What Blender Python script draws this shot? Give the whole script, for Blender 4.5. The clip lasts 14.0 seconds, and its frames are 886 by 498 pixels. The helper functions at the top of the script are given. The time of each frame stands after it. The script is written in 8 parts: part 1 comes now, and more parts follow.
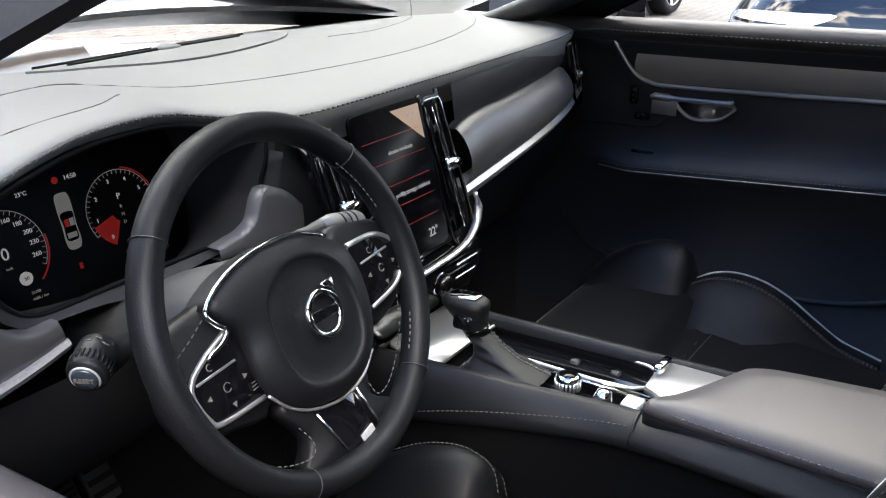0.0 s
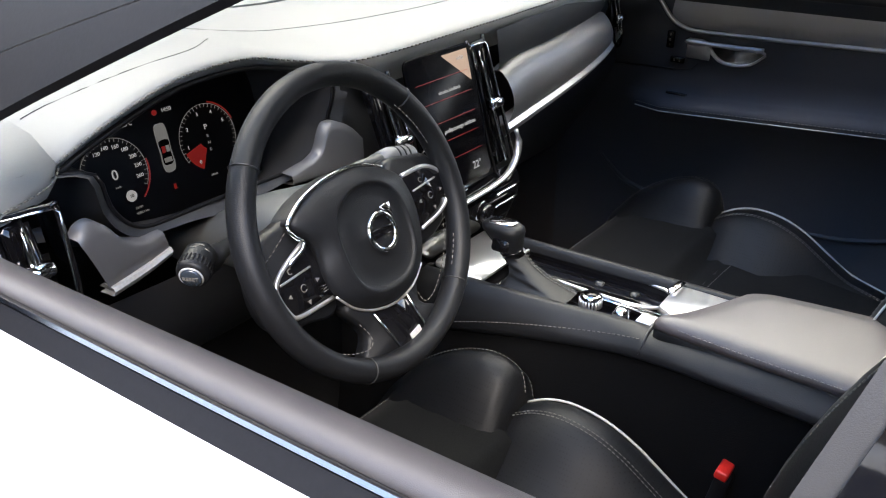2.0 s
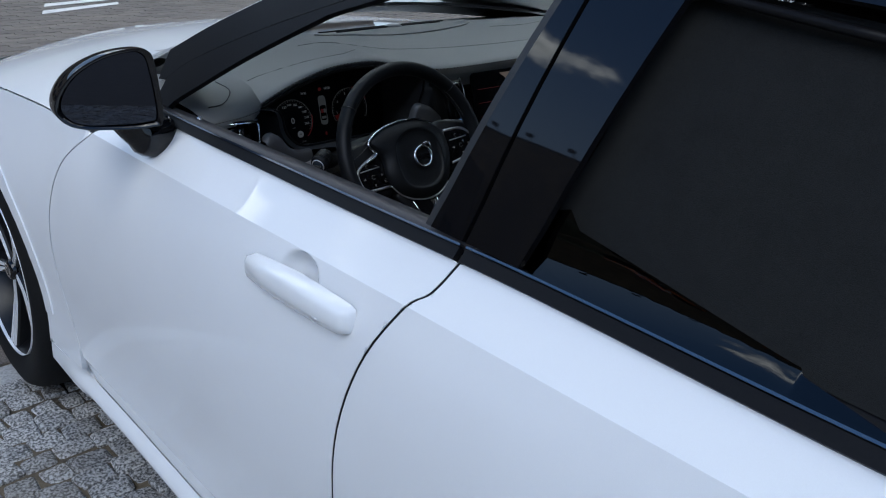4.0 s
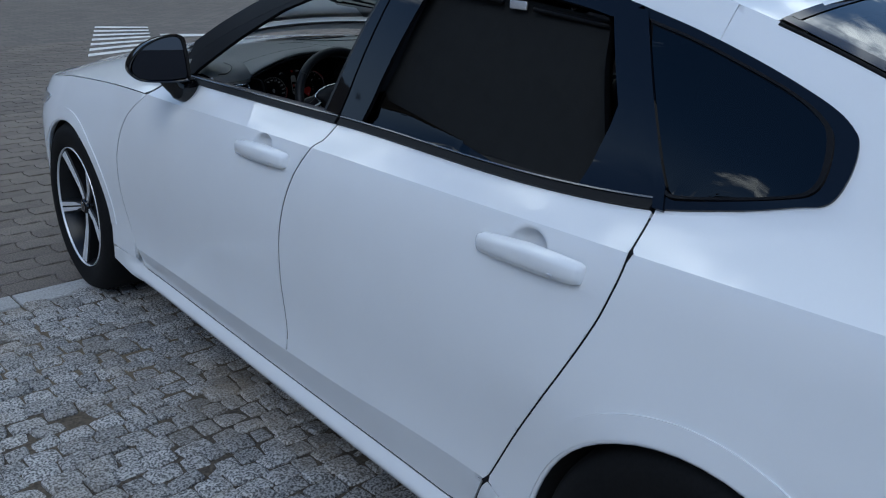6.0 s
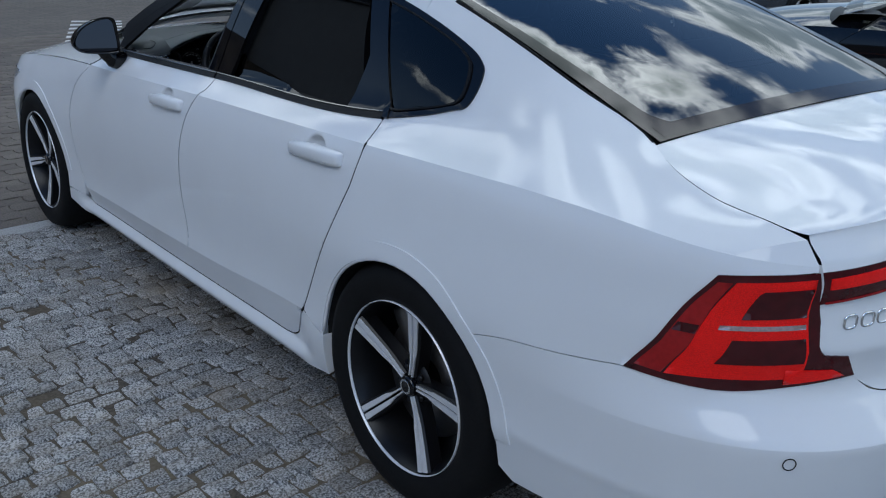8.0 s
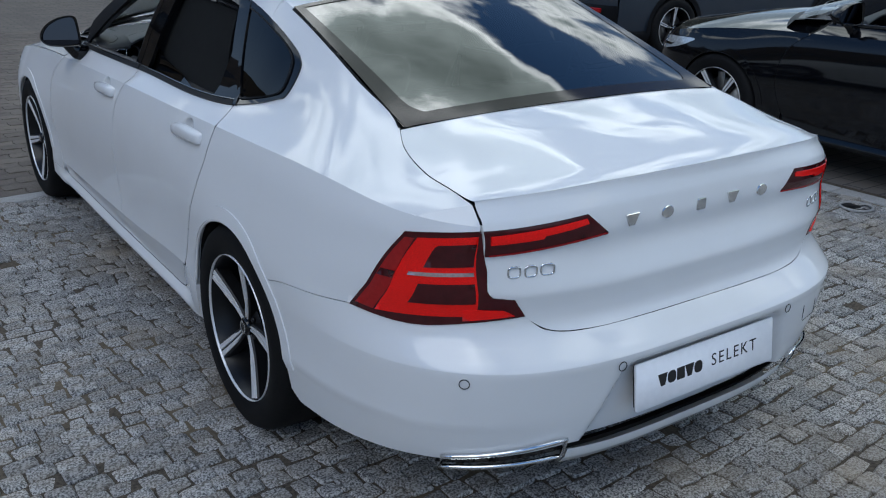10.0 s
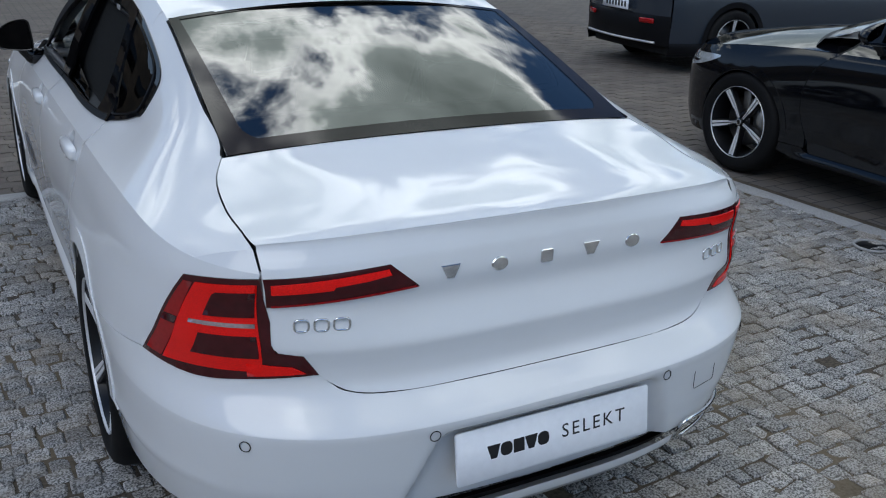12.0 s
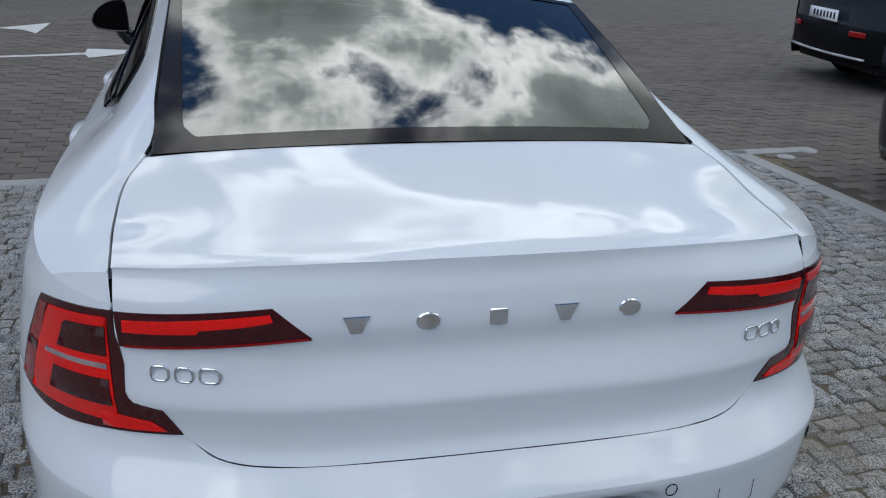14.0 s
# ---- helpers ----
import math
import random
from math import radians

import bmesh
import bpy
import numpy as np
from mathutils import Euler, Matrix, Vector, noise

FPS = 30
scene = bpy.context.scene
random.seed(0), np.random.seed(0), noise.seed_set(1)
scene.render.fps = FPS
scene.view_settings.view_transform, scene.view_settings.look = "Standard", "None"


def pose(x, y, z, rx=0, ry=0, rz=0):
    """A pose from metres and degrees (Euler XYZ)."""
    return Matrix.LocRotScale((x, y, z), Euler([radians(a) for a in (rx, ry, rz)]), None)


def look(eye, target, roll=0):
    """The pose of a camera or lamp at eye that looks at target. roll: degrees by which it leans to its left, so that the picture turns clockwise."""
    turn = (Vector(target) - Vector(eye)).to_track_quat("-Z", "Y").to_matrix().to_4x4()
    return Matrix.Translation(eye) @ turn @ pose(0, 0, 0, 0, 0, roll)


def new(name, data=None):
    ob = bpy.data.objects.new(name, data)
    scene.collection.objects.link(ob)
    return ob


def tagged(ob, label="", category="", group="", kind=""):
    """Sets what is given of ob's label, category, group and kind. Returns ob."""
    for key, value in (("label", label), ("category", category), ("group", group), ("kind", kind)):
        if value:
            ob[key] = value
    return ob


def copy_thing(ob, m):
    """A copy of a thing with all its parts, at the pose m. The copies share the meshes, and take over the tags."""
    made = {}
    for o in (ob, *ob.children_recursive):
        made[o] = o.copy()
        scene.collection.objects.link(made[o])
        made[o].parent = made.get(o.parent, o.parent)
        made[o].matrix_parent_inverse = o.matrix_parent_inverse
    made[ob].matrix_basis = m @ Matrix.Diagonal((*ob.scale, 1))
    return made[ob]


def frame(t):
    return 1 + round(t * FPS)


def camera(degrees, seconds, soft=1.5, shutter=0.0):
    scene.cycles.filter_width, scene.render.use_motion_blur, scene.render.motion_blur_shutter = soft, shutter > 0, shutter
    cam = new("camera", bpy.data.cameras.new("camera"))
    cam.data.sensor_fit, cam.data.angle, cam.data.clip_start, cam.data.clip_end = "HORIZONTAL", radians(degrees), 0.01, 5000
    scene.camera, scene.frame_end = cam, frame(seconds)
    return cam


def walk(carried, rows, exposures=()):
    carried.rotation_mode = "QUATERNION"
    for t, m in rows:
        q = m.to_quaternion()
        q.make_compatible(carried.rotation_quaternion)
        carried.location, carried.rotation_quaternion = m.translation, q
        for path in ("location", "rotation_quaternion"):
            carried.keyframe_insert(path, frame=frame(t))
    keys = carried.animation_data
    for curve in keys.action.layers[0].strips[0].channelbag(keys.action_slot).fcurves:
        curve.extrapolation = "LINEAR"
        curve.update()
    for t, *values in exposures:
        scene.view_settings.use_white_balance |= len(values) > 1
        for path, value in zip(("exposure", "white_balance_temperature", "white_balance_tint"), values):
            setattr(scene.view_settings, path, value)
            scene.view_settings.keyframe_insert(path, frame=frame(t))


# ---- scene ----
cam = camera(52.3, 14.0, soft=1.1)
PATH = [
    (0, (-0.942, 1.286, 1.25), (0.636, 2.269, 0.515), 0.7),
    (0.5, (-0.933, 1.293, 1.248), (0.6, 2.257, 0.398), 0.9),
    (1, (-0.94, 1.296, 1.257), (0.574, 2.263, 0.38), 0.9),
    (1.5, (-0.974, 1.273, 1.277), (0.531, 2.253, 0.397), 0.9),
    (2, (-1.065, 1.199, 1.312), (0.405, 2.231, 0.432), 1.1),
    (2.5, (-1.184, 1.081, 1.355), (0.204, 2.216, 0.468), 1.7),
    (3, (-1.275, 0.921, 1.383), (0.009, 2.17, 0.494), 2.0),
    (5.5, (-1.834, -0.402, 1.467), (-0.643, 1.054, 0.788), 1.4),
    (6, (-1.953, -0.644, 1.452), (-0.761, 0.809, 0.769), 1.3),
    (6.5, (-1.991, -0.901, 1.454), (-0.813, 0.561, 0.764), 1.1),
    (7, (-2.034, -1.174, 1.468), (-0.843, 0.277, 0.777), 1.0),
    (7.5, (-2.138, -1.425, 1.486), (-0.92, 0.003, 0.793), 0.9),
    (8, (-2.176, -1.68, 1.516), (-0.968, -0.244, 0.824), 1.0),
    (10.5, (-1.711, -2.595, 1.626), (-0.68, -1.033, 0.92), 1.2),
    (11, (-1.553, -2.611, 1.637), (-0.554, -1.028, 0.933), 1.3),
    (11.5, (-1.364, -2.63, 1.65), (-0.408, -1.021, 0.945), 1.4),
    (12, (-1.15, -2.64, 1.643), (-0.258, -0.994, 0.938), 1.7),
    (12.5, (-0.979, -2.618, 1.635), (-0.204, -0.915, 0.929), 2.0),
    (13, (-0.826, -2.562, 1.622), (-0.174, -0.809, 0.912), 2.2),
    (13.5, (-0.664, -2.487, 1.596), (-0.073, -0.713, 0.885), 2.4),
    (14, (-0.476, -2.409, 1.571), (-0.001, -0.6, 0.86), 2.5),
]
EXPOSURE = [(0, 3.5, 7300, 14), (0.5, 4.2, 7500, 14), (1, 4.3, 7700, 14), (2, 3.85, 7550, 14), (2.5, 2.75, 7050, 13), (3, 2.0, 6600, 11), (5.5, 0.50, 5700, 5), (6.5, 0.62, 5720, 5), (7, 0.64, 5750, 5), (7.5, 0.50, 5780, 6), (8, 0.38, 5800, 6), (11, 0.50, 6130, 7), (14, 0.48, 6250, 8)]
walk(cam, [(t, look(e, g, r)) for t, e, g, r in PATH], EXPOSURE)


# ---- world and sun ----
SUN = Vector((-0.60, -0.40, 0.70)).normalized()      # towards the sun
BANK = Vector((0.28, 0.42, 0.86)).normalized()      # towards the brightest bank of cloud
CLOUD_SHIFT = (0.35, 0.10)                          # where the gaps in the cloud lie
world = bpy.data.worlds.new("world")
scene.world = world
world.use_nodes = True
wn, wl = world.node_tree.nodes, world.node_tree.links
sky = wn.new("ShaderNodeTexSky")
sky.sky_type, sky.sun_disc = "NISHITA", False
sky.altitude, sky.dust_density = 2500.0, 0.3
sky.sun_elevation = math.asin(SUN.z)
sky.sun_rotation = math.atan2(SUN.x, SUN.y)
coord = wn.new("ShaderNodeTexCoord")


def sky_math(op, a, b=None):
    """A scalar math node in the world; a and b are sockets or numbers."""
    node = wn.new("ShaderNodeMath")
    node.operation = op
    for k, v in enumerate((a, b)):
        if v is None:
            continue
        if isinstance(v, (int, float)):
            node.inputs[k].default_value = v
        else:
            wl.new(v, node.inputs[k])
    return node.outputs[0]


def sky_vec(op, a, b):
    node = wn.new("ShaderNodeVectorMath")
    node.operation = op
    wl.new(a, node.inputs[0])
    if isinstance(b, tuple):
        node.inputs[1].default_value = b
    else:
        wl.new(b, node.inputs[1])
    return node


def cloud_noise(where, scale, detail, rough, distort=0.0):
    node = wn.new("ShaderNodeTexNoise")
    node.inputs["Scale"].default_value, node.inputs["Detail"].default_value = scale, detail
    node.inputs["Roughness"].default_value, node.inputs["Distortion"].default_value = rough, distort
    wl.new(where, node.inputs["Vector"])
    return node.outputs["Fac"]


# heaped clouds on one level layer: they crowd together towards the horizon
split = wn.new("ShaderNodeSeparateXYZ")
wl.new(coord.outputs["Generated"], split.inputs[0])
lift_z = sky_math("ADD", sky_math("MAXIMUM", split.outputs["Z"], 0.0), 0.30)
plane = wn.new("ShaderNodeCombineXYZ")
wl.new(sky_math("DIVIDE", split.outputs["X"], lift_z), plane.inputs["X"])
wl.new(sky_math("DIVIDE", split.outputs["Y"], lift_z), plane.inputs["Y"])
layer = sky_vec("ADD", plane.outputs[0], (CLOUD_SHIFT[0], CLOUD_SHIFT[1], 0.0)).outputs[0]
mass = sky_math("ADD", sky_math("MULTIPLY", cloud_noise(layer, 1.25, 2.0, 0.5), 0.60), sky_math("MULTIPLY", cloud_noise(layer, 3.6, 9.0, 0.60, 0.25), 0.40))
# cloud lies ahead and overhead; the sky opposite is nearly clear
drift = sky_vec("DOT_PRODUCT", coord.outputs["Generated"], (0.075, 0.060, 0.055)).outputs["Value"]
thick = sky_math("SUBTRACT", sky_math("ADD", mass, drift), 0.030)
cover = wn.new("ShaderNodeValToRGB")
cover.color_ramp.elements[0].position, cover.color_ramp.elements[1].position = 0.53, 0.575
wl.new(thick, cover.inputs["Fac"])
# thin rims shine, deep bellies are grey
cloud = wn.new("ShaderNodeValToRGB")
cloud.color_ramp.elements[0].position, cloud.color_ramp.elements[0].color = 0.53, (3.6, 3.9, 4.2, 1)
cloud.color_ramp.elements[1].position, cloud.color_ramp.elements[1].color = 0.70, (1.65, 1.95, 1.82, 1)
for at, col in ((0.565, (15.0, 15.0, 14.5, 1)), (0.61, (4.2, 4.7, 4.5, 1))):
    cloud.color_ramp.elements.new(at).color = col
ripple = sky_math("MULTIPLY", sky_math("SUBTRACT", cloud_noise(layer, 9.0, 6.0, 0.6), 0.5), 0.10)
wl.new(sky_math("ADD", thick, ripple), cloud.inputs["Fac"])
# the cloud bank ahead is the brightest
near = sky_vec("DOT_PRODUCT", coord.outputs["Generated"], tuple(BANK)).outputs["Value"]
rise = wn.new("ShaderNodeMapRange")
rise.inputs["From Min"].default_value, rise.inputs["From Max"].default_value = 0.82, 1.0
rise.inputs["To Min"].default_value, rise.inputs["To Max"].default_value = 1.0, 1.5
wl.new(near, rise.inputs["Value"])
lit = wn.new("ShaderNodeVectorMath")
lit.operation = "SCALE"
wl.new(cloud.outputs["Color"], lit.inputs[0])
wl.new(rise.outputs["Result"], lit.inputs["Scale"])
blend = wn.new("ShaderNodeMix")
blend.data_type = "RGBA"
wl.new(cover.outputs["Color"], blend.inputs["Factor"])
deep = wn.new("ShaderNodeHueSaturation")
deep.inputs["Saturation"].default_value, deep.inputs["Value"].default_value = 1.15, 0.8
wl.new(sky.outputs["Color"], deep.inputs["Color"])
wl.new(deep.outputs["Color"], blend.inputs["A"])
wl.new(lit.outputs["Vector"], blend.inputs["B"])
bg = wn["Background"]
bg.inputs["Strength"].default_value = 0.14
haze = wn.new("ShaderNodeMapRange")
haze.interpolation_type = "SMOOTHSTEP"
haze.inputs["From Min"].default_value, haze.inputs["From Max"].default_value = 0.05, 0.60
haze.inputs["To Min"].default_value, haze.inputs["To Max"].default_value = 0.9, 0.0
wl.new(split.outputs["Z"], haze.inputs["Value"])
veil = wn.new("ShaderNodeMix")
veil.data_type = "RGBA"
wl.new(haze.outputs["Result"], veil.inputs["Factor"])
wl.new(blend.outputs["Result"], veil.inputs["A"])
veil.inputs["B"].default_value = (2.2, 2.75, 3.5, 1)
wl.new(veil.outputs["Result"], bg.inputs["Color"])

sun_data = bpy.data.lights.new("sun", "SUN")
sun_data.energy, sun_data.angle, sun_data.color = 0.70, radians(40), (1.0, 0.96, 0.90)
sun = new("sun", sun_data)
sun.matrix_world = look(SUN * 30, (0, 0, 0))

# ---- materials ----


def mat(name, col, rough=0.5, metal=0.0, coat=0.0, grain=(0, 0, 0), stain=(0, 0, (0, 0, 0)), spec=0.5, sheen=0.0, rand=0.0):
    """grain: noise scale, colour change, bump height (m); stain: noise scale, amount, colour; rand: change from piece to piece."""
    m = bpy.data.materials.new(name)
    m.use_nodes = True
    n, l = m.node_tree.nodes, m.node_tree.links
    b = n["Principled BSDF"]
    b.inputs["Roughness"].default_value, b.inputs["Metallic"].default_value = rough, metal
    b.inputs["Coat Weight"].default_value, b.inputs["Coat Roughness"].default_value = coat, 0.03
    b.inputs["Specular IOR Level"].default_value = spec
    b.inputs["Sheen Weight"].default_value = sheen
    b.inputs["Base Color"].default_value = (*col, 1)
    tc = n.new("ShaderNodeTexCoord")
    out = None
    if grain[0]:
        t = n.new("ShaderNodeTexNoise")
        t.inputs["Scale"].default_value, t.inputs["Detail"].default_value = grain[0], 4.0
        l.new(tc.outputs["Object"], t.inputs["Vector"])
        if grain[1]:
            r = n.new("ShaderNodeValToRGB")
            r.color_ramp.elements[0].position, r.color_ramp.elements[1].position = 0.3, 0.7
            r.color_ramp.elements[0].color = (*[c * (1 - grain[1]) for c in col], 1)
            r.color_ramp.elements[1].color = (*[min(1, c * (1 + grain[1])) for c in col], 1)
            l.new(t.outputs["Fac"], r.inputs["Fac"])
            out = r.outputs["Color"]
        if grain[2]:
            bp = n.new("ShaderNodeBump")
            bp.inputs["Distance"].default_value, bp.inputs["Strength"].default_value = grain[2], 0.6
            l.new(t.outputs["Fac"], bp.inputs["Height"])
            l.new(bp.outputs["Normal"], b.inputs["Normal"])
    if stain[1]:
        t = n.new("ShaderNodeTexNoise")
        t.inputs["Scale"].default_value, t.inputs["Detail"].default_value = stain[0], 6.0
        l.new(tc.outputs["Object"], t.inputs["Vector"])
        r = n.new("ShaderNodeValToRGB")
        r.color_ramp.elements[0].position, r.color_ramp.elements[1].position = 0.45, 0.75
        r.color_ramp.elements[0].color, r.color_ramp.elements[1].color = (0, 0, 0, 1), (stain[1],) * 3 + (1,)
        l.new(t.outputs["Fac"], r.inputs["Fac"])
        x = n.new("ShaderNodeMix")
        x.data_type = "RGBA"
        l.new(r.outputs["Color"], x.inputs["Factor"])
        x.inputs["A"].default_value, x.inputs["B"].default_value = (*col, 1), (*stain[2], 1)
        if out:
            l.new(out, x.inputs["A"])
        out = x.outputs["Result"]
    if rand:
        info = n.new("ShaderNodeObjectInfo")
        geo = n.new("ShaderNodeNewGeometry")
        add = n.new("ShaderNodeMath")
        add.operation = "ADD"
        l.new(info.outputs["Random"], add.inputs[0])
        l.new(geo.outputs["Random Per Island"], add.inputs[1])
        fr = n.new("ShaderNodeMath")
        fr.operation = "FRACT"
        l.new(add.outputs[0], fr.inputs[0])
        mr = n.new("ShaderNodeMapRange")
        mr.inputs["To Min"].default_value, mr.inputs["To Max"].default_value = 1 - rand, 1 + rand
        l.new(fr.outputs[0], mr.inputs["Value"])
        hs = n.new("ShaderNodeHueSaturation")
        hs.inputs["Color"].default_value = (*col, 1)
        if out:
            l.new(out, hs.inputs["Color"])
        l.new(mr.outputs["Result"], hs.inputs["Value"])
        out = hs.outputs["Color"]
    if out:
        l.new(out, b.inputs["Base Color"])
    return m


def glass(name, tint, ior=1.5, rough=0.0):
    m = bpy.data.materials.new(name)
    m.use_nodes = True
    n, l = m.node_tree.nodes, m.node_tree.links
    n.remove(n["Principled BSDF"])
    tr, gl, mx, fr = n.new("ShaderNodeBsdfTransparent"), n.new("ShaderNodeBsdfGlossy"), n.new("ShaderNodeMixShader"), n.new("ShaderNodeFresnel")
    tr.inputs["Color"].default_value = (*tint, 1)
    gl.inputs["Roughness"].default_value = rough
    fr.inputs["IOR"].default_value = ior
    l.new(fr.outputs[0], mx.inputs["Fac"])
    l.new(tr.outputs[0], mx.inputs[1])
    l.new(gl.outputs[0], mx.inputs[2])
    l.new(mx.outputs[0], n["Material Output"].inputs["Surface"])
    return m


def perforated(name, col):
    """Leather pricked with rows of small holes."""
    m = mat(name, col, 0.48, 0, 0, (1400, 0.12, 0.00025), (0, 0, (0, 0, 0)), 0.20)
    n, l = m.node_tree.nodes, m.node_tree.links
    b = n["Principled BSDF"]
    tc = n.new("ShaderNodeTexCoord")
    v = n.new("ShaderNodeTexVoronoi")
    v.inputs["Scale"].default_value, v.inputs["Randomness"].default_value = 210.0, 0.0
    l.new(tc.outputs["Object"], v.inputs["Vector"])
    r = n.new("ShaderNodeValToRGB")
    r.color_ramp.elements[0].position, r.color_ramp.elements[1].position = 0.20, 0.28
    l.new(v.outputs["Distance"], r.inputs["Fac"])
    mul = n.new("ShaderNodeMix")
    mul.data_type, mul.blend_type = "RGBA", "MULTIPLY"
    mul.inputs["Factor"].default_value = 0.9
    old = b.inputs["Base Color"].links[0].from_socket
    l.new(old, mul.inputs["A"])
    l.new(r.outputs["Color"], mul.inputs["B"])
    l.new(mul.outputs["Result"], b.inputs["Base Color"])
    return m


def glow(name, col, power):
    m = bpy.data.materials.new(name)
    m.use_nodes = True
    b = m.node_tree.nodes["Principled BSDF"]
    b.inputs["Base Color"].default_value = (*[c * 0.12 for c in col], 1)
    b.inputs["Emission Color"].default_value, b.inputs["Emission Strength"].default_value = (*col, 1), power
    return m


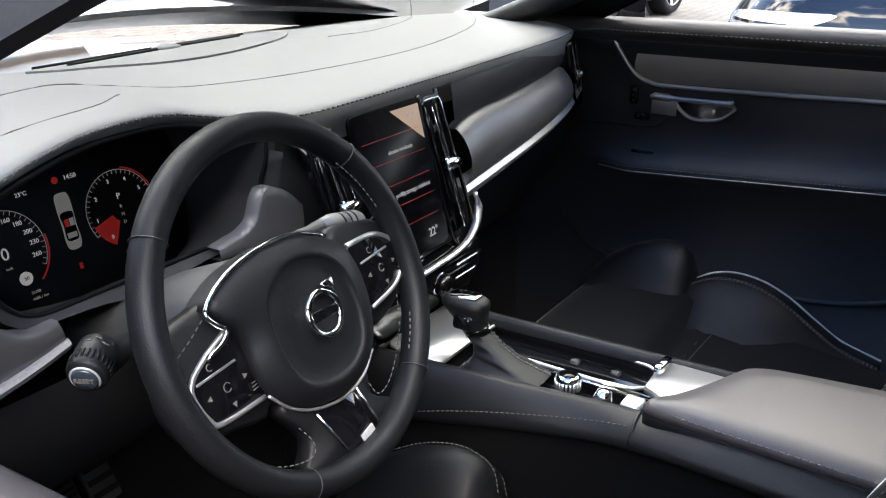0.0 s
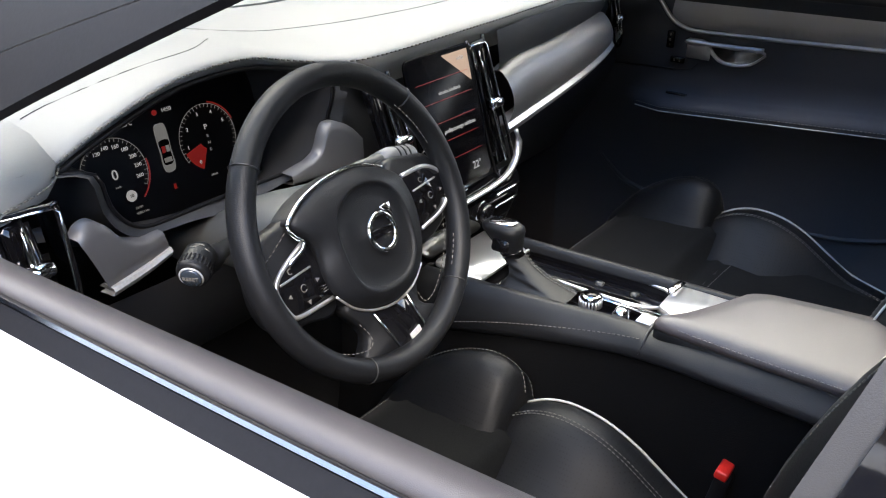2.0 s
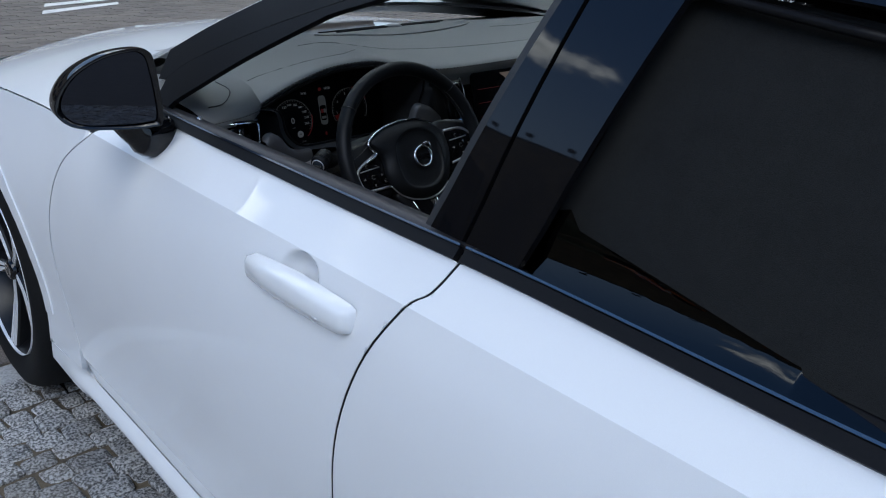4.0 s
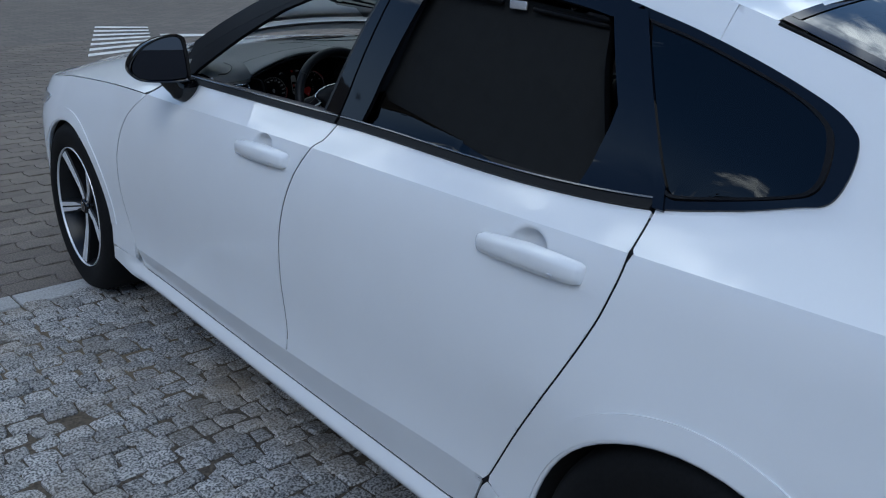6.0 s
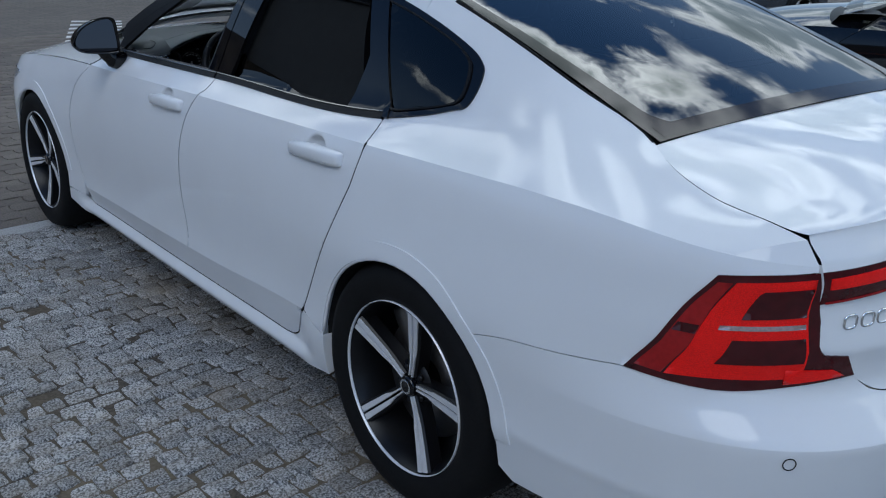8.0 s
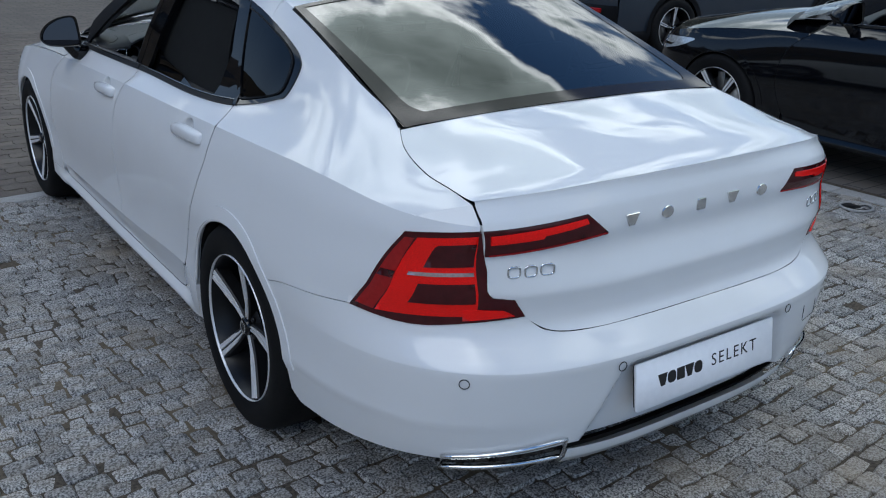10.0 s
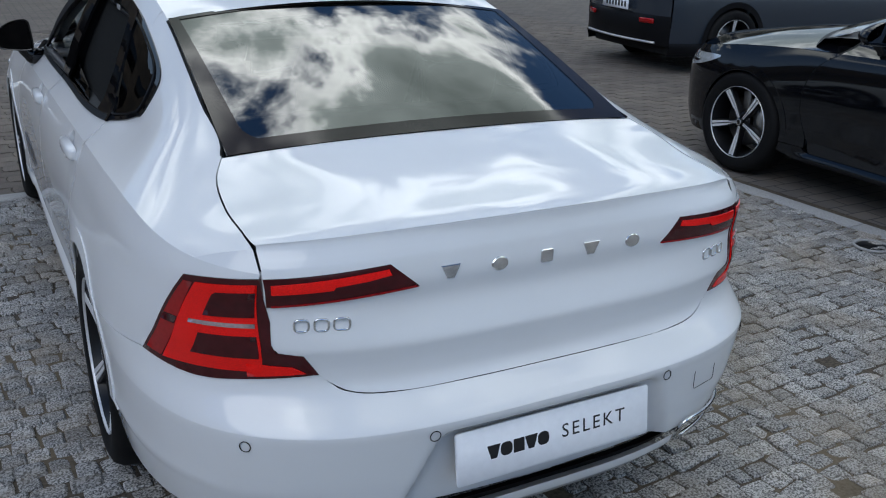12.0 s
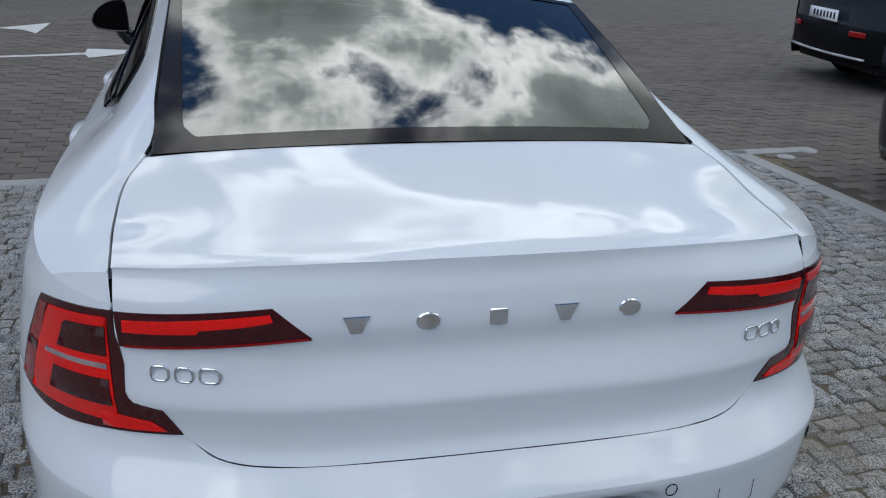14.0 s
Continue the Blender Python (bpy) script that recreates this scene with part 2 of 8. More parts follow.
M = dict(
    paint=mat("white_paint", (0.74, 0.745, 0.75), 0.5, 0, 1.0, (900, 0.015, 0), (3.0, 0.12, (0.52, 0.50, 0.47)), 0.0),
    black_gloss=mat("black_gloss", (0.004, 0.004, 0.005), 0.03, 0, 0.0, (300, 0.1, 0), (0, 0, (0, 0, 0)), 0.42),
    black_trim=mat("black_trim", (0.006, 0.006, 0.007), 0.45, 0, 0, (260, 0.15, 0.0001), (0, 0, (0, 0, 0)), 0.12),
    under=mat("underbody", (0.012, 0.012, 0.012), 0.8, 0, 0, (60, 0.3, 0.001)),
    rubber=mat("rubber", (0.006, 0.006, 0.0064), 0.7, 0, 0, (150, 0.25, 0.0004), (9, 0.2, (0.016, 0.015, 0.014)), 0.15),
    chrome=mat("chrome", (0.78, 0.79, 0.80), 0.07, 1.0, 0, (80, 0.03, 0)),
    satin=mat("satin_metal", (0.62, 0.62, 0.63), 0.30, 0.85, 0, (700, 0.05, 0.00004)),
    alloy=mat("diamond_cut_alloy", (0.74, 0.74, 0.75), 0.36, 0.35, 0.3, (500, 0.06, 0)),
    alloy_black=mat("black_alloy", (0.006, 0.006, 0.007), 0.35, 0, 0.0, (90, 0.2, 0), (0, 0, (0, 0, 0)), 0.3),
    steel=mat("brake_steel", (0.30, 0.29, 0.28), 0.4, 1.0, 0, (200, 0.15, 0.0002)),
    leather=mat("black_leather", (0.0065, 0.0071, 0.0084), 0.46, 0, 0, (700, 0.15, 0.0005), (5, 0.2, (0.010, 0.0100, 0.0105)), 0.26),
    # charcoal leather in sunlight: the brightness is put into its base colour
    dash=mat("sunlit_charcoal_leather", (0.235, 0.232, 0.222), 0.55, 0, 0, (1100, 0.10, 0.00025), (6, 0.25, (0.25, 0.245, 0.235)), 0.35),
    lining=mat("door_lining", (0.040, 0.037, 0.039), 0.5, 0, 0, (1300, 0.1, 0.0003)),
    # arm rest leather, paled and pinkened to imitate sky reflected on its top
    pad=mat("skylit_leather", (0.068, 0.059, 0.060), 0.42, 0, 0, (700, 0.12, 0.0004), (6, 0.2, (0.056, 0.051, 0.050)), 0.5),
    door_leather=mat("door_leather", (0.055, 0.058, 0.066), 0.6, 0, 0, (700, 0.15, 0.0004), (5, 0.2, (0.048, 0.050, 0.056)), 0.15),
    # the woven decor again, paler in place of light on the doors
    decor_lit=mat("lit_woven_decor", (0.34, 0.33, 0.32), 0.40, 0.4, 0, (1800, 0.12, 0.0001)),
    tunnel=mat("tunnel_carpet", (0.0045, 0.0047, 0.0052), 0.98, 0, 0, (900, 0.5, 0.001), (8, 0.4, (0.003, 0.003, 0.0033)), 0.05),
    binnacle=mat("grained_binnacle", (0.017, 0.018, 0.021), 0.6, 0, 0, (1400, 0.12, 0.0002)),
    plastic=mat("charcoal_plastic", (0.017, 0.0173, 0.0185), 0.5, 0, 0, (1500, 0.1, 0.0002)),
    suede=mat("black_suede", (0.0055, 0.0058, 0.0060), 0.95, 0, 0, (400, 0.35, 0.0004), (10, 0.4, (0.0075, 0.0077, 0.0080)), 0.08, 0.03),
    perf=perforated("perforated_leather", (0.0075, 0.0080, 0.0090)),
    mesh_cloth=mat("blind_mesh", (0.016, 0.0165, 0.0165), 0.9, 0, 0, (1200, 0.5, 0.0005), (30, 0.3, (0.009, 0.009, 0.009)), 0.05),
    carpet=mat("black_carpet", (0.009, 0.009, 0.010), 0.98, 0, 0, (700, 0.4, 0.002), (0, 0, (0, 0, 0)), 0.1),
    decor=mat("woven_metal_decor", (0.128, 0.126, 0.128), 0.42, 0.35, 0, (1800, 0.12, 0.0001)),
    thread=mat("pale_thread", (0.12, 0.113, 0.103), 0.8, 0, 0, (2000, 0.2, 0.0003)),
    piping=mat("white_piping", (0.50, 0.49, 0.46), 0.5, 0, 0, (800, 0.1, 0)),
    red=mat("red_lens", (0.88, 0.006, 0.004), 0.22, 0, 0.25, (420, 0.22, 0.0005), (0, 0, (0, 0, 0)), 0.3),
    red_deep=mat("deep_red_lens", (0.30, 0.007, 0.008), 0.10, 0, 0.3, (90, 0.12, 0), (0, 0, (0, 0, 0)), 0.3),
    red_dark=mat("smoked_lens", (0.050, 0.004, 0.006), 0.08, 0, 0.3, (40, 0.2, 0), (0, 0, (0, 0, 0)), 0.3),
    lens_clear=mat("clear_reflector", (0.55, 0.42, 0.42), 0.15, 0.6, 1.0, (200, 0.2, 0)),
    plate=mat("plate_white", (0.78, 0.79, 0.82), 0.35, 0, 0.3, (50, 0.03, 0)),
    ink=mat("black_ink", (0.008, 0.008, 0.009), 0.4, 0, 0, (200, 0.2, 0)),
    screen=mat("screen_glass", (0.0022, 0.0022, 0.0028), 0.25, 0, 0.0, (20, 0.2, 0), (0, 0, (0, 0, 0)), 0.03),
    display=mat("matt_display", (0.011, 0.011, 0.012), 0.6, 0, 0.0, (20, 0.2, 0), (0, 0, (0, 0, 0)), 0.08),
    shroud=mat("grey_shroud", (0.052, 0.053, 0.051), 0.55, 0, 0, (1200, 0.1, 0.0002)),
    # unseen headlining, made pale so that it bounces extra light into the cabin
    lining_bounce=mat("bounce_headlining", (0.55, 0.53, 0.50), 0.9, 0, 0, (900, 0.06, 0.0003)),
    mirror=mat("mirror_glass", (0.055, 0.062, 0.080), 0.01, 1.0, 0, (20, 0.01, 0)),
    belt_red=mat("red_buckle", (0.55, 0.02, 0.015), 0.4, 0, 0, (300, 0.1, 0)),
    silver_plastic=mat("silver_plastic", (0.60, 0.60, 0.61), 0.32, 0.5, 0, (300, 0.1, 0)),
    tint=glass("privacy_glass", (0.02, 0.021, 0.022), 1.5),
    clear=glass("windscreen_glass", (0.90, 0.93, 0.92), 1.45),
    rear_glass=glass("rear_window_glass", (0.14, 0.16, 0.15), 2.5),
    ceramic=mat("ceramic_print", (0.020, 0.015, 0.014), 0.06, 0, 0, (300, 0.1, 0), (0, 0, (0, 0, 0)), 0.20),
    dark_chrome=mat("dark_chrome", (0.22, 0.218, 0.215), 0.16, 1.0, 0, (200, 0.05, 0)),
    granite=mat("granite", (0.255, 0.248, 0.238), 0.66, 0, 0, (150, 0.75, 0.006), (2.0, 0.8, (0.23, 0.18, 0.12)), 0.45, 0, 0.24),
    sand=mat("joint_sand", (0.075, 0.062, 0.048), 0.95, 0, 0, (90, 0.5, 0.003), (1.1, 0.9, (0.21, 0.165, 0.105)), 0.2),
    kerb=mat("kerb_stone", (0.34, 0.335, 0.325), 0.8, 0, 0, (120, 0.25, 0.001), (4, 0.3, (0.22, 0.21, 0.195)), 0.3, 0, 0.08),
    paver=mat("concrete_paver", (0.135, 0.115, 0.098), 0.85, 0, 0, (140, 0.3, 0.001), (0.9, 0.6, (0.085, 0.076, 0.070)), 0.3, 0, 0.16),
    marking=mat("road_marking", (0.60, 0.59, 0.57), 0.7, 0, 0, (40, 0.2, 0), (12, 0.5, (0.35, 0.33, 0.31))),
    billboard=mat("faded_print", (0.030, 0.034, 0.045), 0.7, 0, 0, (0.9, 0.5, 0), (0.4, 0.6, (0.075, 0.062, 0.055))),
    wall_tan=mat("tan_plaster", (0.10, 0.075, 0.052), 0.85, 0, 0, (1.5, 0.5, 0), (0.35, 0.7, (0.035, 0.032, 0.030))),
    bank=mat("planted_bank", (0.045, 0.05, 0.035), 0.95, 0, 0, (2.5, 0.6, 0), (0.5, 0.5, (0.10, 0.085, 0.06))),
    orange=mat("orange_paint", (0.40, 0.10, 0.02), 0.3, 0, 1.0, (100, 0.05, 0)),
    van_paint=mat("van_paint", (0.70, 0.71, 0.72), 0.35, 0, 0.8, (100, 0.02, 0)),
    lamp_glass=mat("lamp_glass", (0.62, 0.65, 0.68), 0.12, 0.5, 1.0, (60, 0.3, 0)),
    navy=mat("slate_paint", (0.026, 0.034, 0.046), 0.25, 0, 0.4, (900, 0.1, 0)),
    black_paint=mat("black_paint", (0.003, 0.0035, 0.005), 0.06, 0, 0.0, (900, 0.1, 0)),
    glow_white=glow("display_white", (0.9, 0.95, 1.0), 0.022),
    glow_red=glow("display_red", (0.9, 0.04, 0.03), 0.010),
    glow_grey=glow("display_grey", (0.65, 0.68, 0.68), 0.012),
    glow_reflection=glow("display_reflection", (0.30, 0.22, 0.17), 0.11),
)
# coarse crystals of the granite, speckled pavers
for key in ("granite", "paver"):
    for node in M[key].node_tree.nodes:
        if node.bl_idname == "ShaderNodeValToRGB" and node.color_ramp.elements[0].position < 0.31:
            node.color_ramp.elements[0].position, node.color_ramp.elements[1].position = 0.40, 0.60

# ---- tools ----


def part(name, bm, material, parent=None, label="", smooth=True):
    me = bpy.data.meshes.new(name)
    bmesh.ops.recalc_face_normals(bm, faces=bm.faces[:])
    for f in bm.faces:
        f.smooth = smooth
    bm.to_mesh(me)
    bm.free()
    me.materials.append(M[material])
    ob = new(name, me)
    ob.parent = parent
    if label:
        tagged(ob, label)
    return ob


def crisp(ob, angle=35):
    ob.data.set_sharp_from_angle(angle=radians(angle))
    return ob


def spline(*pts):
    """A smooth function through (key, value...) points in order of their key."""
    a = np.array(sorted(pts), float)
    k, v = a[:, 0], a[:, 1:]
    g = np.gradient(v, k, axis=0) if len(k) > 2 else np.repeat((v[1:] - v[:1]) / (k[1] - k[0]), 2, 0)

    def f(t):
        t = min(max(t, k[0]), k[-1])
        i = min(max(int(np.searchsorted(k, t)) - 1, 0), len(k) - 2)
        h = k[i + 1] - k[i]
        s = (t - k[i]) / h
        r = ((2 * s ** 3 - 3 * s ** 2 + 1) * v[i] + (s ** 3 - 2 * s ** 2 + s) * h * g[i]
             + (3 * s ** 2 - 2 * s ** 3) * v[i + 1] + (s ** 3 - s ** 2) * h * g[i + 1])
        return float(r[0]) if len(r) == 1 else r
    return f


def curve(pts, n=8, closed=False):
    """Points of a smooth line through pts (any dimension)."""
    p = [np.array(q, float) for q in pts]
    out, m = [], len(p)
    for i in range(m if closed else m - 1):
        a = p[i - 1] if (i or closed) else 2 * p[0] - p[1]
        b, c = p[i], p[(i + 1) % m]
        d = p[(i + 2) % m] if (closed or i + 2 < m) else 2 * p[-1] - p[-2]
        for j in range(n):
            s = j / n
            out.append(0.5 * (2 * b + (c - a) * s + (2 * a - 5 * b + 4 * c - d) * s * s + (3 * b - a - 3 * c + d) * s ** 3))
    return out if closed else out + [p[-1]]


def sheet(bm, rows, close_u=False, close_v=False):
    """Quads between rows of points."""
    v = [[bm.verts.new(tuple(p)) for p in r] for r in rows]
    nr, nc = len(v), len(v[0])
    for i in range(nr if close_u else nr - 1):
        for j in range(nc if close_v else nc - 1):
            q = [v[i][j], v[(i + 1) % nr][j], v[(i + 1) % nr][(j + 1) % nc], v[i][(j + 1) % nc]]
            try:
                bm.faces.new(q)
            except ValueError:
                pass
    return v


def tube(line, radius, sides=8, closed=False, flat=1.0, up=(0, 0, 1), caps=True):
    """A round or flattened bar along a line; radius may be a list."""
    bm = bmesh.new()
    p = [Vector(q) for q in line]
    rings = []
    for i, q in enumerate(p):
        a = p[i - 1] if (i or closed) else p[0]
        b = p[(i + 1) % len(p)] if (closed or i + 1 < len(p)) else p[-1]
        t = (b - a).normalized()
        s = t.cross(Vector(up))
        s = s.normalized() if s.length > 1e-4 else Vector((1, 0, 0))
        w = s.cross(t).normalized()
        r = radius[i] if isinstance(radius, (list, tuple)) else radius
        rings.append([q + s * r * math.cos(k * 2 * math.pi / sides) + w * r * flat * math.sin(k * 2 * math.pi / sides) for k in range(sides)])
    v = sheet(bm, rings, closed, True)
    if caps and not closed:
        bm.faces.new(v[0][::-1])
        bm.faces.new(v[-1])
    return bm


def on(m, bm):
    bm.transform(m)
    return bm


def block(sx, sy, sz, bevel=0.004, seg=2):
    bm = bmesh.new()
    bmesh.ops.create_cube(bm, size=1)
    for v in bm.verts:
        v.co = Vector((v.co.x * sx, v.co.y * sy, v.co.z * sz))
    if bevel:
        bmesh.ops.bevel(bm, geom=bm.edges[:], offset=min(bevel, 0.45 * min(sx, sy, sz)), segments=seg, affect="EDGES", profile=0.5)
    return bm


def disc(r, depth, sides=24, bevel=0.0):
    """A short cylinder along z, from 0 to depth."""
    bm = bmesh.new()
    prof = [(0, 0), (r, 0), (r, depth - bevel), (r - bevel, depth), (0, depth)]
    rows = [[(a * math.cos(k * 2 * math.pi / sides), a * math.sin(k * 2 * math.pi / sides), z) for k in range(sides)] for a, z in prof]
    sheet(bm, rows, False, True)
    bmesh.ops.remove_doubles(bm, verts=bm.verts[:], dist=1e-6)
    return bm


def lathe(prof, sides=48):
    """Turned about the x axis: prof of (x, radius)."""
    bm = bmesh.new()
    sheet(bm, [[(x, r * math.cos(k * 2 * math.pi / sides), r * math.sin(k * 2 * math.pi / sides)) for k in range(sides)] for x, r in prof], False, True)
    bmesh.ops.remove_doubles(bm, verts=bm.verts[:], dist=1e-6)
    return bm


def plateau(outline, depth, inset=0.0, dome=0.0):
    """A flat piece with a given outline (x, y), from z = 0 up to depth, its upper edge drawn in by inset."""
    bm = bmesh.new()
    c = np.mean(np.array(outline, float), axis=0)
    rows = [[(p[0], p[1], 0) for p in outline], [(p[0], p[1], depth - inset) for p in outline]]
    if inset:
        rows.append([(*(c + (np.array(p) - c) * max(0.0, 1 - inset / max(1e-6, np.linalg.norm(np.array(p) - c)))), depth) for p in outline])
    v = sheet(bm, rows, False, True)
    top = v[-1]
    if dome:
        for k in (0.75, 0.5, 0.25):
            ring = [bm.verts.new((*(c + (np.array(p.co[:2]) - c) * k), depth + dome * (1 - k * k))) for p in top]
            prev = top if k == 0.75 else last
            for i in range(len(ring)):
                bm.faces.new((prev[i], prev[(i + 1) % len(ring)], ring[(i + 1) % len(ring)], ring[i]))
            last = ring
        bm.faces.new(last)
    else:
        bm.faces.new(top)
    bm.faces.new(v[0][::-1])
    return bm


def rounded(w, h, r, n=5, cx=0.0, cy=0.0):
    pts = []
    for k, (sx, sy) in enumerate(((1, 1), (-1, 1), (-1, -1), (1, -1))):
        for i in range(n + 1):
            a = (k + i / n) * math.pi / 2
            pts.append((cx + sx * (w / 2 - r) + r * math.cos(a), cy + sy * (h / 2 - r) + r * math.sin(a)))
    return pts


def panel(outline, fn, du=0.03, dv=0.03, rim=0.014, lift=0.0, fold=None):
    """A sheet-metal piece: an outline in (u, v), cut fine, laid on the surface fn(u, v), with its edge turned in by rim."""
    bm = bmesh.new()
    bm.faces.new([bm.verts.new((p[0], p[1], 0)) for p in outline])
    a = np.array([p[:2] for p in outline], float)
    for axis, step in ((0, du), (1, dv)):
        lo, hi = a[:, axis].min(), a[:, axis].max()
        no = (1, 0, 0) if axis == 0 else (0, 1, 0)
        for k in range(1, int((hi - lo) / step) + 1):
            co = [0, 0, 0]
            co[axis] = lo + k * (hi - lo) / (int((hi - lo) / step) + 1)
            bmesh.ops.bisect_plane(bm, geom=bm.verts[:] + bm.edges[:] + bm.faces[:], dist=1e-6, plane_co=co, plane_no=no)
    hard = []
    if fold is not None:
        bmesh.ops.bisect_plane(bm, geom=bm.verts[:] + bm.edges[:] + bm.faces[:], dist=1e-6, plane_co=(0, fold, 0), plane_no=(0, 1, 0))
    bmesh.ops.triangulate(bm, faces=[f for f in bm.faces if len(f.verts) > 4])
    if fold is not None:
        hard = [e for e in bm.edges if all(abs(v.co.y - fold) < 2e-5 for v in e.verts) and not e.is_boundary]
    for v in bm.verts:
        v.co = Vector(fn(v.co.x, v.co.y))
    for e in hard:
        e.smooth = False
    bm.normal_update()
    big = max(bm.faces, key=lambda f: f.calc_area())
    c = big.calc_center_median()
    if big.normal.dot(Vector((c.x, c.y - 1.4, c.z - 0.6))) < 0:
        bmesh.ops.reverse_faces(bm, faces=bm.faces[:])
        bm.normal_update()
    if lift:
        off = {v: v.normal * lift for v in bm.verts}
        for v, o in off.items():
            v.co += o
    if rim:
        edges = [e for e in bm.edges if e.is_boundary]
        nor = {v: v.normal.copy() for e in edges for v in e.verts}
        for e in edges:
            p, q = e.verts
            n = [bm.verts.new(p.co), bm.verts.new(q.co), bm.verts.new(q.co - nor[q] * rim), bm.verts.new(p.co - nor[p] * rim)]
            bm.faces.new(n)
        bmesh.ops.remove_doubles(bm, verts=[v for v in bm.verts if all(len(f.verts) == 4 and f.calc_area() < rim * 0.2 for f in v.link_faces) and len(v.link_faces) == 1], dist=1e-6)
    return bm


def skin(name, bm, material, parent=None, label=""):
    """As part, but keeps the way the faces look."""
    me = bpy.data.meshes.new(name)
    for f in bm.faces:
        f.smooth = True
    bm.to_mesh(me)
    bm.free()
    me.materials.append(M[material])
    ob = new(name, me)
    ob.parent = parent
    if label:
        tagged(ob, label)
    return ob


def flip(bm):
    """The mirror image across the car's middle."""
    for v in bm.verts:
        v.co.x = -v.co.x
    bmesh.ops.reverse_faces(bm, faces=bm.faces[:])
    return bm


def strip(name, outer, inner, fn, material, parent, lift=0.004, rim=0.01, label="", mirror=False, across=2):
    """A band between two lines in (u, v), laid on a surface."""
    bm = bmesh.new()
    rows = [[fn(*((1 - k / across) * np.array(a) + k / across * np.array(b))) for a, b in zip(outer, inner)] for k in range(across + 1)]
    sheet(bm, rows)
    bm.normal_update()
    if sum(f.normal.x * f.calc_center_median().x for f in bm.faces) < 0:
        bmesh.ops.reverse_faces(bm, faces=bm.faces[:])
        bm.normal_update()
    off = {v: v.normal * lift for v in bm.verts}
    for v, o in off.items():
        v.co += o
    edges = [e for e in bm.edges if e.is_boundary]
    nor = {v: v.normal.copy() for e in edges for v in e.verts}
    for e in edges:
        p, q = e.verts
        bm.faces.new([bm.verts.new(p.co), bm.verts.new(q.co), bm.verts.new(q.co - nor[q] * rim), bm.verts.new(p.co - nor[p] * rim)])
    if mirror:
        flip(bm)
    return skin(name, bm, material, parent, label)


def lettering(text, size, depth=0.0004, spacing=1.0):
    """A mesh of a word in Blender's own font, lying in x, y, centred."""
    c = bpy.data.curves.new("word", "FONT")
    c.body, c.size, c.extrude, c.align_x, c.align_y, c.space_character = text, size, depth, "CENTER", "CENTER", spacing
    c.resolution_u = 3
    o = new("word", c)
    me = bpy.data.meshes.new_from_object(o.evaluated_get(bpy.context.evaluated_depsgraph_get()))
    bm = bmesh.new()
    bm.from_mesh(me)
    bpy.data.objects.remove(o)
    bpy.data.meshes.remove(me)
    return bm


def stitches(line, size=0.0045, gap=0.0035, width=0.0011, up=(0, 0, 1)):
    """Short threads along a line."""
    p = [Vector(q) for q in line]
    d = [0.0]
    for a, b in zip(p, p[1:]):
        d.append(d[-1] + (b - a).length)

    def at(s):
        i = min(max(int(np.searchsorted(d, s)) - 1, 0), len(p) - 2)
        k = (s - d[i]) / max(1e-9, d[i + 1] - d[i])
        return p[i].lerp(p[i + 1], k)
    verts, faces = [], []
    s = 0.0
    while s + size < d[-1]:
        a, b = at(s), at(s + size)
        t = (b - a).normalized()
        w = t.cross(Vector(up)).normalized() * width
        h = w.cross(t).normalized() * width
        k = len(verts)
        for q in (a, b):
            verts += [q + w, q + h, q - w, q - h]
        m = (a + b) / 2
        faces += [(k, k + 1, k + 5, k + 4), (k + 1, k + 2, k + 6, k + 5), (k + 2, k + 3, k + 7, k + 6), (k + 3, k, k + 4, k + 7), (k, k + 3, k + 2, k + 1), (k + 4, k + 5, k + 6, k + 7)]
        s += size + gap
    me = bpy.data.meshes.new("t")
    me.from_pydata(verts, [], faces)
    bm = bmesh.new()
    bm.from_mesh(me)
    bpy.data.meshes.remove(me)
    return bm


def join(*bms):
    out = bms[0]
    for b in bms[1:]:
        me = bpy.data.meshes.new("t")
        b.to_mesh(me)
        b.free()
        out.from_mesh(me)
        bpy.data.meshes.remove(me)
    return out

# ---- the white saloon: its surface ----
# x across (driver's side negative), y ahead, rear axle at y = 0, front axle at y = 2.941
AXLE_R, AXLE_F, WHEEL_Z, ARCH = 0.0, 2.941, 0.345, 0.372
TAIL, NOSE = -0.15, 3.05
crease_z = spline((-1.7, 0.925), (-1.0, 0.925), (-0.83, 0.940), (-0.6, 0.964), (-0.4, 0.968), (-0.2, 0.964), (0.0, 0.958), (0.22, 0.951), (0.6, 0.942), (1.2, 0.93), (2.0, 0.905), (2.6, 0.885), (3.2, 0.835), (3.6, 0.79), (4.5, 0.74))
flank = spline((0, 0.845), (0.05, 0.866), (0.12, 0.883), (0.20, 0.8920), (0.28, 0.8945), (0.36, 0.8925), (0.44, 0.888), (0.505, 0.8865), (0.55, 0.888), (0.60, 0.889), (0.66, 0.884), (0.72, 0.872), (0.78, 0.85), (0.9, 0.80))
above = spline((-0.14, 0.775), (-0.05, 0.815), (0.0, 0.845))
tail_y = spline((0.15, -0.96), (0.24, -1.045), (0.30, -1.075), (0.40, -1.10), (0.50, -1.118), (0.555, -1.128), (0.5775, -1.132), (0.579, -1.1315), (0.60, -1.109), (0.62, -1.088), (0.64, -1.067), (0.66, -1.056), (0.70, -1.054), (0.74, -1.059), (0.753, -1.0605), (0.764, -1.0575), (0.80, -1.045), (0.84, -1.035), (0.90, -1.040), (0.95, -1.032), (1.02, -1.015))
tail_n = spline((0.2, 3.2), (0.55, 3.5), (0.68, 3.3), (0.9, 4.0), (1.0, 4.0))
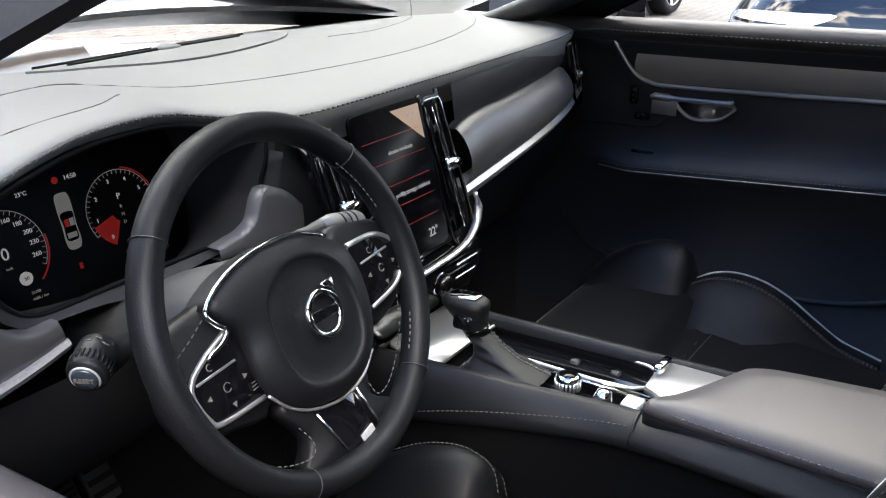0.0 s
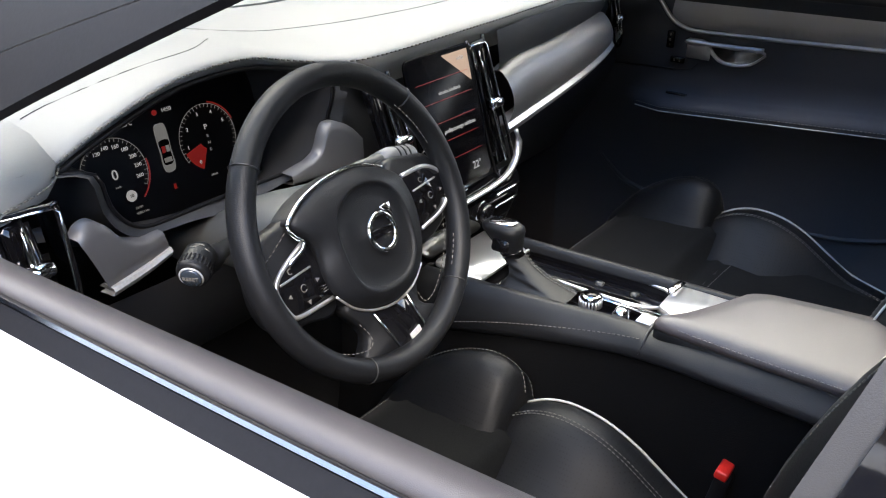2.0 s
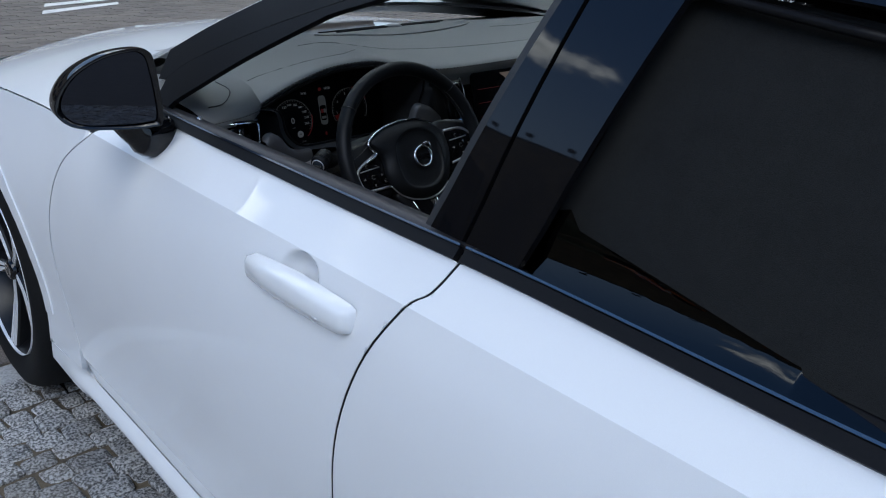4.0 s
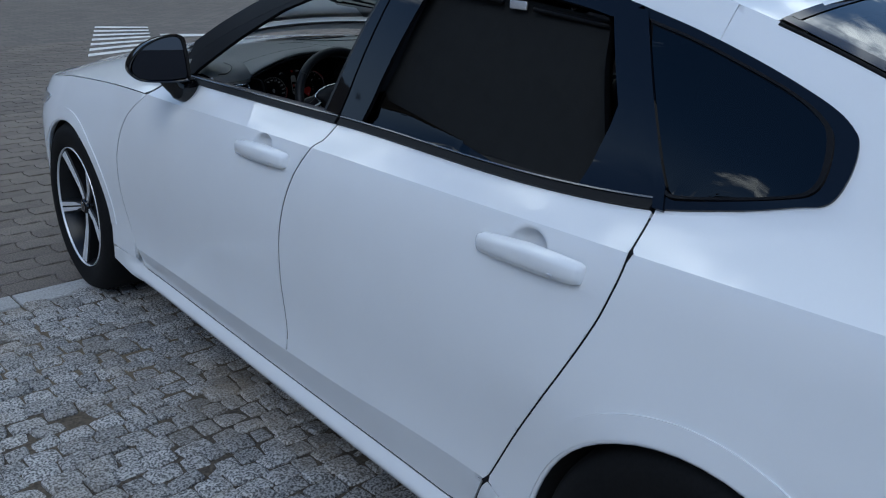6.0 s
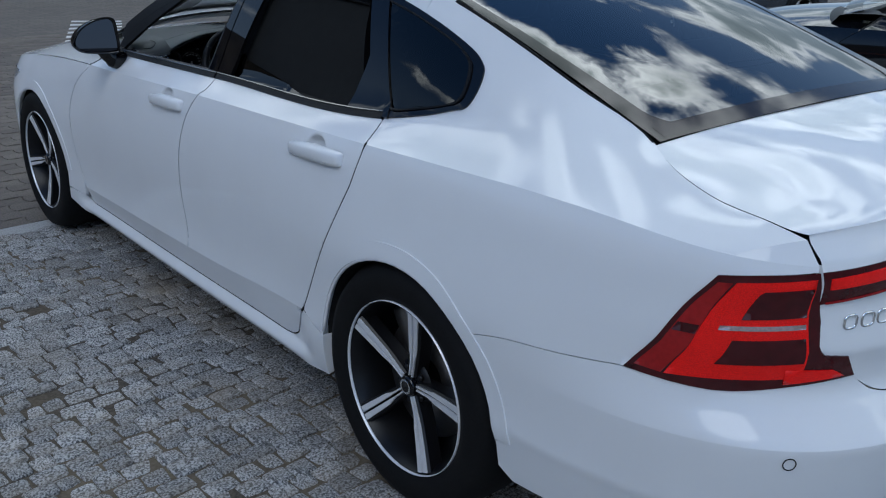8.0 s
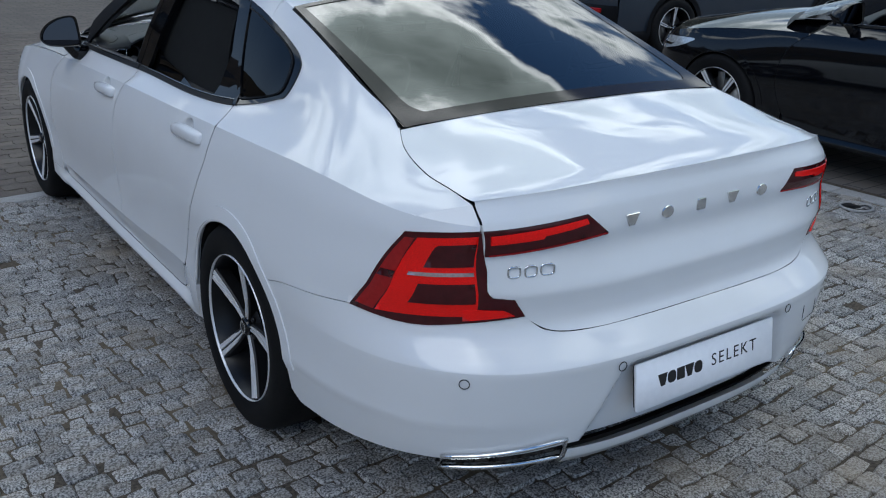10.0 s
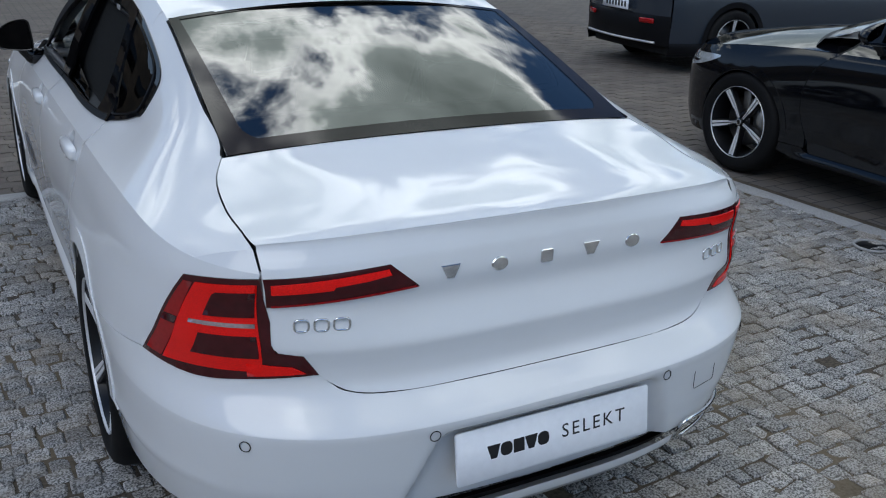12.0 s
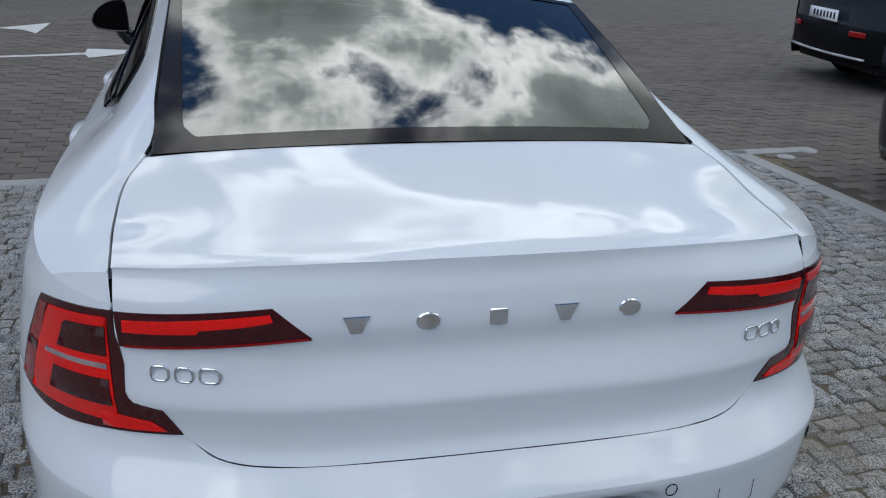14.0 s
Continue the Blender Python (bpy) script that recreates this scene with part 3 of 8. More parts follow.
nose_y = spline((0.15, 3.68), (0.3, 3.80), (0.5, 3.83), (0.65, 3.82), (0.78, 3.74), (0.9, 3.62))
rail = spline((-0.917, 0.665, 0.972), (-0.85, 0.668, 0.985), (-0.72, 0.670, 1.003), (-0.6, 0.655, 1.040), (-0.506, 0.613, 1.077), (-0.3, 0.602, 1.150), (-0.1, 0.592, 1.222), (0.177, 0.578, 1.309),
              (0.35, 0.576, 1.352), (0.6, 0.580, 1.392), (0.95, 0.590, 1.405), (1.3, 0.615, 1.368), (1.65, 0.650, 1.275), (1.95, 0.690, 1.160), (2.25, 0.720, 1.030), (2.5, 0.745, 0.945))


def flare(y, z):
    lift = min(1.0, max(0.0, (0.84 - z) / 0.18))
    return 0.030 * lift * max(math.exp(-((y - AXLE_R) / 0.44) ** 2), 0.8 * math.exp(-((y - AXLE_F) / 0.44) ** 2))


def half_width(y, z):
    d = crease_z(y) - z
    w = flank(d) if d >= 0 else above(d)
    if d > 0.56 and y < 0.15:
        # the bumper corner tucks under, with none of the sill's bulge
        k = min(1.0, (0.15 - y) / 0.3)
        w = w * (1 - k) + k * min(w, 0.884 - 0.16 * (d - 0.56))
    return w + flare(y, z) + 0.006 * math.sin(max(0.0, min(1.0, (y - 0.4) / 2.0)) * math.pi)


def side(u, z):
    """The lower body from the middle of the tail (u = TAIL - 1.5) along the flank (u = y) to the middle of the nose."""
    if u < TAIL:
        a = (TAIL - u) / 1.5 * math.pi / 2
        n, w, ln = tail_n(z), half_width(TAIL, z), TAIL - tail_y(z)
    elif u > NOSE:
        a = (u - NOSE) / 1.4 * math.pi / 2
        n, w, ln = 2.6, half_width(NOSE, z), -(nose_y(z) - NOSE)
    else:
        return Vector((-half_width(u, z), u, z))
    a = min(a, math.pi / 2)
    c, s = abs(math.cos(a)), abs(math.sin(a))
    r = (c ** n + s ** n) ** (-1 / n)
    return Vector((-w * r * c, (TAIL if u < TAIL else NOSE) - ln * r * s, z))


def tail_u(x, y, z):
    """The u of a place on the tail."""
    return TAIL - 1.5 / (math.pi / 2) * math.atan2((TAIL - y) / (TAIL - tail_y(z)), abs(x) / half_width(TAIL, z))


def rail_at(u):
    y = u if u > -0.4 else -0.4 + (u + 0.4) * (0.517 / 0.428)
    y = max(y, -0.917)
    x, z = rail(y)
    return Vector((-x, y, z))


# an even version of the rail beside the boot, for the body of the panel
_ry = np.linspace(-0.917, 0.80, 60)
EVEN_X, EVEN_Z = (np.polyfit(_ry, [rail(y)[i] for y in _ry], 4) for i in (0, 1))


def upper(u, v):
    """From the shoulder crease (v = 0) to the roof rail or lid edge (v = 1)."""
    c, r = side(u, crease_z(u)), rail_at(u)
    w = min(1.0, max(0.0, (0.30 - u) / 0.50))
    w = w * w * (3 - 2 * w) * (1 - v ** 2.5)
    r = r + Vector((-float(np.polyval(EVEN_X, r.y)) - r.x, 0, float(np.polyval(EVEN_Z, r.y)) - r.z)) * w
    k = 1 - v
    f = 0.64 * k + 0.36 * k ** 4
    # beside the cabin the windows lie on a gentler arc above the waist
    vb = min(0.5, 0.085 / max(0.05, r.z - c.z))
    kb = 1 - vb
    fb = 0.64 * kb + 0.36 * kb ** 4
    s = (v - vb) / (1 - vb)
    cabin = min(1.0, max(0.0, (u + 0.40) / 0.60))
    cabin = cabin * cabin * (3 - 2 * cabin) * min(1.0, max(0.0, (2.2 - u) / 0.4))
    soft = 0.004 + 0.13 * min(1.0, max(0.0, (0.26 - u) / 0.22))      # the waist edge dies away behind the doors
    e = min(1.0, max(0.0, (v - vb + soft) / (2 * soft)))
    f += cabin * e * e * (3 - 2 * e) * (fb * (1 - 0.62 * s - 0.38 * s * s) - f)
    # beside the boot lid the shoulder rolls over towards the lid
    q = min(1.0, max(0.0, (0.10 - u) / 0.60))
    q = q * q * (3 - 2 * q)
    f += q * (1 - v - f)
    h = v + q * 0.32 * v * (1 - v)
    return Vector((r.x + (c.x - r.x) * f, c.y + (r.y - c.y) * v, c.z + (r.z - c.z) * h))


def body(u, z):
    zc = crease_z(u)
    return side(u, z) if z <= zc else upper(u, min(1.0, (z - zc) / max(0.02, rail_at(u).z - zc)))


band_z = spline((0.3, 0.398), (0.50, 0.398), (0.74, 0.388), (1.0, 0.373), (1.34, 0.363), (1.97, 0.349), (2.5, 0.340))


def skirt(u, z):
    """Below the doors the side turns in under a sharp edge, then out again over the sill."""
    zb = band_z(u)
    w = half_width(u, zb) - 0.026 * min(1.0, (zb - z) / (zb - 0.264))
    if z < 0.264:
        s = (0.264 - z) / 0.064
        w += 0.019 * math.sin(min(1.0, s * 1.15) * math.pi * 0.62) - 0.035 * max(0.0, s - 0.6)
    k = max(0.0, min(1.0, (0.56 - u) / 0.12), min(1.0, (u - 2.36) / 0.12))
    k = k * k * (3 - 2 * k)
    return Vector((-(w + (half_width(u, max(z, 0.22)) - w) * k), u, z))


def arch_line(y0, a0, a1, n=26, r=ARCH):
    return [(y0 + r * math.cos(radians(a0 + (a1 - a0) * k / n)), WHEEL_Z - 0.01 + r * 0.975 * math.sin(radians(a0 + (a1 - a0) * k / n))) for k in range(n + 1)]


belt_z = spline((-0.1, 1.062), (0.0, 1.050), (0.12, 1.020), (0.246, 1.006), (1.17, 0.986), (2.06, 0.962))
shut_f = curve([(2.18, 0.975), (2.21, 0.94), (2.25, 0.90), (2.38, 0.80), (2.44, 0.66), (2.435, 0.50), (2.36, 0.34), (2.33, 0.30)], 5)
shut_m = curve([(1.178, 0.985), (1.19, 0.95), (1.215, 0.925), (1.265, 0.83), (1.30, 0.70), (1.305, 0.55), (1.292, 0.42), (1.30, 0.33), (1.305, 0.30)], 5)
shut_r = curve([(0.243, 1.004), (0.235, 0.970), (0.230, 0.944), (0.236, 0.89), (0.266, 0.80), (0.328, 0.68), (0.419, 0.53), (0.495, 0.39), (0.53, 0.325), (0.56, 0.302), (0.60, 0.30)], 5)
GAP = 0.0026


def shifted(line, d):
    return [(p[0] + d, p[1]) for p in line]


def line_y(a, b, zf, n=24):
    return [(a + (b - a) * k / n, zf(a + (b - a) * k / n)) for k in range(n + 1)]


END_U = next(u for u in np.linspace(-0.9, -1.05, 300) if -side(u, 0.925).x < 0.6620)      # where the side ends at the boot lid
car = new("car")
tagged(car, "white saloon car with black trim parked on granite setts", "car")

for mir in (False, True):
    def lay(name, outline, material="paint", fn=body, label="", parent=car, fold=None, **kw):
        if fold is not None:
            outline = [(p[0], p[1] - crease_z(p[0])) for p in outline]
            bm = panel(outline, lambda u, w: fn(u, crease_z(u) + w), fold=0.0, du=0.02, dv=0.02, **kw)
            # cupped recess behind the handle
            for y0, zr in ((1.425, 0.887), (0.435, 0.900)):
                region = [e for e in bm.edges if all(abs(v.co.y - y0) < 0.075 and abs(v.co.z - zr - 0.005) < 0.06 for v in e.verts)]
                if region:
                    bmesh.ops.subdivide_edges(bm, edges=region, cuts=3, use_grid_fill=True)
                for v in bm.verts:
                    r2 = ((v.co.y - y0 - 0.012) / 0.050) ** 2 + ((v.co.z - zr) / 0.036) ** 2
                    if r2 < 1:
                        v.co.x += 0.026 * (1 - r2 ** 2) ** 1.5
        else:
            bm = panel(outline, fn, **kw)
        return skin(name, flip(bm) if mir else bm, material, parent, label)

    def ribbon(name, a, b, material, parent=car, fn=body, **kw):
        return strip(name, a, b, fn, material, parent, mirror=mir, **kw)

    sgn = -1 if not mir else 1
    # front wing
    top = [(u, crease_z(u) - 0.001) for u in np.linspace(3.75, 2.26, 24)]
    lay("front_wing", [*top, *[p for p in shifted(shut_f, GAP) if 0.352 < p[1] < 0.90], (2.372, 0.30), (2.57, 0.30),
                       *[p for p in arch_line(AXLE_F, 187, 0)], (3.31, 0.42), (3.55, 0.45), (3.72, 0.47), (3.76, 0.60)])
    # black strips that stand in for the shade inside the door gaps
    for line in (shut_f, shut_m, shut_r):
        pts = [p for p in line if 0.38 < p[1] < 1.0]
        ribbon("door_jamb", [(p[0] - 0.02, p[1]) for p in pts], [(p[0] + 0.02, p[1]) for p in pts], "black_trim", lift=-0.0012)
    # black strips likewise give the gap above the sill its shade
    gap_low = curve([(0.490, 0.397), (0.510, 0.372), (0.536, 0.323), (0.560, 0.291), (0.596, 0.272), (0.64, 0.2648)], 4)
    ribbon("sill_gap", [(p[0] - 0.012, p[1] - 0.006) for p in gap_low], [(p[0] + 0.012, p[1] + 0.006) for p in gap_low], "black_trim", fn=skirt, lift=-0.006)
    ribbon("sill_gap", [(y, 0.251) for y in np.linspace(0.62, 2.36, 40)], [(y, 0.277) for y in np.linspace(0.62, 2.36, 40)], "black_trim", fn=skirt, lift=-0.008)
    # front door, rear door
    fd = lay("front_door", [*[p for p in shifted(shut_f, -GAP) if p[1] > 0.352], *[(y, band_z(y)) for y in np.linspace(2.352, 1.302, 24)], *[p for p in shifted(shut_m[::-1], GAP) if p[1] > 0.375], *line_y(1.185, 2.17, belt_z)],
             label="white front door with the window wound down", fold=0)
    rd = lay("rear_door", [*[p for p in shifted(shut_m, -GAP) if p[1] > 0.375], *[(y, band_z(y)) for y in np.linspace(1.293, 0.499, 24)], *[p for p in shifted(shut_r[::-1], GAP) if p[1] > 0.405], *line_y(0.25, 1.17, belt_z)], fold=0)
    # quarter panel below and above the crease
    lz = [(tail_u(0.775, -0.810, 0.903), 0.903), (tail_u(0.853, -0.677, 0.684), 0.684)]
    seam = curve([(lz[1][0] + 0.012, 0.684), (-0.55, 0.668), (-0.40, 0.648), (-0.250, 0.610)], 5)
    lay("quarter_panel", [*[p for p in shifted(shut_r, -GAP) if p[1] < 0.944 and p[1] > 0.40], (0.482, 0.399), (0.43, 0.375), (0.3712, 0.363),
                          *[p for p in arch_line(AXLE_R, 6, 140) if p[0] > -0.232], *seam[::-1], lz[1], lz[0],
                          (tail_u(0.72, -0.875, 0.911), 0.911), (END_U, 0.917),
                          *[(u, crease_z(u)) for u in np.linspace(END_U, 0.222, 46)]], fn=side)
    lay("quarter_panel_top", [*[(u, 0.0) for u in np.linspace(0.220, -0.828, 30)], *[(u, 1.0) for u in np.linspace(-0.828, 0.26, 30)],
                              (0.262, 0.75), (0.252, 0.42), *[(p[0] - GAP, (p[1] - crease_z(p[0])) / (rail_at(p[0]).z - crease_z(p[0]))) for p in shut_r if p[1] > crease_z(p[0]) + 0.002]], fn=upper, du=0.02, dv=0.035)
    # faceted end of the shoulder above the lamp
    ends = [side(u, crease_z(u)) for u in np.linspace(-0.828, END_U, 9)]
    brow_line = [upper(-0.828, v) for v in np.linspace(0, 1, 9)]
    bm = bmesh.new()
    sheet(bm, [[e.lerp(p, k) for e, p in zip(ends, brow_line)] for k in np.linspace(0, 1, 6)])
    bmesh.ops.remove_doubles(bm, verts=bm.verts[:], dist=1e-5)
    skin("quarter_corner", flip(bm) if mir else bm, "paint", car, "faceted end of the shoulder")
    # sill
    lay("sill", [*[(y, 0.2622) for y in np.linspace(0.665, 2.345, 36)], (2.385, 0.272), (2.40, 0.2945), (2.565, 0.2945), (2.58, 0.24), (2.4, 0.205), (0.5, 0.205), (0.372, 0.225),
                 (0.3722, 0.3595), (0.43, 0.3715), (0.484, 0.3955), *curve([(0.4875, 0.3955), (0.506, 0.372), (0.532, 0.323), (0.556, 0.291), (0.592, 0.270), (0.635, 0.2630)], 4)], rim=0.04, fn=skirt, du=0.03, dv=0.008)
    # continuous downturned foot of the two doors
    lay("door_foot", [*[(y, band_z(y)) for y in np.linspace(0.501, 2.352, 40)], (2.352, 0.272), *[(y, 0.266) for y in np.linspace(2.33, 0.668, 36)], *curve([(0.638, 0.2672), (0.596, 0.2745), (0.561, 0.294), (0.538, 0.326), (0.5125, 0.374)], 4)],
        fn=skirt, label="downturned white foot of the doors", dv=0.02)
    # black aperture of the side windows
    dlo_top = curve([(-0.030, 1.155), (0.04, 1.200), (0.15, 1.240), (0.30, 1.284), (0.45, 1.319), (0.62, 1.345), (0.95, 1.362), (1.25, 1.328), (1.55, 1.245), (1.85, 1.140), (2.06, 1.052), (2.14, 1.0)], 6)
    top_z = spline(*[(p[0], p[1]) for p in dlo_top[::4]])
    # roof rail, white above the windows
    ys = list(np.linspace(0.262, 2.14, 50))
    ribbon("roof_rail", [(y, rail_at(y).z) for y in ys], [(y, top_z(y)) for y in ys], "paint", lift=0.0, across=3)
    ys = list(np.linspace(1.28, 2.14, 30))
    ribbon("pillar_trim", [(y, rail_at(y).z - 0.004) for y in ys], [(y, top_z(y) + 0.002) for y in ys], "black_trim", lift=0.003, across=3)
    # front door frame and waist trim
    fr_o = [(1.125, 1.350), *[(y, top_z(y)) for y in np.linspace(1.14, 2.10, 34)], (2.11, 0.985)]
    fr_i = [(1.165, 1.330), *[(y - 0.012, top_z(y - 0.012) - 0.014 - 0.13 * max(0, (y - 1.62)) ** 1.0) for y in np.linspace(1.18, 2.04, 34)], (2.045, 0.985)]
    ribbon("window_frame", fr_o, fr_i, "black_trim", fd)
    fp = [(1.190 - 0.065 * k, belt_z(1.19) + 0.02 + k * 0.335) for k in np.linspace(0, 1, 8)]
    edge_of = [0.074 - 0.034 * k for k in np.linspace(0, 1, 8)]
    ribbon("pillar_cover", fp, [(p[0] + e - 0.014, p[1]) for p, e in zip(fp, edge_of)], "black_gloss", fd)
    ribbon("frame_seal", [(p[0] + e - 0.014, p[1]) for p, e in zip(fp, edge_of)], [(p[0] + e, p[1]) for p, e in zip(fp, edge_of)], "plastic", fd, lift=0.001, label="grey rubber seal of the window frame")
    ys = list(np.linspace(1.186, 2.10, 30))
    ribbon("waist_moulding", [(y, belt_z(y) + 0.013) for y in ys], [(y, belt_z(y)) for y in ys], "black_trim", fd, lift=0.006)
    ribbon("waist_chrome", [(y, belt_z(y) + 0.0164) for y in ys], [(y, belt_z(y) + 0.0140) for y in ys], "dark_chrome", fd, lift=0.008, label="chrome strip along the waistline")
    # rear door frame, glass, cover, waist trim
    rp = [(1.183 - 0.065 * k, belt_z(1.18) + 0.02 + k * 0.335) for k in np.linspace(0, 1, 8)]
    ribbon("pillar_cover", [(p[0] - 0.09 - 0.03 * k, p[1]) for p, k in zip(rp, np.linspace(0, 1, 8))], rp, "black_gloss", rd)
    ys = list(np.linspace(0.43, 1.115, 30))
    ribbon("window_frame", [(y, top_z(y)) for y in ys], [(0.485 + (y - 0.43) * 0.79, top_z(0.485 + (y - 0.43) * 0.79) - 0.034) for y in ys], "black_gloss", rd)
    cp = [(0.249 + 0.64 * dz, 1.012 + dz) for dz in np.linspace(0, 0.300, 10)]
    ribbon("rear_cover", cp, [(p[0] + 0.060 + 0.105 * max(0.0, 1 - k / 0.42), p[1] + 0.012 * k) for p, k in zip(cp, np.linspace(0, 1, 10))], "black_gloss", rd)
    lay("rear_window", [*line_y(0.62, 1.10, lambda y: belt_z(y) + 0.008), (1.085, 1.075), (1.06, 1.083), *line_y(1.04, 0.66, lambda y: belt_z(y) + 0.018 + 0.062 * (y - 0.62) / 0.44)], "tint", lift=-0.012, rim=0,
        parent=rd, label="tinted rear door window wound almost down")
    ys = list(np.linspace(0.250, 1.175, 30))
    ribbon("waist_moulding", [(y, belt_z(y) + 0.013) for y in ys], [(y, belt_z(y)) for y in ys], "black_trim", rd, lift=0.006)
    ribbon("waist_chrome", [(y, belt_z(y) + 0.0164) for y in ys], [(y, belt_z(y) + 0.0140) for y in ys], "dark_chrome", rd, lift=0.008)
    # quarter window
    q_out = curve([(0.243, 1.008), (0.199, 1.015), (0.099, 1.036), (0.020, 1.058), (-0.014, 1.066), (-0.029, 1.082), (-0.033, 1.115), (-0.026, 1.149), (-0.009, 1.171), (0.041, 1.200), (0.154, 1.241), (0.302, 1.284), (0.430, 1.314)], 5)
    q_in = curve([(0.246, 1.036), (0.213, 1.031), (0.110, 1.054), (0.050, 1.068), (0.019, 1.079), (0.008, 1.097), (0.013, 1.128), (0.026, 1.158), (0.044, 1.176), (0.086, 1.199), (0.150, 1.222), (0.292, 1.263), (0.395, 1.286)], 5)
    qw = ribbon("quarter_window", q_out, q_in, "black_gloss", lift=0.005, label="black-framed dark tinted quarter window")
    lay("pane", [*q_in, (0.34, 1.17)], "tint", lift=0.002, rim=0, parent=qw)
    ribbon("glass_bead", [tuple(0.75 * np.array(i) + 0.25 * np.array(o)) for o, i in zip(q_out, q_in)], [tuple(0.97 * np.array(i) + 0.03 * np.array(o)) for o, i in zip(q_out, q_in)], "black_trim", qw, lift=0.009, label="raised rubber bead round the pane")
    bx = [(0.246 + 0.64 * dz, 1.008 + dz) for dz in np.linspace(0, 0.300, 10)]
    ribbon("divider", bx, [(p[0] - 0.022, p[1]) for p in bx], "black_gloss", qw, lift=0.007)

    # door handles
    for door, y0, zc in ((fd, 1.425, 0.874), (rd, 0.435, 0.888)):
        lx = half_width(y0, zc)
        rows = []
        for k, d, h in ((1.0, 0.004, 0.010), (0.985, 0.012, 0.015), (0.9, 0.018, 0.018), (0.5, 0.023, 0.0195), (0.0, 0.025, 0.020), (-0.5, 0.024, 0.0205), (-0.9, 0.020, 0.020), (-0.985, 0.012, 0.017), (-1.0, 0.004, 0.012)):
            y, z = y0 + 0.134 * k, zc - 0.006 * k
            bow = 0.006 * (1 - abs(k))
            rows.append([(-(lx - 0.004), y, z + h + bow), (-(lx + d * 0.7), y, z + h * 0.95 + bow), (-(lx + d), y, z + h * 0.45 + bow), (-(lx + d * 1.02), y, z - h * 0.3), (-(lx + d * 0.85), y, z - h * 0.85), (-(lx - 0.002), y, z - h)])
        bm = bmesh.new()
        v = sheet(bm, rows)
        bm.faces.new(v[0])
        bm.faces.new(v[-1])
        part("handle", flip(bm) if mir else bm, "paint", door)
        bm = block(0.006, 0.012, 0.006, 0.002)
        part("key_mark", on(pose(sgn * (lx + 0.022), y0 - 0.075, zc - 0.006), bm), "silver_plastic", door)

    # door mirror
    mirror_thing = new("door_mirror")
    mirror_thing.parent = car
    shape_m = curve([(-0.832, 1.000), (-0.838, 1.095), (-0.848, 1.120), (-0.870, 1.124), (-0.915, 1.113), (-0.960, 1.085), (-0.988, 1.048), (-0.993, 1.015), (-0.965, 0.990), (-0.900, 0.984), (-0.850, 0.986)], 4, True)
    mc = np.array((-0.905, 1.053))
    rows = []
    for k in np.linspace(0, 1, 12):
        w = (1 - (1 - k) ** 2.2) ** 0.5 * 0.96 + 0.04
        rows.append([(mc[0] + (x - mc[0]) * w, 1.925 + (-0.833 - x) * 0.40 + 0.105 * (1 - k), mc[1] + (z - mc[1]) * w) for x, z in shape_m])
    bm = bmesh.new()
    v = sheet(bm, rows, False, True)
    bm.faces.new(v[0])
    back = [Vector(p) for p in rows[-1]]
    c = sum(back, Vector()) / len(back)
    lip = [c + (p - c) * 0.93 + Vector((0, 0.0, 0)) for p in back]
    inner = [c + (p - c) * 0.90 + Vector((0, 0.012, 0)) for p in back]
    v2 = sheet(bm, [back, lip, inner], False, True)
    bm.faces.new(v2[-1])
    part("housing", flip(bm) if mir else bm, "black_gloss", mirror_thing)
    bm = bmesh.new()
    tilt = Matrix.Rotation(radians(-4), 3, "X")
    g = [c + tilt @ ((p - c) * 0.87) + Vector((0, 0.006, 0)) for p in back]
    bm.faces.new([bm.verts.new(p) for p in g])
    part("mirror_glass", flip(bm) if mir else bm, "mirror", mirror_thing, "mirror glass")
    bm = tube(curve([(-0.80, 1.995, 0.945), (-0.835, 1.985, 0.955), (-0.862, 1.99, 0.98), (-0.875, 2.0, 1.0)], 4), [0.030] * 6 + [0.026] * 7, 12, flat=1.3, up=(0, 0, 1))
    part("foot", flip(bm) if mir else bm, "black_gloss", mirror_thing)

    # tail lamp: housing, lens areas
    lamp = new("tail_lamp")
    lamp.parent = car

    def T(x, y, z):
        return (tail_u(x, y, z), z)
    tl, tr = T(0.775, -0.810, 0.903), T(0.655, -0.942, 0.916)
    step, tip = T(0.580, -0.984, 0.744), T(0.552, -0.992, 0.695)
    low, out = T(0.800, -0.850, 0.670), T(0.853, -0.677, 0.684)
    shape = [tl, *curve([tl, T(0.72, -0.875, 0.911), tr], 4)[1:-1], tr, T(0.640, -0.950, 0.82), T(0.638, -0.952, 0.770), T(0.630, -0.957, 0.752), step, tip, *curve([tip, T(0.68, -0.93, 0.682), low, out], 4)[1:-1], out]
    lay("housing", shape, "red_dark", fn=side, lift=0.003, parent=lamp, label="dark red smoked lens")

    def frac(s, t):
        """Inside the main block of the lamp: s across from the outer edge, t up from the lower edge."""
        a0, b0 = np.array(out), np.array(tl)
        c0, d0 = np.array(T(0.652, -0.945, 0.682)), np.array(tr)
        lo = a0 + (c0 - a0) * s + np.array((0, -0.006 * math.sin(math.pi * min(1, s)) * 1.2))
        hi = b0 + (d0 - b0) * s
        return tuple(lo + (hi - lo) * t)

    def lens(name, pts, material, lift=0.0045, label=""):
        lay(name, [frac(*p) for p in pts], material, fn=side, lift=lift, rim=0.003, parent=lamp, label=label, du=0.025, dv=0.025)
    lens("outer_lens", [(0.035, 0.06), (0.20, 0.05), (0.22, 0.5), (0.20, 0.94), (0.06, 0.94)], "red_deep")
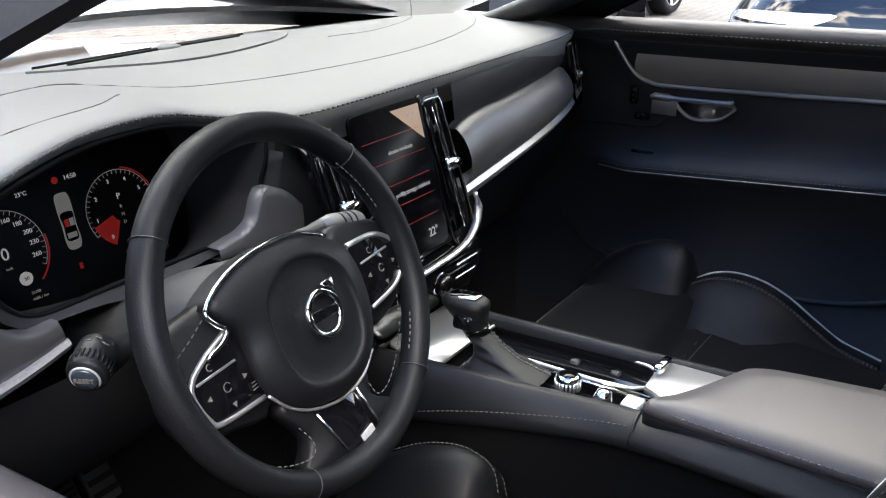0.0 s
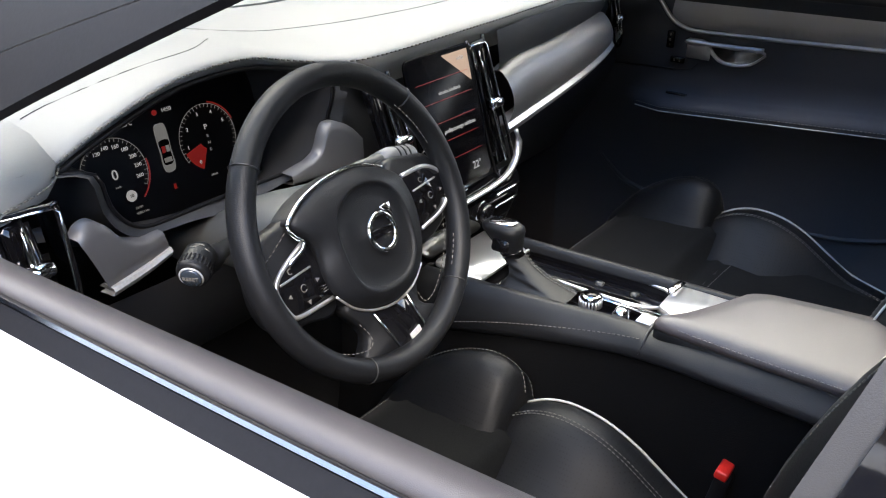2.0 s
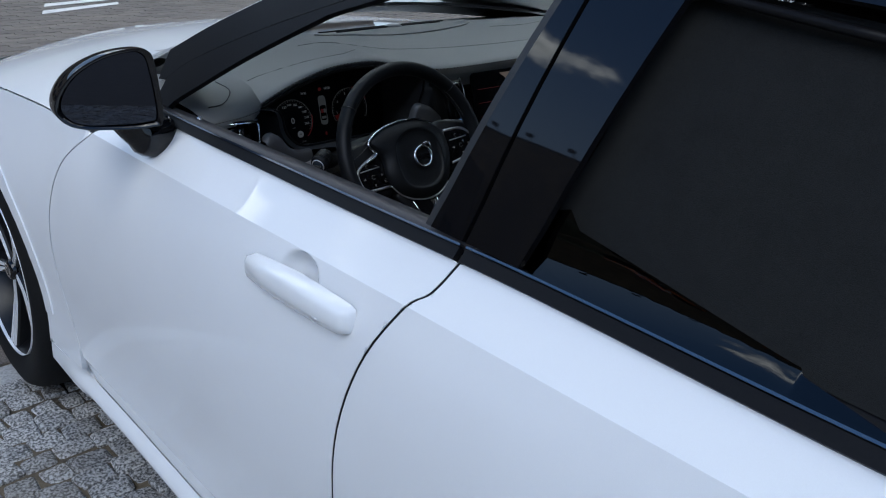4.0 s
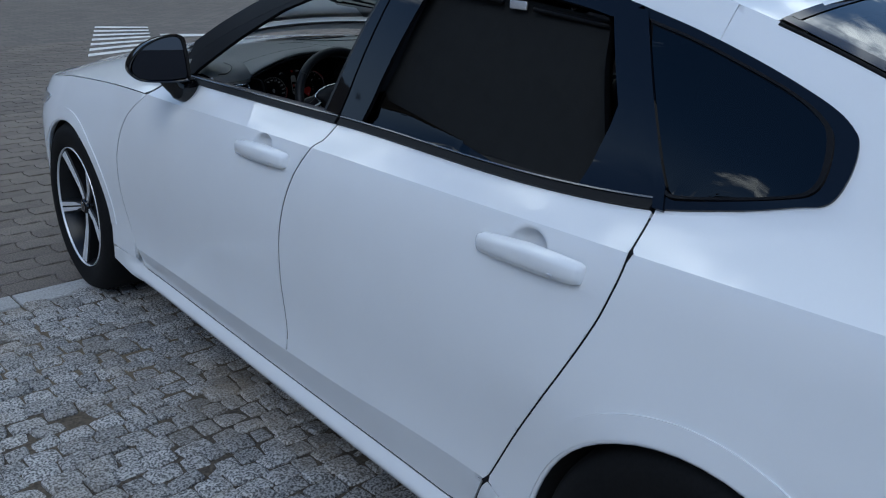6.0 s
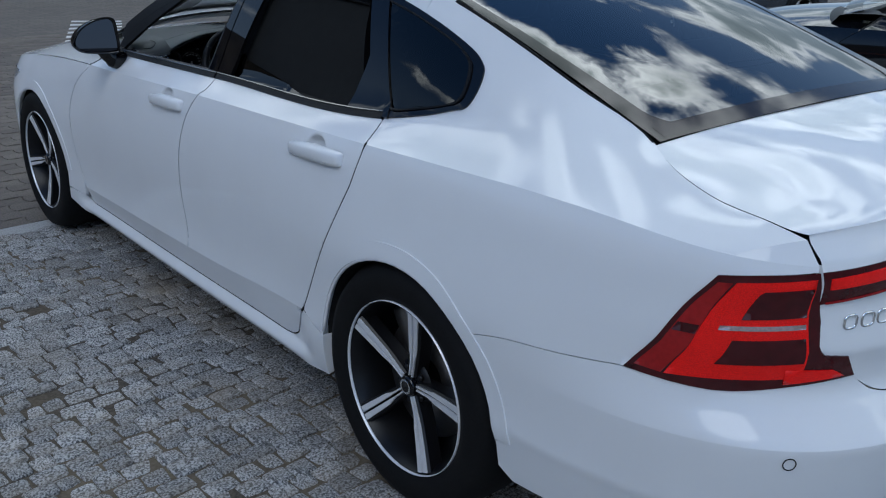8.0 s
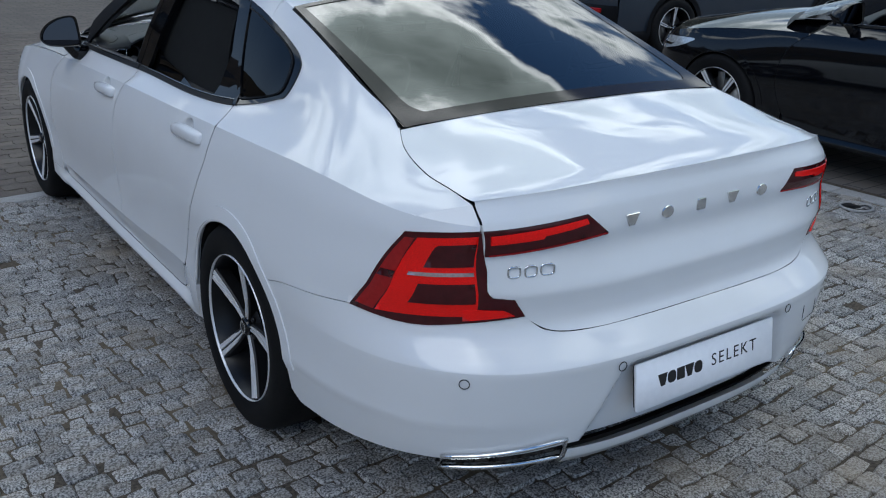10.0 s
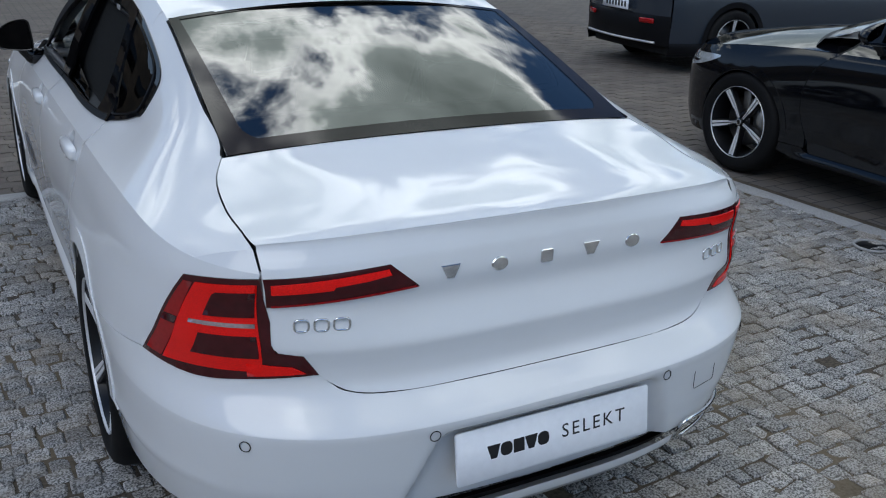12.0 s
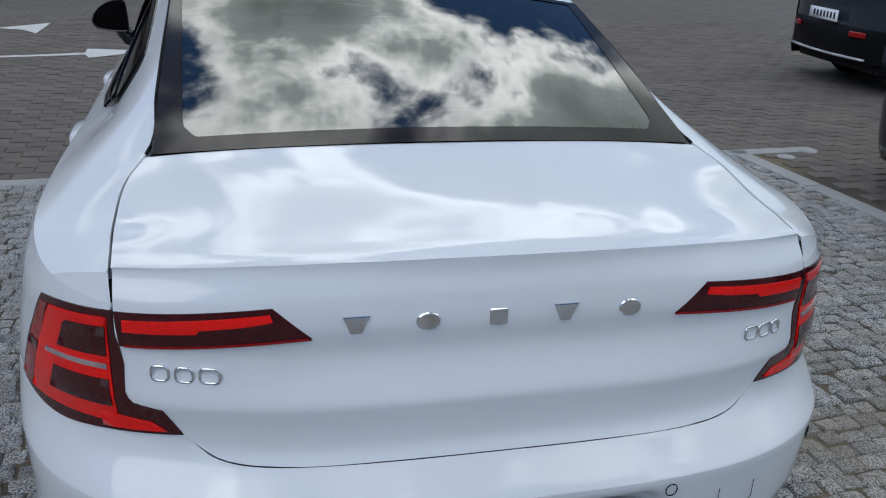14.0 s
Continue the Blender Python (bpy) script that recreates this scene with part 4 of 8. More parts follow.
    lens("main_lens", [(0.215, 0.05), (0.975, 0.09), (0.975, 0.955), (0.225, 0.945)], "red", 0.0050, "bright red prismatic lens")
    lens("inset_top", [(0.47, 0.625), (0.955, 0.635), (0.965, 0.885), (0.53, 0.875), (0.50, 0.85)], "red_dark", 0.0066, "dark smoked inset")
    lens("inset_low", [(0.43, 0.225), (0.955, 0.245), (0.955, 0.455), (0.46, 0.445)], "red_dark", 0.0066, "dark smoked inset")
    lens("inner_lens", [(0.05, 0.46), (0.21, 0.46), (0.21, 0.54), (0.055, 0.54)], "red_dark", 0.0062)
    lens("clear_bar", [(0.34, 0.525), (0.955, 0.535), (0.955, 0.575), (0.34, 0.565)], "lens_clear", 0.0070, "clear reversing lens")
    lay("foot_lens", [T(0.690, -0.925, 0.722), T(0.600, -0.967, 0.716), T(0.574, -0.978, 0.700), T(0.690, -0.925, 0.689)], "red", fn=side, lift=0.0062, rim=0.003, parent=lamp, du=0.03)

    def bumper_fn(u, z):
        p = side(u, z)
        edge_x = 0.315 + 0.10 * (0.56 - z) / 0.25
        k = min(1.0, max(0.0, (edge_x - abs(p.x)) / 0.035)) * min(1.0, max(0.0, (0.556 - z) / 0.03))
        return p + Vector((0, 0.030 * k * k * (3 - 2 * k), 0))

    # bumper, its crease and lower trims
    arch_b = [p for p in arch_line(AXLE_R, 180, 130)[::-1] if p[1] < 0.607]
    bumper_line = [*[(u, z - 0.0024) for u, z in seam[::-1]], (out[0], out[1] - 0.002), *curve([out, low, T(0.68, -0.93, 0.682), tip], 4)[1:],
                        *curve([T(0.53, -1.0, 0.672), T(0.50, -1.02, 0.652), T(0.42, -1.05, 0.641), T(0.2, -1.06, 0.640), (TAIL - 1.5, 0.640)], 5),
                        (TAIL - 1.5, 0.315), (tail_u(0.45, -1.07, 0.33), 0.33), (tail_u(0.75, -0.93, 0.30), 0.30), (tail_u(0.88, -0.6, 0.28), 0.28), (-0.42, 0.275), (-0.375, 0.30), *arch_b[::-1]]
    bm = panel(bumper_line, bumper_fn, rim=0.03, du=0.016, dv=0.014, fold=0.578)
    skin("rear_bumper", flip(bm) if mir else bm, "paint", car, "white rear bumper cover")
    # liner of the wheel arches
    for yc in (AXLE_R, AXLE_F):
        bm = bmesh.new()
        sheet(bm, [[(x, yc + 0.372 * math.cos(radians(a)), WHEEL_Z + 0.36 * math.sin(radians(a))) for a in np.linspace(-3, 183, 30)] for x in (-0.885, -0.60)])
        sheet(bm, [[(-0.60, yc + r * math.cos(radians(a)), WHEEL_Z + r * 0.97 * math.sin(radians(a))) for a in np.linspace(-22, 202, 30)] for r in (0.372, 0.10)])
        part("arch_liner", flip(bm) if mir else bm, "under", car)
        lip_line = [side(u, z) + Vector((0.004, 0, 0)) for u, z in arch_line(yc, 6, 174)]
        bm = tube(lip_line, 0.006, 6)
        part("arch_lip", flip(bm) if mir else bm, "paint", car)
        ribbon("arch_flange", arch_line(yc, 7, 173, 40, ARCH + 0.002), arch_line(yc, 7, 173, 40, ARCH + 0.046), "paint", fn=side, lift=0.0035)
    # head lamp
    hl = new("head_lamp")
    hl.parent = car
    hp = [(3.22, 0.758), (3.45, 0.752), (3.75, 0.735), (3.98, 0.700), (3.95, 0.655), (3.70, 0.640), (3.45, 0.672), (3.28, 0.720)]
    lay("lens", curve(hp, 4, True), "lamp_glass", fn=side, lift=0.004, parent=hl, label="clear head lamp lens")
    lay("dark_inset", [(3.45, 0.700), (3.9, 0.685), (3.9, 0.672), (3.5, 0.682)], "black_gloss", fn=side, lift=0.007, parent=hl)

    # exhaust finisher
    ex = new("exhaust_trim")
    ex.parent = car
    e0, e1 = T(0.46, -1.06, 0.345), T(0.755, -0.92, 0.300)
    ln = []
    for k in np.linspace(0, 1, 12):
        u = e0[0] + (e1[0] - e0[0]) * k
        ln.append((u, 0.358 - 0.044 * k, 0.296 - 0.022 * k))
    ring = [side(u, b) + Vector((0, -0.012, 0)) for u, b, c2 in ln] + [side(u, c2) + Vector((0, -0.012, 0)) for u, b, c2 in ln[::-1]]
    bm = tube(ring, 0.0065, 6, closed=True)
    part("chrome_surround", flip(bm) if mir else bm, "chrome", ex, "chrome exhaust surround")
    bm = bmesh.new()
    sheet(bm, [[side(u, b) + Vector((0, 0.012, 0)) for u, b, c2 in ln], [side(u, c2) + Vector((0, 0.012, 0)) for u, b, c2 in ln]])
    part("outlet", flip(bm) if mir else bm, "black_gloss", ex)

# ---- middle pieces: bonnet, screens, roof, boot lid, lower tail ----


def across(yf, zf, xs, rows):
    return [[(x, yf(r, x), zf(r, x)) for x in xs] for r in rows]


def crosswise(a, b, crown=0.0, bow=0.0, n=22):
    """Points from one side to the other, crowned upwards and bowed in y."""
    return [Vector((a[0] + (b[0] - a[0]) * t, a[1] + (b[1] - a[1]) * t + bow * (1 - (2 * t - 1) ** 2), a[2] + (b[2] - a[2]) * t + crown * (1 - (2 * t - 1) ** 2))) for t in np.linspace(0, 1, n + 1)]


def mirrored(p):
    return Vector((-p[0], p[1], p[2]))


def spanned(name, edge, crown, bow, material, label="", lift=0.0, parent=car):
    bm = bmesh.new()
    sheet(bm, [crosswise(p, mirrored(p), c, b) for p, c, b in zip(edge, crown, bow)])
    bm.normal_update()
    if sum(f.normal.z for f in bm.faces) < 0:
        bmesh.ops.reverse_faces(bm, faces=bm.faces[:])
    if lift:
        for v in bm.verts:
            v.co.z += lift
    return skin(name, bm, material, parent, label)


# roof from the windscreen head to the rear window head
ys = np.linspace(1.32, 0.185, 26)
roof = spanned("roof", [rail_at(y) for y in ys], [0.045] * 26, [0.10 * max(0, (y - 0.95) / 0.37) for y in ys], "paint")
# out of view; its assumed pale colour brightens the cabin
spanned("headlining", [rail_at(y) - Vector((-0.02, 0, 0.035)) for y in ys], [0.04] * 26, [0.0] * 26, "lining_bounce")
# rear window: body-colour gutter, black border, glass
ys = np.linspace(0.180, -0.506, 24)
even = [rail_at(y) for y in ys]
even_x, even_z = (np.polyfit([p.y for p in even], [p[i] for p in even], 2) for i in (0, 2))


def pane_edge(y):
    """The rear window's side edge, an even arc along the roof rail."""
    p = rail_at(y)
    return Vector((float(np.polyval(even_x, p.y)), p.y, float(np.polyval(even_z, p.y))))


spanned("rear_window_border", [pane_edge(y) + Vector((0.004, 0, 0)) for y in ys], [0.040 - 0.018 * k for k in np.linspace(0, 1, 24)], [0.03 - 0.055 * k for k in np.linspace(0, 1, 24)], "rear_glass", "dark rear window reflecting clouds", 0.002)


def on_pane(y, x):
    """A place on the outer face of the rear window."""
    p = pane_edge(y)
    k = (0.18 - y) / 0.686
    q = 1 - min(1.0, abs(x) / -p.x) ** 2
    return Vector((x, p.y + (0.03 - 0.055 * k) * q, p.z + (0.040 - 0.018 * k) * q + 0.0032))


for s in (-1, 1):
    bm = bmesh.new()
    rows = []
    for y in np.linspace(0.180, -0.506, 30):
        w = -pane_edge(y).x
        inner = 0.030 + 0.035 * (0.18 - y) / 0.686
        inner += max(0.0, 0.055 - math.sqrt(max(0.0, 0.055 ** 2 - max(0.0, -0.415 - y) ** 2))) if y > -0.468 else 0.055
        rows.append([on_pane(y, s * (w - d * inner)) for d in (0.05, 0.5, 1.0)])
    sheet(bm, rows)
    part("ceramic_border", bm, "ceramic", car, "dark printed border of the rear window")
for y0, y1 in ((-0.466, -0.506), (0.180, 0.160)):
    bm = bmesh.new()
    sheet(bm, [[on_pane(y, x * (-pane_edge(y).x - 0.03)) + Vector((0, 0, 0.0006)) for x in np.linspace(-1, 1, 31)] for y in np.linspace(y0, y1, 5)])
    part("ceramic_border", bm, "ceramic", car)
# rubber channel round the glass
bm = tube([rail_at(y) + Vector((-0.001, 0, -0.004)) for y in np.linspace(0.18, -0.50, 24)], 0.0045, 6)
for s in (-1, 1):
    part("window_seal", bm.copy() if s < 0 else flip(bm), "rubber", car)
# parcel shelf and rear head rests behind the glass
bm = block(1.2, 0.34, 0.02, 0.008)
part("parcel_shelf", on(pose(0, -0.22, 0.98), bm), "plastic", car)

def tail_point(x, z, lift=0.0):
    n, w, ln = tail_n(z), half_width(TAIL, min(z, 0.96)), TAIL - tail_y(z)
    f = max(1e-4, 1 - min(1.0, abs(x) / w) ** n)
    return Vector((x, TAIL - ln * f ** (1 / n) - lift, z))


# rain channel under the lid's side gaps, blackened to give them their shade
for s in (-1, 1):
    bm = bmesh.new()
    rows = [[(s * (-p.x - 0.035), p.y, p.z - 0.022), (s * (-p.x - 0.004), p.y, p.z - 0.013), (s * (-p.x + 0.014), p.y, p.z - 0.016)] for p in (rail_at(u) for u in np.linspace(-0.42, -0.822, 16))]
    sheet(bm, rows)
    part("rain_channel", bm, "black_trim", car)
    # a black strip does the same for the upright gap beside the lid
    bm = bmesh.new()
    sheet(bm, [[tail_point(s * x, z, -0.014) for x in (0.640, 0.655, 0.664)] for z in np.linspace(0.70, 0.958, 12)])
    part("lid_jamb", bm, "black_trim", car)

# boot lid top
lid = new("boot_lid")
lid.parent = car
tagged(lid, "closed white boot lid with chrome badges")
lip_c = spline((0.0, -1.022, 1.000), (0.2, -1.018, 0.999), (0.4, -0.998, 0.994), (0.55, -0.965, 0.985), (0.655, -0.915, 0.973))


def lid_top(s, t):
    """s across from -1 to 1, t from the rear window (0) to the lip (1)."""
    e = rail_at(-0.512 + (-0.828 + 0.512) * t) + Vector((0.005, 0, 0))
    a = abs(s)
    front = rail_at(-0.512)
    ly, lz = lip_c(a * 0.655)
    fy = front.y + 0.006 - 0.020 * (1 - s * s)
    y = fy + (ly - fy) * t + (e.y - (front.y + (lip_c(0.655)[0] - front.y) * t)) * a ** 4
    mid = front.z + 0.024 + (1.000 - front.z - 0.024) * t + 0.010 * math.sin(math.pi * t)
    z = e.z + (mid - e.z) * (1 - a ** 2.6) + (lz - (0.973 + 0.027 * (1 - a ** 2.6))) * max(0.0, (t - 0.6) / 0.4)
    if t > 0.84:
        z += 0.008 * ((t - 0.84) / 0.16) ** 2
    return Vector((s * -e.x, y, z))


bm = bmesh.new()
sheet(bm, [[lid_top(s, t) for s in np.linspace(-1, 1, 41)] for t in [*np.linspace(0, 0.84, 18), 0.88, 0.92, 0.95, 0.975, 0.99, 1.0]])
bm.normal_update()
if sum(f.normal.z for f in bm.faces) < 0:
    bmesh.ops.reverse_faces(bm, faces=bm.faces[:])
skin("lid_top", bm, "paint", lid)


bumper_top = spline((0.0, 0.640), (0.2, 0.640), (0.40, 0.641), (0.46, 0.645), (0.50, 0.654), (0.53, 0.672), (0.552, 0.692), (0.57, 0.71))


def lid_face(s, t):
    """The lid's rear face: s across, t from the lip (0) down to the bumper (1)."""
    ly, lz = lip_c(abs(s) * 0.655)
    lz += 0.008
    zb = bumper_top(abs(s) * 0.555) + 0.002
    z = lz + (zb - lz) * t
    xw = 0.658 - 0.10 * max(0.0, (t - 0.70) / 0.3) ** 1.5
    x = s * xw
    # depth of the tail surface at this x
    n, w, ln = tail_n(z), half_width(TAIL, min(z, 0.96)), TAIL - tail_y(z)
    ys_ = TAIL - ln * max(0.0, 1 - min(1.0, abs(x) / w) ** n) ** (1 / n)
    k = min(1.0, t / 0.16)
    k = k * k * (3 - 2 * k)
    return Vector((x, (ly - 0.001) * (1 - k) + (ys_ - 0.001) * k, z))


bm = bmesh.new()
sheet(bm, [[lid_face(s, t) for s in np.linspace(-1, 1, 61)] for t in [0, 0.01, 0.03, 0.06, 0.1, *np.linspace(0.14, 1, 44)]])
bm.normal_update()
if sum(f.normal.y for f in bm.faces) > 0:
    bmesh.ops.reverse_faces(bm, faces=bm.faces[:])
edges = [e for e in bm.edges if e.is_boundary and e.verts[0].co.z < 0.93]
for e in edges:
    p, q = e.verts
    bm.faces.new([bm.verts.new(p.co), bm.verts.new(q.co), bm.verts.new(q.co + Vector((0, 0.03, 0))), bm.verts.new(p.co + Vector((0, 0.03, 0)))])
skin("lid_face", bm, "paint", lid)
# lamps in the lid
for s in (-1, 1):
    def patch(name, pts, material, lift, parent, label="", s=s):
        bm = panel([(p[0], p[1]) for p in pts], lambda x, z: tail_point(x, z, lift), 0.03, 0.02, 0)
        bm.normal_update()
        if sum(f.normal.y for f in bm.faces) > 0:
            bmesh.ops.reverse_faces(bm, faces=bm.faces[:])
        ed = [e for e in bm.edges if e.is_boundary]
        for e in ed:
            p, q = e.verts
            bm.faces.new([bm.verts.new(p.co), bm.verts.new(q.co), bm.verts.new(q.co + Vector((0, 0.006, 0))), bm.verts.new(p.co + Vector((0, 0.006, 0)))])
        if s > 0:
            flip(bm)
        return skin(name, bm, material, parent, label)
    ll = patch("lid_lamp", [(-0.658, 0.917), (-0.40, 0.936), (-0.335, 0.880), (-0.653, 0.853)], "red_dark", 0.003, lid, "dark red lamp set into the boot lid")
    patch("light_strip", [(-0.645, 0.905), (-0.405, 0.926), (-0.40, 0.914), (-0.45, 0.906), (-0.52, 0.899), (-0.525, 0.892), (-0.645, 0.884)], "red", 0.006, ll, "bright red strip")
    patch("red_edge", [(-0.645, 0.8575), (-0.345, 0.882), (-0.337, 0.8785), (-0.645, 0.8535)], "red_deep", 0.0055, ll)
# the row of chrome marks: plain shapes
for k, x in enumerate((-0.262, -0.137, -0.010, 0.115, 0.240)):
    if k in (1, 4):
        bm = plateau([(0.022 * math.cos(a), 0.017 * math.sin(a)) for a in np.linspace(0, 2 * math.pi, 20, endpoint=False)], 0.005, 0.002)
    elif k == 2:
        bm = plateau(rounded(0.034, 0.032, 0.004), 0.005, 0.002)
    else:
        bm = plateau([(-0.024, 0.016), (0.024, 0.016), (0.010, -0.016), (-0.010, -0.016)][::-1], 0.005, 0.002)
    part("badge", on(Matrix.Translation(tail_point(x, 0.902, 0.0)) @ pose(0, 0, 0, 90, 0, 0), bm), "chrome", lid, "small chrome badge shape", smooth=False)
for x0, marks in ((-0.548, ((-0.040, 0.030), (0.0, 0.030), (0.042, 0.034))), (0.553, ((-0.030, 0.032), (0.006, 0.030), (0.036, 0.020)))):
    for dx, w in marks:
        ring = rounded(w, 0.027, 0.009)
        bm = tube([(p[0], p[1], 0.002) for p in ring], 0.0030, 6, closed=True)
        yaw = math.degrees(math.atan2((tail_point(x0 + 0.02, 0.80) - tail_point(x0 - 0.02, 0.80)).y, 0.04))
        part("model_badge", on(Matrix.Translation(tail_point(x0 + dx, 0.812, 0.0)) @ pose(0, 0, 0, 0, 0, yaw) @ pose(0, 0, 0, 90, 0, 0), bm), "chrome", lid, "chrome badge bar")

# black diffuser, white lower lip, number plate, sensors
for z0, z1, ext, name, material in ((0.318, 0.288, 0.66, "diffuser", "black_trim"), (0.300, 0.245, 0.44, "lower_lip", "paint")):
    bm = bmesh.new()
    xs = np.linspace(-ext, ext, 41)
    dz = [0.012 * (abs(x) / ext) ** 4 for x in xs]
    sheet(bm, [[tail_point(x, z0 + d, 0.006 if name == "lower_lip" else -0.010) for x, d in zip(xs, dz)], [tail_point(x, (z0 + z1) / 2 + d, 0.010 if name == "lower_lip" else -0.02) for x, d in zip(xs, dz)], [tail_point(x, z1 + d, 0.004 if name == "lower_lip" else -0.02) for x, d in zip(xs, dz)],
               [tail_point(x, z1 + d, -0.05) for x, d in zip(xs, dz)]])
    part(name, bm, material, car)
np_thing = new("number_plate")
np_thing.parent = car
PL = pose(0.0, -1.118, 0.467, 90 - 8, 0, 0)
bm = plateau(rounded(0.556, 0.132, 0.008), 0.006, 0.001)
part("board", on(PL, bm), "plate", np_thing, "white card plate")
bm = block(0.540, 0.118, 0.012, 0.003)
part("holder", on(PL @ pose(0, 0, -0.007), bm), "black_trim", np_thing)
for k in range(5):
    w = 0.028
    pts = rounded(0.032, 0.034, 0.013) if k in (1, 4) else rounded(0.030, 0.034, 0.002) if k == 2 else [(-0.018, 0.017), (-0.008, -0.017), (0.008, -0.017), (0.018, 0.017)]
    part("mark", on(PL @ pose(-0.178 + 0.0345 * k, 0.0, 0.0058), plateau(pts, 0.0008)), "ink", np_thing, "black mark", smooth=False)
part("word", on(PL @ pose(0.108, 0.002, 0.0062), lettering("SELEKT", 0.050, 0.0003, 1.25)), "ink", np_thing, "thin black lettering", smooth=False)
for x, z in ((-0.722, 0.55), (-0.332, 0.55), (0.332, 0.55), (0.722, 0.55)):
    p, q = tail_point(x, z), tail_point(x + 0.02, z)
    yaw = math.degrees(math.atan2((q - p).y, 0.02))
    bm = tube([(0.0125 * math.cos(a), 0.0125 * math.sin(a), 0.0) for a in np.linspace(0, 2 * math.pi, 20, endpoint=False)], 0.0012, 5, closed=True)
    part("parking_sensor", on(Matrix.Translation(p + Vector((0, -0.0035, 0))) @ pose(0, 0, 0, 0, 0, yaw) @ pose(0, 0, 0, 90, 0, 0), bm), "black_trim", car)
p, q = tail_point(0.50, 0.50), tail_point(0.52, 0.50)
yaw = math.degrees(math.atan2((q - p).y, 0.02))
bm = tube([(a, b, 0) for a, b in rounded(0.095, 0.065, 0.010)], 0.0009, 4, closed=True)
part("towing_eye_cover", on(Matrix.Translation(p + Vector((0, -0.001, 0))) @ pose(0, 0, 0, 0, 0, yaw) @ pose(0, 0, 0, 90, 0, 0), bm), "black_trim", car)

# bonnet, front apron, windscreen
ys = np.linspace(2.28, 3.60, 22)
spanned("bonnet", [side(y, crease_z(y)) + Vector((0.0045, 0, 0.0005)) for y in ys], [0.115 - 0.055 * max(0, (y - 2.3) / 1.3) ** 2 for y in ys], [0.22 * ((y - 2.28) / 1.32) ** 2 for y in ys], "paint")
bm = bmesh.new()
us = np.linspace(3.3, 4.45, 20)
left = [[side(u, z) for u in us] for z in np.linspace(0.22, 0.80, 10)]
sheet(bm, [r + [mirrored(p) for p in r[::-1][1:]] for r in left])
part("front_apron", bm, "paint", car)
ys = np.linspace(1.32, 2.44, 22)
spanned("windscreen", [rail_at(y) + Vector((0.012, 0, 0.002)) for y in ys], [0.045 + 0.01 * k for k in np.linspace(0, 1, 22)], [0.10 + 0.14 * k for k in np.linspace(0, 1, 22)], "clear", "clear windscreen")
bm = bmesh.new()
sheet(bm, [[q - Vector((0, 0.003, 0.004)) for q in crosswise(rail_at(y) + Vector((0.014, 0, 0.002)), mirrored(rail_at(y) + Vector((0.014, 0, 0.002))), 0.045 + 0.01 * (y - 1.32) / 1.12, 0.10 + 0.14 * (y - 1.32) / 1.12)] for y in (2.335, 2.37, 2.41, 2.44)])
part("screen_print", bm, "black_trim", car, "black printed foot of the windscreen")
bm = bmesh.new()
sheet(bm, [crosswise(Vector((-0.735, 2.40, 0.965)), Vector((0.735, 2.40, 0.965)), 0.012, 0.25), crosswise(Vector((-0.745, 2.47, 0.960)), Vector((0.745, 2.47, 0.960)), 0.020, 0.27), crosswise(Vector((-0.78, 2.50, 0.91)), Vector((0.78, 2.50, 0.91)), 0.070, 0.28)])
part("cowl", bm, "black_trim", car)
# floor pan
bm = block(1.50, 3.9, 0.05, 0.02)
part("floor_pan", on(pose(0, 1.42, 0.22), bm), "under", car)


